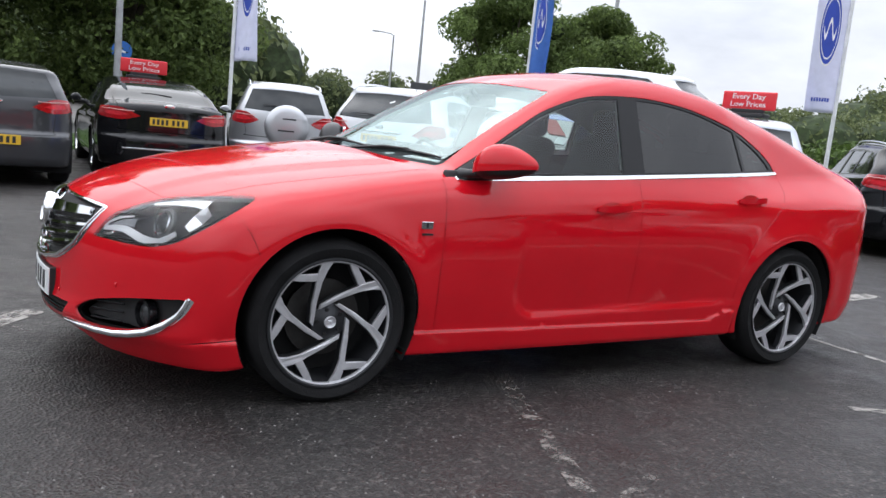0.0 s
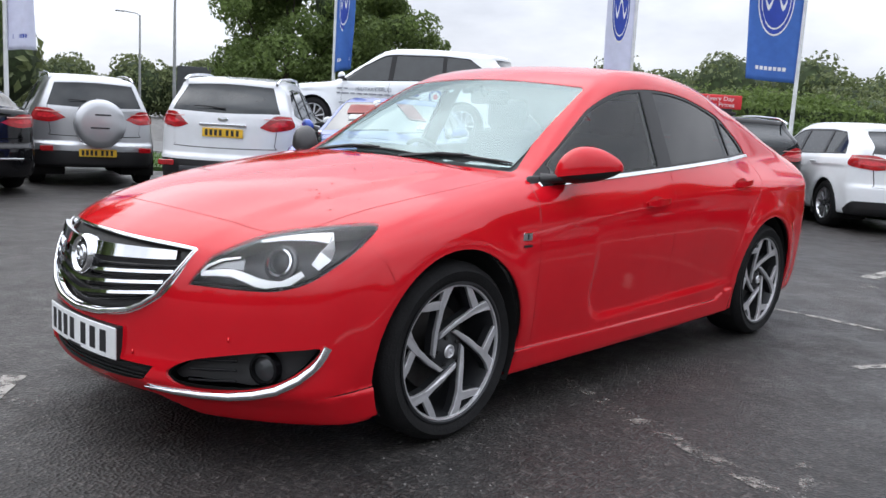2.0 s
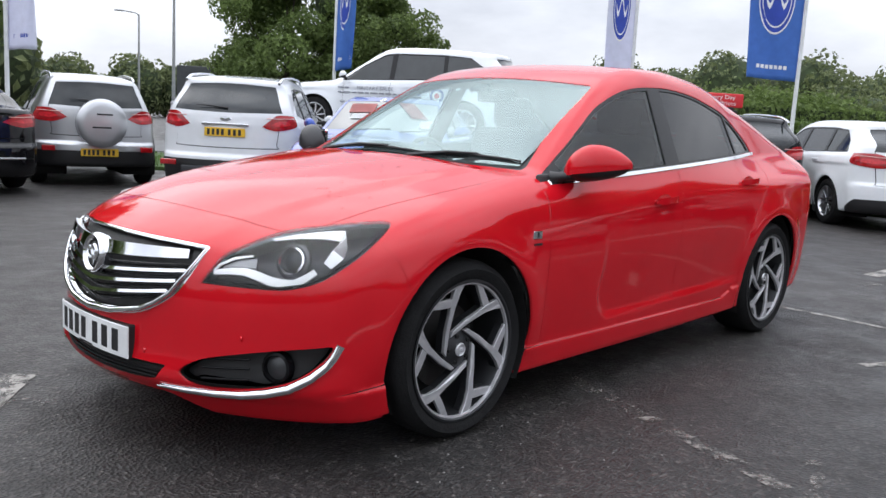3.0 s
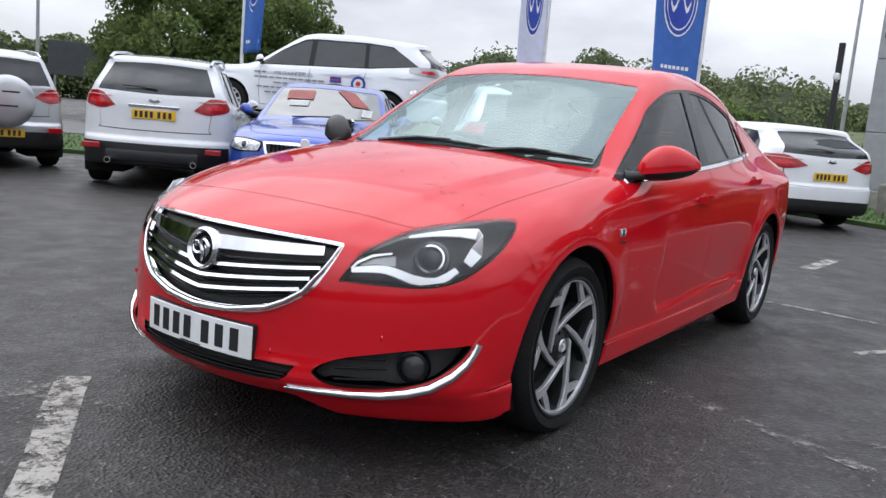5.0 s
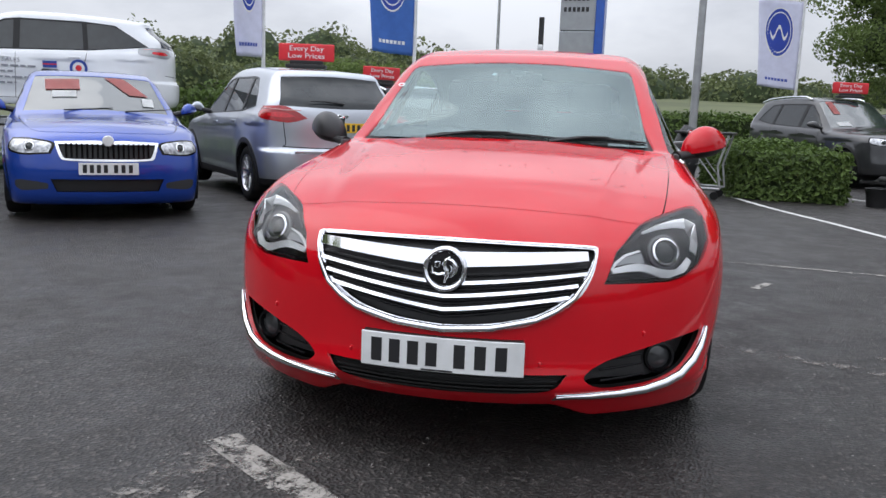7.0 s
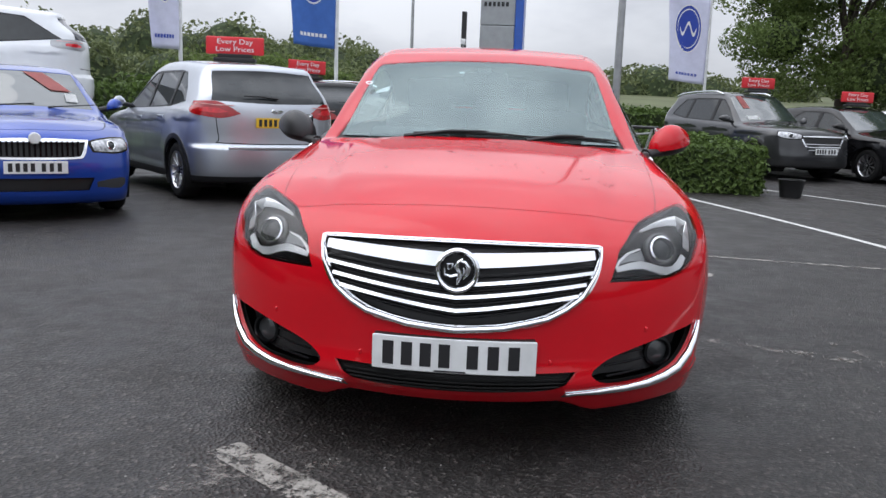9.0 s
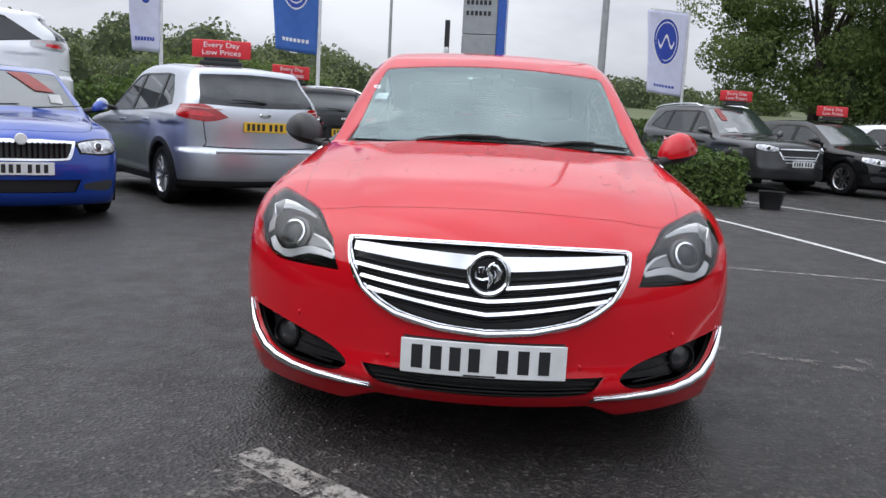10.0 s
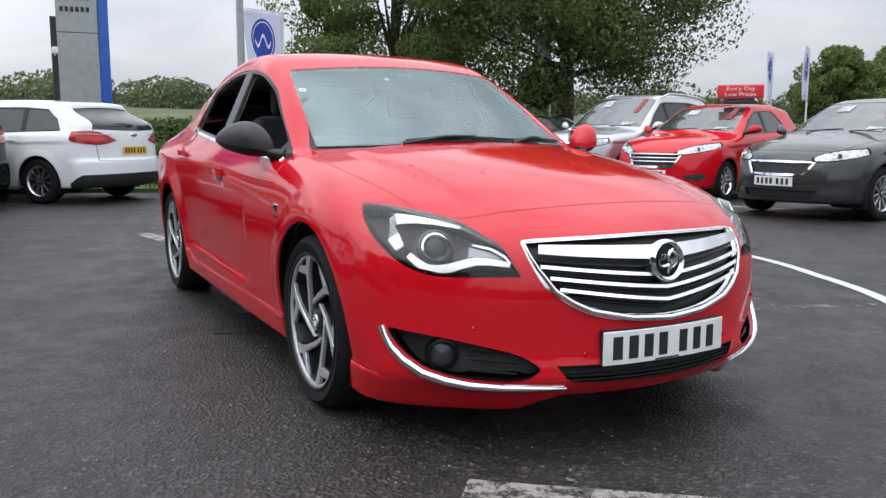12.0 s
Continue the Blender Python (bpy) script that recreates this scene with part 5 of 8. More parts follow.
def worn_paint(name, colour, cover):
    """Line paint with bare patches where it has worn through."""
    m, n, p = material(name)
    a, b = noise_node(n, 9.0, 8.0, 0.75), noise_node(n, 70.0, 4.0, 0.7)
    r = ramp_node(n, b.outputs["Fac"], [(0.3, [c * 0.7 for c in colour]), (0.7, colour)])
    n.links.new(r.outputs["Color"], p.inputs["Base Color"])
    p.inputs["Roughness"].default_value = 0.6
    mix = n.nodes.new("ShaderNodeMath")
    mix.operation = "MULTIPLY_ADD"
    mix.inputs[1].default_value = 0.35
    n.links.new(b.outputs["Fac"], mix.inputs[0])
    n.links.new(a.outputs["Fac"], mix.inputs[2])
    k = ramp_node(n, mix.outputs["Value"], [(cover - 0.06, (1, 1, 1)), (cover + 0.06, (0, 0, 0))])
    n.links.new(k.outputs["Color"], p.inputs["Alpha"])
    return m


PAINT_FRESH = worn_paint("line_paint", (0.62, 0.62, 0.60), 0.86)
PAINT_OLD = worn_paint("old_line_paint", (0.36, 0.34, 0.31), 0.70)
PAINT_FAINT = worn_paint("faint_line_paint", (0.24, 0.22, 0.20), 0.60)


def painted(pts, w, mat, label):
    """A painted line along points of the yard, a few millimetres proud."""
    pts = [Vector((x, y)) for x, y in pts]
    fine = []
    for a, b in zip(pts, pts[1:]):
        n = max(1, int((b - a).length / 0.15))
        fine += [a + (b - a) * k / n for k in range(n)]
    fine.append(pts[-1])
    one, two = [], []
    rnd = random.Random(len(pts) + int(w * 1000))
    for i, p in enumerate(fine):
        d = (fine[min(i + 1, len(fine) - 1)] - fine[max(i - 1, 0)]).normalized()
        o = Vector((-d.y, d.x)) * w * 0.5
        one.append(p + o * rnd.uniform(0.93, 1.07)), two.append(p - o * rnd.uniform(0.93, 1.07))
    b = bmesh.new()
    va, vb = [[b.verts.new((p.x, p.y, slope(p.x, p.y) + 0.004)) for p in k] for k in (one, two)]
    for i in range(len(fine) - 1):
        b.faces.new((va[i], vb[i], vb[i + 1], va[i + 1]))
    return tagged(part("painted_line", b, mat), label, "road marking", "painted lines", "structure")


def curve_through(pts, n=8):
    out = []
    for i in range(len(pts) - 1):
        a, b, c, d = (Vector(pts[max(0, min(len(pts) - 1, i + k))]) for k in (-1, 0, 1, 2))
        for k in range(n):
            t = k / n
            out.append(tuple((1 + 2 * t) * (1 - t) ** 2 * b + t * (1 - t) ** 2 * (c - a) * 0.5 + t * t * (3 - 2 * t) * c + t * t * (t - 1) * (d - b) * 0.5))
    return out + [pts[-1]]


painted([(-0.25, -0.35), (-0.60, -1.3), (-0.85, -1.97), (-1.3, -3.2)], 0.085, PAINT_FAINT, "worn brownish bay line on the asphalt")
painted([(2.25, -0.2), (2.23, -1.0), (2.18, -1.6), (1.93, -3.2), (1.75, -4.1)], 0.05, PAINT_OLD, "thin faded white bay line")
painted(curve_through([(9.3, -2.35), (7.19, -2.75), (5.2, -3.28), (3.14, -3.73), (1.8, -3.86), (0.55, -3.73), (-0.3, -3.42), (-1.1, -3.02), (-2.2, -2.2)]), 0.09, PAINT_FRESH, "bright white curving line on the asphalt")
painted([(10.6, -3.75), (8.84, -4.66), (7.29, -5.54), (4.6, -7.1), (2.0, -8.6)], 0.08, PAINT_FRESH, "white line before the far row of cars")
painted([(-2.30, 0.75), (-2.55, 0.44), (-2.87, 0.02), (-3.3, -0.5)], 0.125, PAINT_OLD, "broken pale bay marking with crumbled edges")
painted([(-2.38, 0.74), (-2.62, 0.74), (-2.95, 0.80), (-3.4, 1.0)], 0.26, PAINT_FAINT, "scuffed patch of old paint")
painted([(-2.28, 0.38), (-2.42, 0.40), (-2.5, 0.5)], 0.10, PAINT_FAINT, "scuffed patch of old paint")
painted([(4.4, -0.62), (5.4, -0.68)], 0.14, PAINT_OLD, "short worn white dash")
painted([(3.6, -0.72), (4.0, -0.78)], 0.16, PAINT_FAINT, "short worn white dash")
painted([(1.1, -1.56), (1.35, -1.7)], 0.06, PAINT_OLD, "short worn white dash")
painted([(3.9, 0.50), (4.6, 0.62)], 0.16, PAINT_OLD, "short worn white dash")
painted([(-0.28, -1.78), (-0.9, -2.06)], 0.05, PAINT_FAINT, "short worn white dash")
painted([(-0.42, -2.44), (-0.9, -2.22)], 0.06, PAINT_FAINT, "short worn white dash")


# loose grit on the yard
def grit():
    r = np.random.RandomState(8)
    co, fs = [], []
    for _ in range(2200):
        d = r.uniform(0.6, 6.0)
        a = r.uniform(0, 2 * math.pi)
        x, y = -2.2 + d * math.cos(a), -0.6 + d * math.sin(a)
        s = r.uniform(0.0018, 0.0055)
        z = slope(x, y)
        k = len(co)
        for j in range(5):
            w = j * 1.2566 + r.uniform(-0.3, 0.3)
            co.append((x + s * math.cos(w), y + s * math.sin(w), z))
        co.append((x, y, z + s * 0.8))
        fs += [(k + j, k + (j + 1) % 5, k + 5) for j in range(5)]
    me = bpy.data.meshes.new("grit")
    me.from_pydata(co, [], fs)
    tagged(part("grit", me, simple("pale_grit", (0.22, 0.21, 0.20), 0.8)), "small pale stones strewn over the asphalt", "grit", kind="stuff")


grit()


# a cast iron gully grate beside the car
def gully(x, y, turn):
    t = thing("gully_grate", pose(x, y, slope(x, y), 0, 0, turn), "dark cast iron gully grate let into the asphalt", "drain")
    iron = simple("cast_iron", (0.03, 0.028, 0.026), 0.6, 0.6, bump=0.3)
    b = bmesh.new()
    for x0, y0, x1, y1 in ((-0.24, -0.2, 0.24, -0.16), (-0.24, 0.16, 0.24, 0.2), (-0.24, -0.16, -0.2, 0.16), (0.2, -0.16, 0.24, 0.16)):
        box(x0, y0, -0.03, x1, y1, 0.006, bm=b)
    part("rim", b, iron, t)
    for k in range(9):
        part("bar", box(-0.2, -0.155 + k * 0.036, -0.03, 0.2, -0.137 + k * 0.036, 0.004), iron, t)
    # A flat black sheet stands for the shade of the pit below.
    part("pit", box(-0.2, -0.16, 0.001, 0.2, 0.16, 0.002), DARK, t)


gully(0.15, 0.72, -14)
# ---- the other cars ----
def car_spec(L, H, W, wb, fo, hood, cowl, head, tail_kind, belt, r=0.33, roof_end=None, rear_base=None, tail_z=0.95, bow=(0.32, 0.25), clearance=0.2, drop=0.1, wrap=(0.26, 0.3)):
    """A spec from main sizes. hood: height at the nose and at the cowl; cowl and head: x of the screen's foot and top;
    tail_kind: 'hatch' with glass in the tail, or 'saloon' with a boot."""
    xf, xr = -wb / 2 - fo, L - wb / 2 - fo
    hw = W / 2
    top = [(xf - 0.3, hood[0] - 0.16), (xf + 0.05, hood[0]), (xf + 0.35, hood[0] + (hood[1] - hood[0]) * 0.5), (cowl - 0.1, hood[1] - 0.02), (cowl, hood[1] + 0.01),
           ((cowl + head) / 2, (hood[1] + H - 0.06) / 2 + 0.01), (head, H - 0.06), (head + 0.35, H - 0.008), (head + 0.8, H)]
    if tail_kind == "saloon":
        top += [(roof_end, H - 0.07), ((roof_end + rear_base) / 2, (H + tail_z) / 2 + 0.02), (rear_base, tail_z + 0.03), (xr + 0.1, tail_z)]
        tail = [(0.15, xr - 0.12), (0.34, xr - 0.01), (0.48, xr), (0.60, xr - 0.005), (0.66, xr - 0.045), (0.78, xr - 0.05), (tail_z, xr - 0.06), (tail_z + 0.2, xr - 0.14)]
    else:
        top += [(xr - 0.5, H - drop * 0.55), (xr + 0.1, H - drop * 1.2)]
        tail = [(0.15, xr - 0.12), (0.34, xr - 0.01), (0.48, xr), (0.60, xr - 0.005), (0.66, xr - 0.05), (tail_z - 0.1, xr - 0.06), (tail_z, xr - 0.07), (tail_z + 0.12, xr - 0.11), (H - drop - 0.03, roof_end), (H + 0.1, roof_end - 0.02)]
    line = spline([(xf, belt[0]), (xr, belt[1])])

    def pressed(x, y, z):
        """A shoulder crease, hollow lower doors and proud bumpers."""
        b = line(x)
        crease = 0.014 * step(b - 0.17, b - 0.135, z) * step(b + 0.03, b - 0.06, z)
        hollow = -0.016 * step(-wb / 2 + 0.35, -wb / 2 + 0.7, x) * step(wb / 2 - 0.3, wb / 2 - 0.7, x) * step(clearance + 0.12, clearance + 0.2, z) * step(0.78, 0.55, z)
        bumper = 0.016 * step(xr - 0.5, xr - 0.3, x) * step(tail_z - 0.40, tail_z - 0.44, z)
        return crease + hollow + bumper, 0.0 * x
    return {
        "feature": pressed, "top": top, "belt": [(xf, belt[0]), (xr, belt[1])],
        "wide": [(xf, hw * 0.89), (xf + 0.4, hw * 0.965), (-wb / 2, hw), (0, hw * 0.995), (wb / 2, hw), (xr - 0.35, hw * 0.97), (xr, hw * 0.9)],
        "section": [(-0.2, 0.93), (0, 0.95), (0.3, 0.985), (0.55, 1.0), (0.8, 0.985), (0.93, 0.96), (1.0, 0.93)],
        "nose": [(0.1, xf + 0.12), (0.25, xf + 0.02), (0.45, xf), (0.6, xf + 0.02), (hood[0], xf + 0.08), (hood[0] + 0.15, xf + 0.3)],
        "tail": tail, "low": [(xf, clearance), (xr, clearance + 0.03)],
        "bow": [(xf, 0.3), (cowl, 0.38), (head, 0.28), (0.3, 0), (1.2, -0.05), (xr, -0.1)], "crown": [(xf, 0.08), (cowl, 0.05), (0.3, 0.05), (xr, 0.05)],
        "nose_bow": bow, "tail_bow": wrap, "axles": (-wb / 2, wb / 2), "radius": r, "arch": r + 0.03, "tumble": 0.43, "flare": 0.012, "sill": clearance,
        "cowl": cowl, "head": head, "H": H, "xf": xf, "xr": xr, "hw": hw, "kind": tail_kind, "roof_end": roof_end, "rear_base": rear_base, "tail_z": tail_z, "drop": drop,
    }


def fu(x, y):
    return (x + y) * 0.70711


def ru(x, y):
    return (-x + y) * 0.70711


def hull_round(pts, grow):
    """The convex outline of points, let out evenly."""
    pts = sorted(set(pts))

    def half(seq):
        out = []
        for p in seq:
            while len(out) > 1 and (out[-1][0] - out[-2][0]) * (p[1] - out[-2][1]) - (out[-1][1] - out[-2][1]) * (p[0] - out[-2][0]) <= 0:
                out.pop()
            out.append(p)
        return out[:-1]
    ring = [Vector(p) for p in half(pts) + half(pts[::-1])]
    out = []
    for i, p in enumerate(ring):
        d = (ring[(i + 1) % len(ring)] - ring[i - 1]).normalized()
        out.append(tuple(p + Vector((d.y, -d.x)) * grow))
    return out


def on_skin(f, u, z, s, front):
    """The pose of a corner's skin at a slanting coordinate and height; -x points out of it."""
    lo, hi = 0.05, 1.1
    for _ in range(28):
        y = (lo + hi) / 2
        x = u / 0.70711 - y if front else y - u / 0.70711
        if float(f(np.array([[x, y, z]]))[0]) > 0:
            hi = y
        else:
            lo = y
    g = gradient(f, np.array([[x, y, z]]))[0]
    n = Vector((g[0], g[1] * s, g[2])).normalized()
    p = Vector((x, y * s, z)) + n * 0.006
    return Matrix.Translation(p) @ Vector((-1, 0, 0)).rotation_difference(n).to_matrix().to_4x4()


def screen_patch(S, c, x0, x1, y0, y1, lean=0.0):
    """A thin card lying on the windscreen; x runs from 0 at its foot to 1 at its head."""
    b, rows = bmesh.new(), []
    for i in range(5):
        row = []
        for j in range(5):
            y = y0 + (y1 - y0) * j / 4 + lean * i / 4
            foot, head = c["cowl"] + 0.03 + 0.38 * y * y, c["head"] - 0.05 + 0.28 * y * y
            x = foot + (head - foot) * (x0 + (x1 - x0) * i / 4)
            lo, hi = 0.5, 2.0
            for _ in range(24):
                z = (lo + hi) / 2
                if float(S.f(np.array([[x, y, z]]))[0]) > 0:
                    hi = z
                else:
                    lo = z
            row.append(b.verts.new((x - 0.004, y, z + 0.005)))
        rows.append(row)
    for i in range(4):
        for j in range(4):
            b.faces.new((rows[i][j], rows[i][j + 1], rows[i + 1][j + 1], rows[i + 1][j]))
    bmesh.ops.solidify(b, geom=b.faces[:], thickness=0.002)
    return b


def build_car(name, c, body, m, label, windows, end, cladding=None, spokes=(10, 0.022), mirror=None, rails=None, rear_plate=None, front_plate=None, tail_lamp=None, head_lamp=None,
              grille=None, fog=None, rear_glass=None, h=0.04, skirt=None, lamp_mat=None, rim_mat=None, pane=None, intake=None, extra=None, placard=None):
    """A parked car as a thing with its panels, panes, lamps, plates, wheels and mirrors as parts."""
    S = Skin(c, h)
    xf, xr, H, hw = c["xf"], c["xr"], c["H"], c["hw"]
    belt = spline(c["belt"])
    both = (-1, 1)
    pane = pane or PANE
    for s in both:
        for w in windows:
            S.region(("side_window", s), closed(w, 4), "y", lambda x, y, z, s=s: y * s > 0.3)
        for i, (w, v) in enumerate(zip(windows, windows[1:])):
            a, b = max(p[0] for p in w), min(p[0] for p in v)
            za = [p[1] for p in w if p[0] > a - 0.06]
            zb_ = [p[1] for p in v if p[0] < b + 0.06]
            S.region(("pillar", s * (1 + i)), [(a - 0.035, min(za)), (b + 0.03, min(zb_)), (b + 0.03, max(zb_)), (a - 0.035, max(za))], "y", lambda x, y, z, s=s: y * s > 0.3)
        S.region(("window_frame", s), hull_round([p for w in windows for p in w], 0.022), "y", lambda x, y, z, s=s: y * s > 0.3)
        xs = [p[0] for w in windows for p in w]
    cw, hd = c["cowl"], c["head"]
    k0, k1 = 0.38, 0.28
    yb, yt = hw * 0.80, hw * 0.66
    foot = [(cw + 0.03 + k0 * y * y, y) for y in np.linspace(-yb, yb, 7)]
    top = [(hd - 0.05 + k1 * y * y, y) for y in np.linspace(yt, -yt, 7)]
    S.region(("windscreen", 0), foot + top, "z", lambda x, y, z: z > belt(x) - 0.05 and x < hd + 0.4)
    if rear_glass:
        if c["kind"] == "saloon":
            S.region(("rear_window", 0), closed(rear_glass, 4), "z", lambda x, y, z: x > 0.5 and z > c["tail_z"])
        else:
            S.region(("rear_window", 0), closed(rear_glass, 4), "x", lambda x, y, z: x > c["roof_end"] - 0.25 and abs(y) < hw * 0.86)
    for s in both:
        if tail_lamp:
            cu, cz = sum(p[0] for p in tail_lamp) / len(tail_lamp), sum(p[1] for p in tail_lamp) / len(tail_lamp)
            S.region(("reverse_lamp", s), closed([(cu + (u - cu) * 0.55, cz - 0.008 + (z - cz) * 0.34) for u, z in tail_lamp], 3), "r", lambda x, y, z, s=s: y * s > 0.15 and x > 1.0, s)
            S.region(("tail_lamp", s), closed(tail_lamp, 4), "r", lambda x, y, z, s=s: y * s > 0.15 and x > 1.0, s)
        if head_lamp:
            cu, cz = sum(p[0] for p in head_lamp) / len(head_lamp), sum(p[1] for p in head_lamp) / len(head_lamp)
            S.region(("headlamp_lens", s), closed([(cu + (u - cu) * 0.90, cz + (z - cz) * 0.80) for u, z in head_lamp], 3), "f", lambda x, y, z, s=s: y * s > 0.15 and x < -1.0, s)
            S.region(("headlamp", s), closed(head_lamp, 4), "f", lambda x, y, z, s=s: y * s > 0.15 and x < -1.0, s)
        if fog:
            S.region(("fog_lamp", s), closed(fog, 4), "f", lambda x, y, z, s=s: y * s > 0.15 and x < -1.0, s)
        for i, xw in enumerate(c["axles"]):
            ra = c["arch"] + 0.012
            ring = [(xw + ra * math.cos(a), c["radius"] + ra * math.sin(a)) for a in np.linspace(0, 2 * math.pi, 28, endpoint=False)]
            S.region(("arch", s), ring, "y", lambda x, y, z, s=s: y * s > 0.45)
            if cladding:
                rc = ra + 0.055
                ring = [(xw + rc * math.cos(a), c["radius"] + rc * math.sin(a)) for a in np.linspace(0, 2 * math.pi, 28, endpoint=False)]
                S.region(("cladding", s * (1 + i)), ring, "y", lambda x, y, z, s=s: y * s > 0.45)
    if grille:
        S.region(("grille_surround", 0), closed(grille[0], 4), "x", lambda x, y, z: x < -1.0)
        if len(grille) > 1:
            S.regions.insert(-1, S.regions.pop())
            S.region(("grille_hole", 0), closed(grille[1], 4), "x", lambda x, y, z: x < -1.0)
            S.regions.insert(0, S.regions.pop())
    if intake:
        S.region(("intake", 0), closed(intake, 4), "x", lambda x, y, z: x < -1.0)
    # door lines and the tailgate or bonnet line
    xa = min(xs) + 0.06
    xb = max(p[0] for p in windows[0]) + 0.04
    xc = min(max(p[0] for p in windows[min(1, len(windows) - 1)]) + 0.05, c["axles"][1] - 0.1)
    zb = c["sill"] + 0.12
    for s in both:
        side = lambda x, y, z, s=s: y * s > 0.4
        S.region(("gap", (s, 1)), band([(xa, belt(xa) - 0.03), (xa - 0.02, 0.6), (xa, zb)], 0.009), "y", side)
        S.region(("gap", (s, 2)), band([(xb, belt(xb) - 0.03), (xb - 0.01, 0.6), (xb - 0.02, zb)], 0.009), "y", side)
        S.region(("gap", (s, 3)), band([(xc, belt(xc) - 0.03), (xc - 0.06, 0.82), (xc - 0.22, 0.6), (xc - 0.28, zb)], 0.009), "y", side)
        S.region(("gap", (s, 4)), band([(xa, zb), (xc - 0.28, zb)], 0.008), "y", side)
    if end == "rear":
        gate = c["tail_z"] - 0.38
        S.region(("gap", 0), band([(-hw * 0.74, c["tail_z"] + 0.06), (-hw * 0.70, gate + 0.06), (-hw * 0.62, gate), (hw * 0.62, gate), (hw * 0.70, gate + 0.06), (hw * 0.74, c["tail_z"] + 0.06)], 0.011), "x", lambda x, y, z: x > 1.0)
    else:
        hl = [(cw + 0.1, -hw * 0.84), (-wbx(c) - 0.2, -hw * 0.78), (xf + 0.35, -hw * 0.66), (xf + 0.2, -hw * 0.3), (xf + 0.18, 0), (xf + 0.2, hw * 0.3), (xf + 0.35, hw * 0.66), (-wbx(c) - 0.2, hw * 0.78), (cw + 0.1, hw * 0.84)]
        S.region(("gap", 0), band(hl, 0.011), "z", lambda x, y, z: z > 0.6)
    if skirt:
        S.region(("skirt", 0), skirt, "y", lambda x, y, z: True)

    def default(x, y, z):
        if z < c["sill"] + 0.06 and abs(y) < hw * 0.85 and xf + 0.3 < x < xr - 0.25:
            return ("underside", 0)
        if z > belt(x) + 0.25 and -0.6 < x < xr and abs(y) < hw * 0.78:
            return ("roof", 0)
        if x < cw + 0.2 and abs(y) < hw * 0.8 and z > c["nose"][4][0] - 0.05 and x > xf + 0.12:
            return ("bonnet", 0)
        if xa < x < xb and z > zb:
            return ("front_door", -1 if y < 0 else 1)
        if xb < x < xc - 0.1 and z > zb:
            return ("rear_door", -1 if y < 0 else 1)
        if x > xr - 0.45 and z < c["tail_z"] - 0.38:
            return ("rear_bumper", 0)
        if x > xr - 0.4 and abs(y) < hw * 0.74:
            return ("tailgate", 0)
        if x < xf + 0.5 and z < 0.62:
            return ("front_bumper", 0)
        return ("body_shell", 0)

    groups = S.sort(default)
    car = thing(name, m, label, "car", "parked cars")
    mats = {"side_window": pane, "windscreen": PANE_FRONT, "rear_window": pane, "tail_lamp": lamp_mat or LAMP_RED, "pillar": GLOSS_BLACK, "headlamp": GLOSS_BLACK, "headlamp_lens": LAMP_REFLECT, "window_frame": GLOSS_BLACK, "reverse_lamp": LAMP_PINK, "fog_lamp": FOG_GLASS, "cladding": BLACK, "skirt": cladding or BLACK,
            "grille_surround": CHROME if grille and len(grille) > 1 else BLACK, "grille_hole": BLACK, "underside": BLACK, "intake": BLACK}
    for (n, s), faces in groups.items():
        if n in ("arch", "gap"):
            continue
        push = {"side_window": -0.008, "windscreen": -0.004, "rear_window": -0.006, "grille_surround": 0.012, "grille_hole": -0.02, "headlamp": 0.002, "window_frame": -0.003, "headlamp_lens": 0.003, "tail_lamp": 0.006, "reverse_lamp": 0.004, "cladding": 0.008, "intake": -0.03}.get(n, 0.0)
        part(n, S.mesh(faces, n, push, 0.012), mats.get(n, body), car)
    for (n, s), faces in groups.items():
        if n == "gap":
            part("shut_line", S.mesh(faces, "shut_line", -0.0115), DARK, car)
    for s in both:
        for xw in c["axles"]:
            arch_liner(car, xw, s, c["radius"], c["arch"] + 0.014, hw - 0.48, hw - 0.012)
    rim = c["radius"] * 0.66
    put_wheels(car, wheel(c["radius"], 0.21, rim, spokes, (RUBBER, rim_mat or ALLOY, ALLOY_DARK), 36), c["axles"], hw - 0.125, c["radius"])
    # mirrors
    zm = belt(cw + 0.45) + 0.09
    for s in both:
        mi = part("door_mirror", mirror_form(s, False, (cw + 0.42, s * (hw + 0.06), zm - 0.02), 0.86), mirror or body, car, smooth=60)
        part("mirror_skirt", mirror_form(s, True, (cw + 0.42, s * (hw + 0.06), zm - 0.02), 0.86), BLACK, mi, smooth=60)
        part("mirror_foot", tube([(cw + 0.4, s * (hw - 0.11), zm - 0.06), (cw + 0.42, s * (hw + 0.03), zm - 0.03)], 0.03, 8), BLACK, mi)
    # handles
    for s in both:
        for xh in (xb - 0.16, xc - 0.18):
            zh = belt(xh) - 0.11
            part("door_handle", moved(box(-0.09, -0.018, -0.016, 0.09, 0.018, 0.016, 0.008, 2), Matrix.Translation((xh, s * (hw * 0.965 + 0.012), zh))), mirror or body, car)
    if rails:
        for s in both:
            y = s * hw * 0.66
            zr = spline(c["top"])
            pts = [(x, y, float(zr(x)) - 0.045 + (0.0 if abs(i - 4) == 4 else 0.045)) for i, x in enumerate(np.linspace(hd + 0.25, xr - 0.45, 9))]
            part("roof_rail", tube(pts, 0.02, 8), rails, car, smooth=60)
    if rear_plate:
        number_plate(car, Matrix.Translation((float(spline(c["tail"])(rear_plate[0])) + 0.008 + (rear_plate[1] if rear_plate[1] > 0.01 else 0), 0, rear_plate[0])) @ Matrix.Rotation(math.pi / 2, 4, "Z"), PLATE_Y)
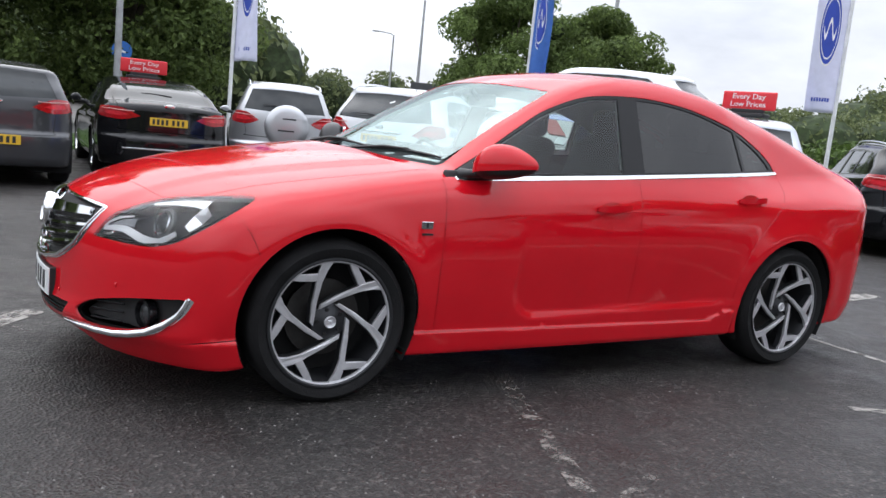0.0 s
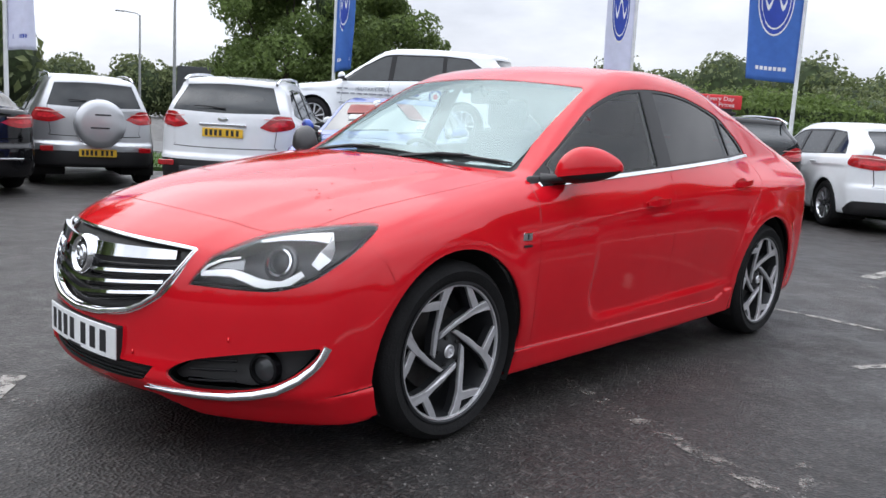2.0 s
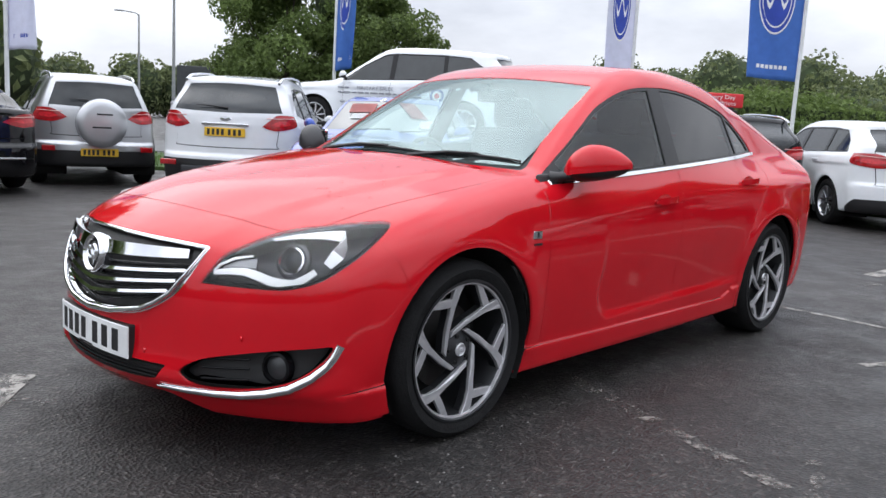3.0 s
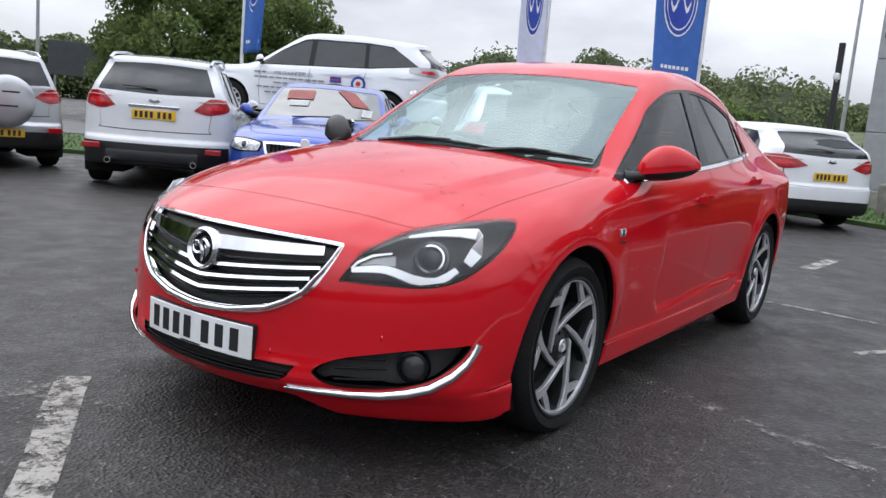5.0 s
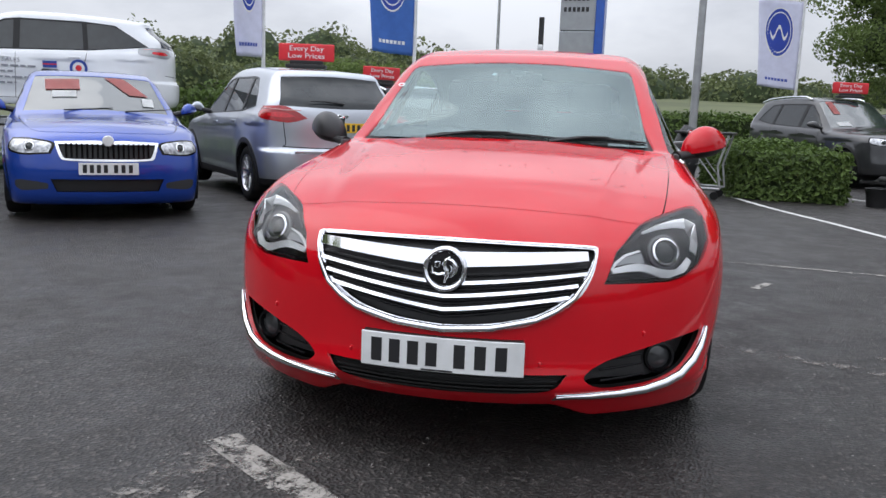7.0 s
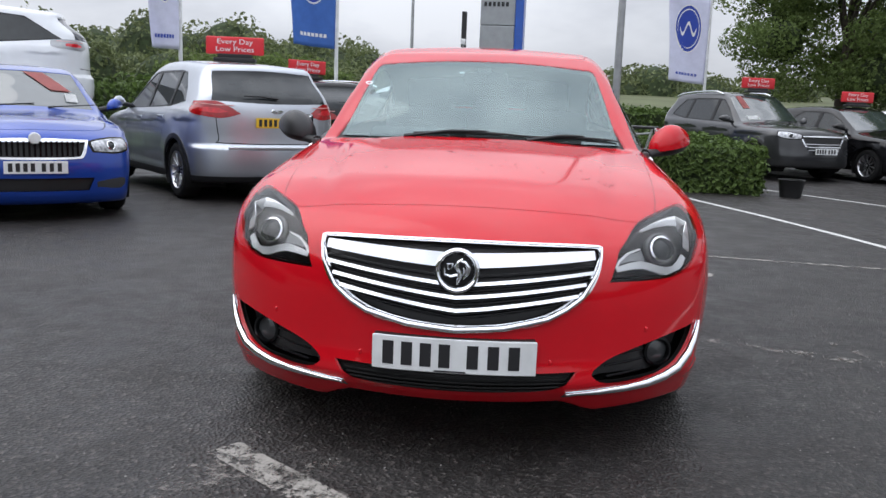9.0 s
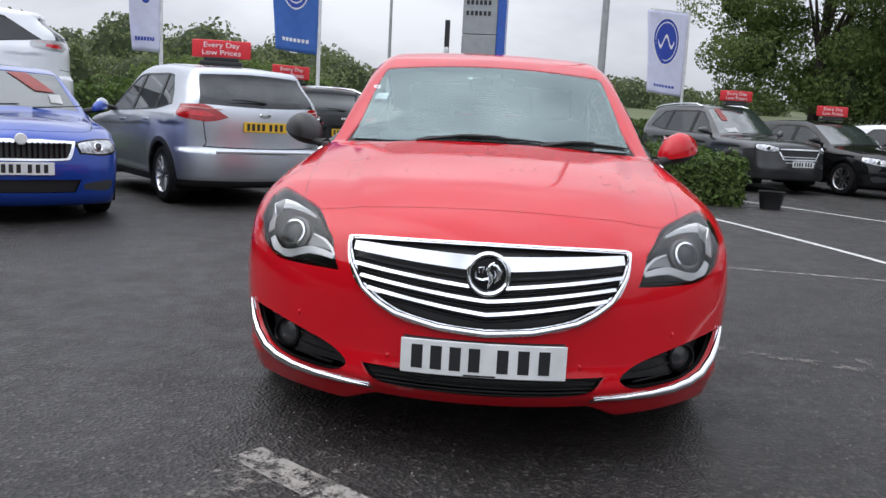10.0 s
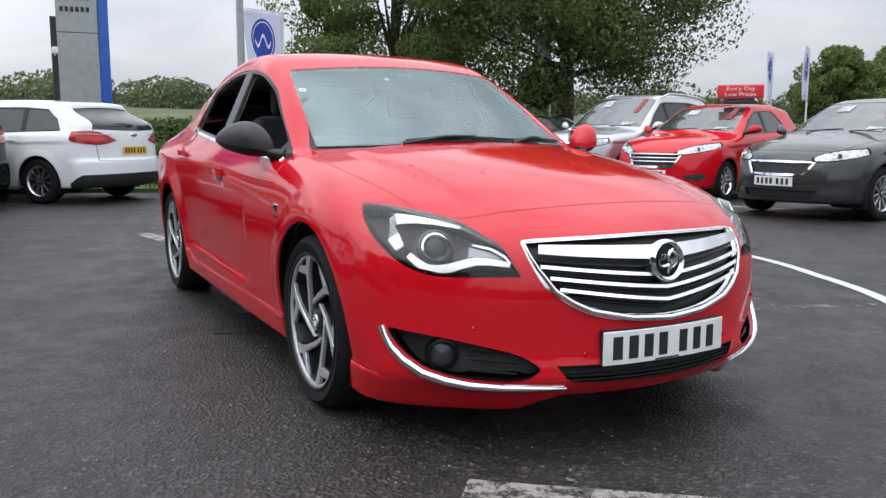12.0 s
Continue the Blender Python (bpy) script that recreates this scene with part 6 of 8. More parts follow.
    if front_plate:
        number_plate(car, Matrix.Translation((xf + front_plate[1], 0, front_plate[0])) @ Matrix.Rotation(-math.pi / 2, 4, "Z"), PLATE_W)
    if end == "rear":
        wz = c["tail_z"] + 0.12
        xw = float(spline(c["tail"])(wz)) + 0.02
        part("rear_wiper", tube([(xw, 0.02, wz), (xw - 0.01, -0.2, wz + 0.02), (xw - 0.02, -0.38, wz + 0.02)], [0.014, 0.01, 0.006], 6), BLACK, car)
        part("maker_badge", moved(lathe([(0, -0.008), (0.05, -0.006), (0.056, 0.002)], 20, "x"), Matrix.Translation((float(spline(c["tail"])(c["tail_z"] - 0.02)) + 0.004, 0, c["tail_z"] - 0.02)) @ Matrix.Rotation(math.pi, 4, "Z") @ Matrix.Diagonal((1, 1.3, 0.55, 1))), CHROME, car, "oval chrome maker's badge")
    else:
        for s in both:
            part("wiper", tube([(cw + 0.03, 0.04 + 0.3 * s, c["top"][4][1] + 0.005), (cw + 0.10 + 0.06 * (s < 0), 0.04 + 0.3 * s - 0.48, c["top"][4][1] + 0.04)], [0.009, 0.005], 6), BLACK, car)
    # projectors in the headlamps, bright bars in the tail lamps
    if head_lamp:
        us, ws = [p[0] for p in head_lamp], [p[1] for p in head_lamp]
        for s in both:
            for k in (0.45,):
                u = min(us) + (max(us) - min(us)) * k
                near = [p[1] for p in head_lamp if abs(p[0] - u) < (max(us) - min(us)) * 0.45]
                z, r = (min(near) + max(near)) / 2, max(0.022, (max(near) - min(near)) * 0.30)
                m = on_skin(S.f, u, z, s, True)
                ring = part("projector_ring", moved(lathe([(r * 0.75, -0.004), (r * 0.85, -0.008), (r, -0.004), (r * 1.02, 0.01), (r * 0.75, 0.01)], 18, "x", True), m), CHROME, car, smooth=40)
                part("projector_lens", moved(lathe([(0.0, -0.010), (r * 0.5, -0.007), (r * 0.78, 0.002), (r * 0.78, 0.01)], 16, "x"), m), PANE, ring, smooth=50)
    if tail_lamp:
        us, ws = [p[0] for p in tail_lamp], [p[1] for p in tail_lamp]
        for s in both:
            pts = []
            for k in np.linspace(0.12, 0.88, 6):
                u = min(us) + (max(us) - min(us)) * k
                z = min(ws) + (max(ws) - min(ws)) * (0.76 if k < 0.5 else 0.80)
                pts.append(on_skin(S.f, u, z, s, False).translation)
            part("tail_lamp_bar", tube(pts, 0.006, 6), LAMP_GLOW, car, "pale lamp bar", smooth=60)
    if placard:
        for x0, x1, y0, y1, mat, label, *lean in placard:
            part("screen_placard", screen_patch(S, c, x0, x1, y0, y1, *lean), mat, car, label, smooth=60)
    if extra:
        extra(car, c, S)
    return car


def wbx(c):
    return c["axles"][1]


def stand(x, y, heading, z=0.0, end=None, c=None):
    """The pose of a car whose rear or front middle stands at x, y, and whose nose points along heading (degrees)."""
    d = Vector((math.cos(radians(heading)), math.sin(radians(heading)), 0))
    off = c["xr"] if end == "rear" else c["xf"]
    p = Vector((x, y, z)) + d * off
    return pose(p.x, p.y, z, 0, 0, heading + 180)


def side_windows(c, xb, xc, xd, lean=0.25, drop=0.14, rise=0.0, front=0.34):
    """Outlines of the side panes: front door, rear door and, with xd, a quarter pane."""
    belt, top = spline(c["belt"]), spline(c["top"])
    zb = lambda x: float(belt(x)) + 0.025
    zt = lambda x: float(top(x)) - drop
    x0, xt = c["cowl"] + front, c["head"] + 0.12
    mid = ((x0 + xt) / 2 + 0.02, (zb(x0) + zt(xt)) / 2 + 0.03)
    w1 = [(x0, zb(x0))] * 2 + [mid, (xt, zt(xt)), ((xt + xb) / 2, zt((xt + xb) / 2))] + [(xb, zt(xb))] * 2 + [(xb, zb(xb))] * 2
    x2 = xb + 0.09
    if xd is None:
        w2 = [(x2, zb(x2))] * 2 + [(x2, zt(x2))] * 2 + [((x2 + xc - lean) / 2, zt((x2 + xc - lean) / 2)), (xc - lean, zt(xc - lean) - 0.01), (xc - lean * 0.4, (zb(xc) + zt(xc)) / 2)] + [(xc, zb(xc) + rise)] * 2
        return [w1, w2]
    w2 = [(x2, zb(x2))] * 2 + [(x2, zt(x2))] * 2 + [(xc - 0.03, zt(xc))] * 2 + [(xc, zb(xc))] * 2
    x3 = xc + 0.07
    w3 = [(x3, zb(x3))] * 2 + [(x3 - 0.03, zt(x3))] * 2 + [(xd - lean, zt(xd - lean) - 0.01), (xd - lean * 0.35, (zb(xd) + zt(xd)) / 2)] + [(xd, zb(xd) + rise)] * 2
    return [w1, w2, w3]


def gate_glass(c, z0, z1, y0, y1):
    return [(-y0, z0)] * 2 + [(-y1, z1)] * 2 + [(0, z1 + 0.02)] + [(y1, z1)] * 2 + [(y0, z0)] * 2 + [(0, z0 - 0.02)]


def lamp_rear(c, y_in, x_out, zi, zo):
    """A tail lamp outline: inner end at y_in, outer end x_out before the tail; heights (low, high) at both."""
    a, b = ru(c["xr"] - 0.02, y_in), ru(c["xr"] - x_out, c["hw"] * 0.95)
    m = ru(c["xr"] - 0.12, c["hw"] * 0.82)
    zm = (zi[0] + zi[1]) / 2
    return [(a, zm)] * 2 + [((a + m) / 2, (zm + max(zi[1], zo[1])) / 2 + 0.018), (m, max(zi[1], zo[1]) + 0.005)] + [(b, zo[1])] * 2 + [(b + 0.03, zo[0]), (m, min(zi[0], zo[0]) - 0.005), ((a + m) / 2, (zm + min(zi[0], zo[0])) / 2 - 0.02)]


def lamp_front(c, y_in, x_out, zi, zo):
    a, b = fu(c["xf"] + 0.04, y_in), fu(c["xf"] + x_out, c["hw"] * 0.93)
    m = fu(c["xf"] + 0.2, c["hw"] * 0.78)
    return [(a, zi[0])] * 2 + [(a, zi[1])] + [(m, (zi[1] + zo[1]) / 2 + 0.02)] + [(b, zo[1])] * 2 + [(b, zo[0]), (m, (zi[0] + zo[0]) / 2 - 0.03)]


def band_low(c, z, x0=None, x1=None):
    a, b = c["xf"] - 0.2 if x0 is None else x0, c["xr"] + 0.2 if x1 is None else x1
    return [(a, 0.0), (b, 0.0), (b, z), (a, z)]


def bar_slats(car, xs, zs, half, mat, depth=0.02, thick=0.014, bow=0.3, name="grille_bar"):
    """Cross bars over a grille, bowed like the nose."""
    for x, z, hw in zip(xs, zs, half):
        pts = [(x + bow * y * y, y, z) for y in np.linspace(-hw, hw, 9)]
        part(name, tube(pts, thick, 6), mat, car, smooth=60)


# compact white SUV, tail to the yard
def suv_parts(car, c, S):
    part("rear_skid_plate", moved(box(-0.03, -0.55, -0.07, 0.03, 0.55, 0.07, 0.025), Matrix.Translation((c["xr"] - 0.02, 0, 0.42))), ALLOY_DARK, car, smooth=40)
    for s in (-1, 1):
        part("exhaust", moved(lathe([(0.03, -0.05), (0.038, -0.05), (0.038, 0.08), (0.03, 0.08)], 14, "x", True), Matrix.Translation((c["xr"] + 0.02, s * 0.5, 0.36))), CHROME, car, smooth=40)
        part("reflector", moved(box(-0.02, -0.1, -0.035, 0.02, 0.1, 0.035, 0.01), Matrix.Translation((c["xr"] - 0.05, s * 0.72, 0.52))), LAMP_RED, car)
    part("gate_trim", moved(box(-0.012, -0.3, -0.016, 0.012, 0.3, 0.016, 0.006), Matrix.Translation((c["xr"] - 0.062, 0, 1.03))), CHROME, car)


c = car_spec(4.53, 1.70, 1.84, 2.69, 0.92, (0.93, 1.10), -0.92, -0.12, "hatch", (0.98, 1.15), 0.35, roof_end=1.89, tail_z=1.12, drop=0.12, clearance=0.26)
white_suv = build_car("compact_suv", c, WHITE, stand(2.29, 6.58, 44, slope(2, 7), "rear", c), "white compact SUV with black lower cladding and dark glass", side_windows(c, 0.12, 1.02, 1.62, 0.3, 0.16, 0.06), "rear",
                      cladding=BLACK, skirt=band_low(c, 0.57), rails=CHROME, rear_plate=(0.93, 0.004), tail_lamp=lamp_rear(c, 0.56, 0.34, (0.98, 1.06), (1.04, 1.17)),
                      rear_glass=gate_glass(c, 1.20, 1.54, 0.70, 0.56), extra=suv_parts)


# small silver SUV with a spare wheel on its tail
def spare_parts(car, c, S):
    x = c["xr"] + 0.11
    hub = Matrix.Translation((x, 0.02, 0.93)) @ Matrix.Rotation(math.pi, 4, "Z")
    part("spare_wheel_cover", moved(lathe([(0.0, -0.07), (0.24, -0.068), (0.315, -0.055), (0.352, -0.02), (0.358, 0.05), (0.335, 0.1), (0, 0.11)], 40, "x"), hub), SILVER_PALE, car, "round silver cover of the spare wheel", smooth=40)
    # Dark strips stand for the shade along the cover's creases.
    part("cover_crease", moved(box(-0.008, -0.14, -0.012, 0.004, 0.12, 0.012, 0.005), Matrix.Translation((x + 0.07, 0.02, 0.87))), ALLOY_DARK, car)
    part("cover_crease", moved(box(-0.008, -0.08, -0.012, 0.004, 0.14, 0.012, 0.005), Matrix.Translation((x + 0.07, 0.02, 1.06))), ALLOY_DARK, car)
    for s in (-1, 1):
        part("reflector", moved(box(-0.02, -0.09, -0.04, 0.02, 0.09, 0.04, 0.01), Matrix.Translation((c["xr"] - 0.06, s * 0.68, 0.55))), LAMP_RED, car)


c = car_spec(4.0, 1.66, 1.765, 2.52, 0.78, (0.92, 1.08), -0.85, -0.15, "hatch", (0.96, 1.10), 0.33, roof_end=1.72, tail_z=1.12, drop=0.10, clearance=0.25)
build_car("small_suv", c, SILVER_PALE, stand(1.93, 9.35, 75, slope(2, 9), "rear", c), "small silver SUV with a covered spare wheel on its tail", side_windows(c, 0.1, 0.95, None, 0.2, 0.16), "rear",
          cladding=BLACK, skirt=band_low(c, 0.52), rails=CHROME, rear_plate=(0.50, 0.03), tail_lamp=lamp_rear(c, 0.50, 0.34, (0.93, 1.07), (0.97, 1.12)), rear_glass=gate_glass(c, 1.17, 1.50, 0.66, 0.54), extra=spare_parts)

# black saloon, tail to the yard
c = car_spec(4.87, 1.48, 1.85, 2.85, 0.93, (0.78, 1.0), -1.05, -0.2, "saloon", (0.93, 1.06), 0.34, roof_end=1.15, rear_base=1.98, tail_z=1.10, clearance=0.19)
black_saloon = build_car("saloon_car", c, JET, stand(-0.1, 8.35, 88, slope(0, 8), "rear", c), "glossy black saloon car with slim red tail lamps", side_windows(c, 0.2, 1.1, 1.5, 0.3, 0.13), "rear",
                         rear_plate=(0.86, 0.0), tail_lamp=lamp_rear(c, 0.45, 0.42, (0.86, 0.98), (0.9, 1.02)), rear_glass=[(1.2, -0.5), (1.16, 0), (1.2, 0.5), (1.9, 0.6), (1.98, 0), (1.9, -0.6)],
                         extra=lambda car, c, S: part("bumper_trim", moved(box(-0.012, -0.62, -0.012, 0.012, 0.62, 0.012, 0.005), Matrix.Translation((c["xr"] + 0.0, 0, 0.47))), CHROME, car), rim_mat=CHROME)

# dark grey hatchback at the row's end
c = car_spec(4.3, 1.48, 1.78, 2.65, 0.86, (0.80, 1.0), -1.0, -0.2, "hatch", (0.92, 1.05), 0.32, roof_end=1.85, tail_z=1.0, drop=0.12)
build_car("hatchback_car", c, GREY_MID, stand(-2.3, 7.0, 92, slope(-2, 7), "rear", c), "dark grey hatchback with a steep tailgate", side_windows(c, 0.15, 1.1, None, 0.35, 0.14), "rear",
          rear_plate=(0.55, 0.004), tail_lamp=lamp_rear(c, 0.46, 0.32, (0.88, 1.0), (0.92, 1.04)), rear_glass=gate_glass(c, 1.06, 1.34, 0.66, 0.54))


# blue liftback, nose to the yard
def liftback_parts(car, c, S):
    for y in np.linspace(-0.36, 0.36, 17):
        part("grille_bar", moved(box(-0.012, -0.009, -0.075, 0.03, 0.009, 0.075, 0.003, 1), Matrix.Translation((c["xf"] + 0.035 + 0.3 * y * y, y, 0.655))), GLOSS_BLACK, car)
    part("badge", moved(lathe([(0.0, -0.012), (0.045, -0.01), (0.052, 0.004)], 24, "x"), Matrix.Translation((c["xf"] + 0.03, 0, 0.755))), PLATE_W, car, "round white maker's badge", smooth=40)


c = car_spec(4.66, 1.46, 1.81, 2.69, 0.90, (0.78, 1.0), -1.05, -0.2, "saloon", (0.92, 1.04), 0.33, roof_end=1.1, rear_base=1.95, tail_z=1.05, bow=(0.24, 0.22), clearance=0.15)
build_car("liftback_car", c, BLUE, stand(2.28, 4.02, 216, slope(2, 4), "front", c), "metallic blue liftback with a chrome-edged black grille", side_windows(c, 0.2, 1.1, None, 0.35, 0.13), "front",
          front_plate=(0.50, -0.012), head_lamp=lamp_front(c, 0.53, 0.30, (0.63, 0.73), (0.66, 0.76)), pane=PANE, fog=lamp_front(c, 0.56, 0.16, (0.31, 0.36), (0.33, 0.38)),
          grille=([(-0.45, 0.735)] * 2 + [(-0.1, 0.75), (0, 0.735), (0.1, 0.75)] + [(0.45, 0.735)] * 2 + [(0.42, 0.62), (0.38, 0.575)] + [(0, 0.565), (-0.38, 0.575), (-0.42, 0.62)],
                  [(-0.425, 0.72)] * 2 + [(0, 0.72)] + [(0.425, 0.72)] * 2 + [(0.395, 0.625), (0.36, 0.59), (0, 0.585), (-0.36, 0.59), (-0.395, 0.625)]),
          intake=[(-0.5, 0.40)] * 2 + [(0.5, 0.40)] * 2 + [(0.45, 0.28)] * 2 + [(-0.45, 0.28)] * 2, extra=liftback_parts,
          placard=((0.58, 0.86, 0.16, 0.50, PLACARD_PALE, "faded red sales placard"), (0.36, 0.54, 0.20, 0.44, PLATE_W, "white price card"), (0.46, 0.94, -0.34, -0.54, PLACARD_PALE, "faded red slanting sales sticker", 0.24), (0.18, 0.40, -0.46, -0.58, PLATE_W, "white price card")))

# silver compact people carrier, tail to the yard
c = car_spec(4.38, 1.61, 1.83, 2.65, 0.88, (0.83, 1.05), -1.12, -0.25, "hatch", (0.93, 1.08), 0.325, roof_end=1.80, tail_z=1.05, drop=0.11, clearance=0.19)
silver_mpv = build_car("people_carrier", c, SILVER, stand(4.47, 2.42, 40, slope(5, 3), "rear", c), "silver compact people carrier with large red tail lamps", side_windows(c, 0.05, 0.92, 1.45, 0.32, 0.15, 0.05), "rear", spokes=(12, 0.014),
                       rear_plate=(0.90, 0.004), tail_lamp=lamp_rear(c, 0.50, 0.42, (0.95, 1.04), (1.0, 1.12)), rear_glass=gate_glass(c, 1.13, 1.46, 0.70, 0.60), skirt=band_low(c, 0.30), cladding=BLACK,
                       extra=lambda car, c, S: part("bumper_trim", moved(box(-0.015, -0.6, -0.014, 0.015, 0.6, 0.014, 0.006), Matrix.Translation((c["xr"] + 0.005, 0, 0.62))), ALLOY, car))

# black estate behind it
c = car_spec(4.7, 1.52, 1.83, 2.75, 0.9, (0.80, 1.0), -1.05, -0.2, "hatch", (0.93, 1.05), 0.33, roof_end=2.0, tail_z=1.02, drop=0.10)
black_estate = build_car("estate_car", c, JET, stand(8.1, 2.1, 46, slope(8, 2), "rear", c), "black estate car with a sales sign on its roof", side_windows(c, 0.15, 1.0, 1.75, 0.25, 0.14), "rear", rails=CHROME,
                         rear_plate=(0.80, 0.004), tail_lamp=lamp_rear(c, 0.45, 0.40, (0.88, 0.98), (0.92, 1.06)), rear_glass=gate_glass(c, 1.08, 1.38, 0.68, 0.56))

# white estate by the sign tower
c = car_spec(4.56, 1.50, 1.82, 2.65, 0.89, (0.80, 1.0), -1.05, -0.2, "hatch", (0.93, 1.05), 0.325, roof_end=1.78, tail_z=1.0, drop=0.10)
build_car("estate_car", c, WHITE, stand(8.75, 0.02, 44, slope(9, 0), "rear", c), "white estate car with a black lower bumper", side_windows(c, 0.15, 1.0, 1.7, 0.3, 0.14), "rear", spokes=(10, 0.02),
          rear_plate=(0.76, 0.004), tail_lamp=lamp_rear(c, 0.42, 0.42, (0.85, 0.96), (0.90, 1.03)), rear_glass=gate_glass(c, 1.06, 1.36, 0.68, 0.56),
          skirt=[(c["xr"] - 0.5, 0.0), (c["xr"] + 0.2, 0.0), (c["xr"] + 0.2, 0.44), (c["xr"] - 0.3, 0.42), (c["xr"] - 0.5, 0.3)])


# white people carrier up on the display ramp
def decals(car, c, S):
    y = -c["hw"] - 0.004
    f = spline(c["belt"])
    for r, mat in ((0.13, BADGE_BLUE), (0.088, PLATE_W), (0.045, PLACARD_RED)):
        part("roundel", moved(lathe([(0, -0.004 - 0.004 * (0.13 - r) / 0.04), (r, -0.003 - 0.004 * (0.13 - r) / 0.04), (r, 0.01)], 32), Matrix.Translation((0.93, y - 0.0, 0.80))), mat, car, smooth=40)
    part("flag_decal", moved(box(-0.1, -0.004, -0.05, 0.1, 0.006, 0.05), Matrix.Translation((0.52, y, 0.84))), BADGE_BLUE, car)
    part("flag_decal_line", moved(box(-0.1, -0.006, -0.01, 0.1, 0.0, 0.01), Matrix.Translation((0.52, y, 0.84))), PLACARD_RED, car)
    part("flag_decal_line", moved(box(-0.12, -0.006, -0.014, 0.12, 0.0, 0.014), Matrix.Translation((0.52, y, 0.75))), INK, car)
    lettering("MILITARY SALES", 0.085, BADGE_INK, car, Matrix.Translation((-0.24, y - 0.002, 0.88)) @ Matrix.Rotation(radians(90), 4, "X"), squeeze=1.15)
    for i, (a, b) in enumerate(((-0.95, -0.72), (-0.95, 0.32), (-0.6, 0.0), (-0.9, 0.2), (-0.75, 0.05))):
        x, k = a, 0
        z = 0.88 - i * 0.085
        while x < b:
            w = (0.11, 0.07, 0.14, 0.09)[(k + i) % 4]
            part("text_bar", box(x, y - 0.004, z - 0.013, min(b, x + w), y + 0.012, z + 0.013), BADGE_INK, car)
            x += w + 0.03
            k += 1


BADGE_BLUE = simple("badge_blue", (0.02, 0.06, 0.32), 0.4)
BADGE_INK = simple("decal_grey", (0.24, 0.25, 0.28), 0.5)
c = car_spec(4.80, 1.67, 1.92, 2.85, 0.95, (0.88, 1.06), -1.25, -0.25, "hatch", (0.96, 1.12), 0.35, roof_end=2.02, tail_z=1.12, drop=0.13, clearance=0.2)
RAMP_Z = 0.86
build_car("people_carrier", c, WHITE, pose(7.60, 8.85, RAMP_Z + slope(7, 8), 0, 0, 118 + 180), "large white people carrier with door lettering, raised on a steel ramp", side_windows(c, 0.0, 1.0, 1.95, 0.5, 0.15, 0.06), "rear", spokes=(10, 0.022),
          tail_lamp=lamp_rear(c, 0.62, 0.55, (1.02, 1.12), (1.05, 1.17)), rear_glass=gate_glass(c, 1.18, 1.5, 0.74, 0.62), lamp_mat=LAMP_CLEAR, extra=decals)


# the far rows, noses to the yard
def ford_nose(car, c, S):
    bar_slats(car, [c["xf"] + 0.02] * 3, [0.60, 0.655, 0.71], [0.36, 0.4, 0.42], CHROME if c["H"] < 1.6 else ALLOY, thick=0.012, bow=0.32)


def nose_args(c, lo, hi, w):
    return {"grille": ([(-w, hi)] * 2 + [(0, hi + 0.01)] + [(w, hi)] * 2 + [(w * 0.8, lo)] * 2 + [(0, lo - 0.02)] + [(-w * 0.8, lo)] * 2, [(-w + 0.03, hi - 0.015)] * 2 + [(w - 0.03, hi - 0.015)] * 2 + [(w * 0.8 - 0.03, lo + 0.015)] * 2 + [(-w * 0.8 + 0.03, lo + 0.015)] * 2)}


c = car_spec(4.53, 1.70, 1.84, 2.69, 0.92, (0.95, 1.10), -0.92, -0.12, "hatch", (0.98, 1.15), 0.35, roof_end=1.89, tail_z=1.1, drop=0.12, clearance=0.26)
grey_suv = build_car("compact_suv", c, GREY, stand(11.5, -6.15, 203, 0, "front", c), "dark grey SUV with a barred grille, parked behind a hedge", side_windows(c, 0.12, 1.02, 1.62, 0.3, 0.16, 0.06), "front", rails=CHROME, cladding=BLACK, skirt=band_low(c, 0.40),
                     front_plate=(0.58, -0.02), head_lamp=lamp_front(c, 0.55, 0.36, (0.80, 0.88), (0.84, 0.95)), fog=lamp_front(c, 0.6, 0.25, (0.50, 0.58), (0.53, 0.62)), extra=ford_nose, **nose_args(c, 0.66, 0.86, 0.52), rim_mat=CHROME, placard=((0.50, 0.96, 0.40, 0.52, PLACARD_PALE, "faded red sales sticker"), (0.06, 0.22, 0.36, 0.58, PLATE_W, "white price card")))
c = car_spec(4.53, 1.73, 1.84, 2.69, 0.92, (0.95, 1.13), -0.98, -0.05, "hatch", (1.0, 1.16), 0.35, roof_end=1.89, tail_z=1.1, drop=0.12, clearance=0.26)
build_car("compact_suv", c, SILVER_PALE, stand(7.15, -6.3, 107, 0, "front", c), "silver SUV with chrome-trimmed grille and roof rails", side_windows(c, 0.12, 1.02, 1.62, 0.3, 0.16, 0.06), "front", rails=CHROME, cladding=BLACK, skirt=band_low(c, 0.36),
          front_plate=(0.62, -0.02), head_lamp=lamp_front(c, 0.52, 0.42, (0.80, 0.86), (0.86, 0.95)), fog=lamp_front(c, 0.55, 0.28, (0.50, 0.70), (0.55, 0.66)), intake=[(-0.5, 0.70)] * 2 + [(0.5, 0.70)] * 2 + [(0.42, 0.52)] * 2 + [(-0.42, 0.52)] * 2, extra=ford_nose, **nose_args(c, 0.76, 0.86, 0.5), placard=((0.50, 0.96, -0.42, -0.50, PLACARD_PALE, "faded red sales sticker"), (0.05, 0.17, -0.40, -0.58, PLATE_W, "white price card"), (0.66, 0.86, 0.10, 0.30, PLATE_W, "white price card")))
c = car_spec(4.36, 1.48, 1.82, 2.65, 0.88, (0.78, 1.0), -1.05, -0.2, "hatch", (0.92, 1.05), 0.325, roof_end=1.85, tail_z=1.0, drop=0.12)
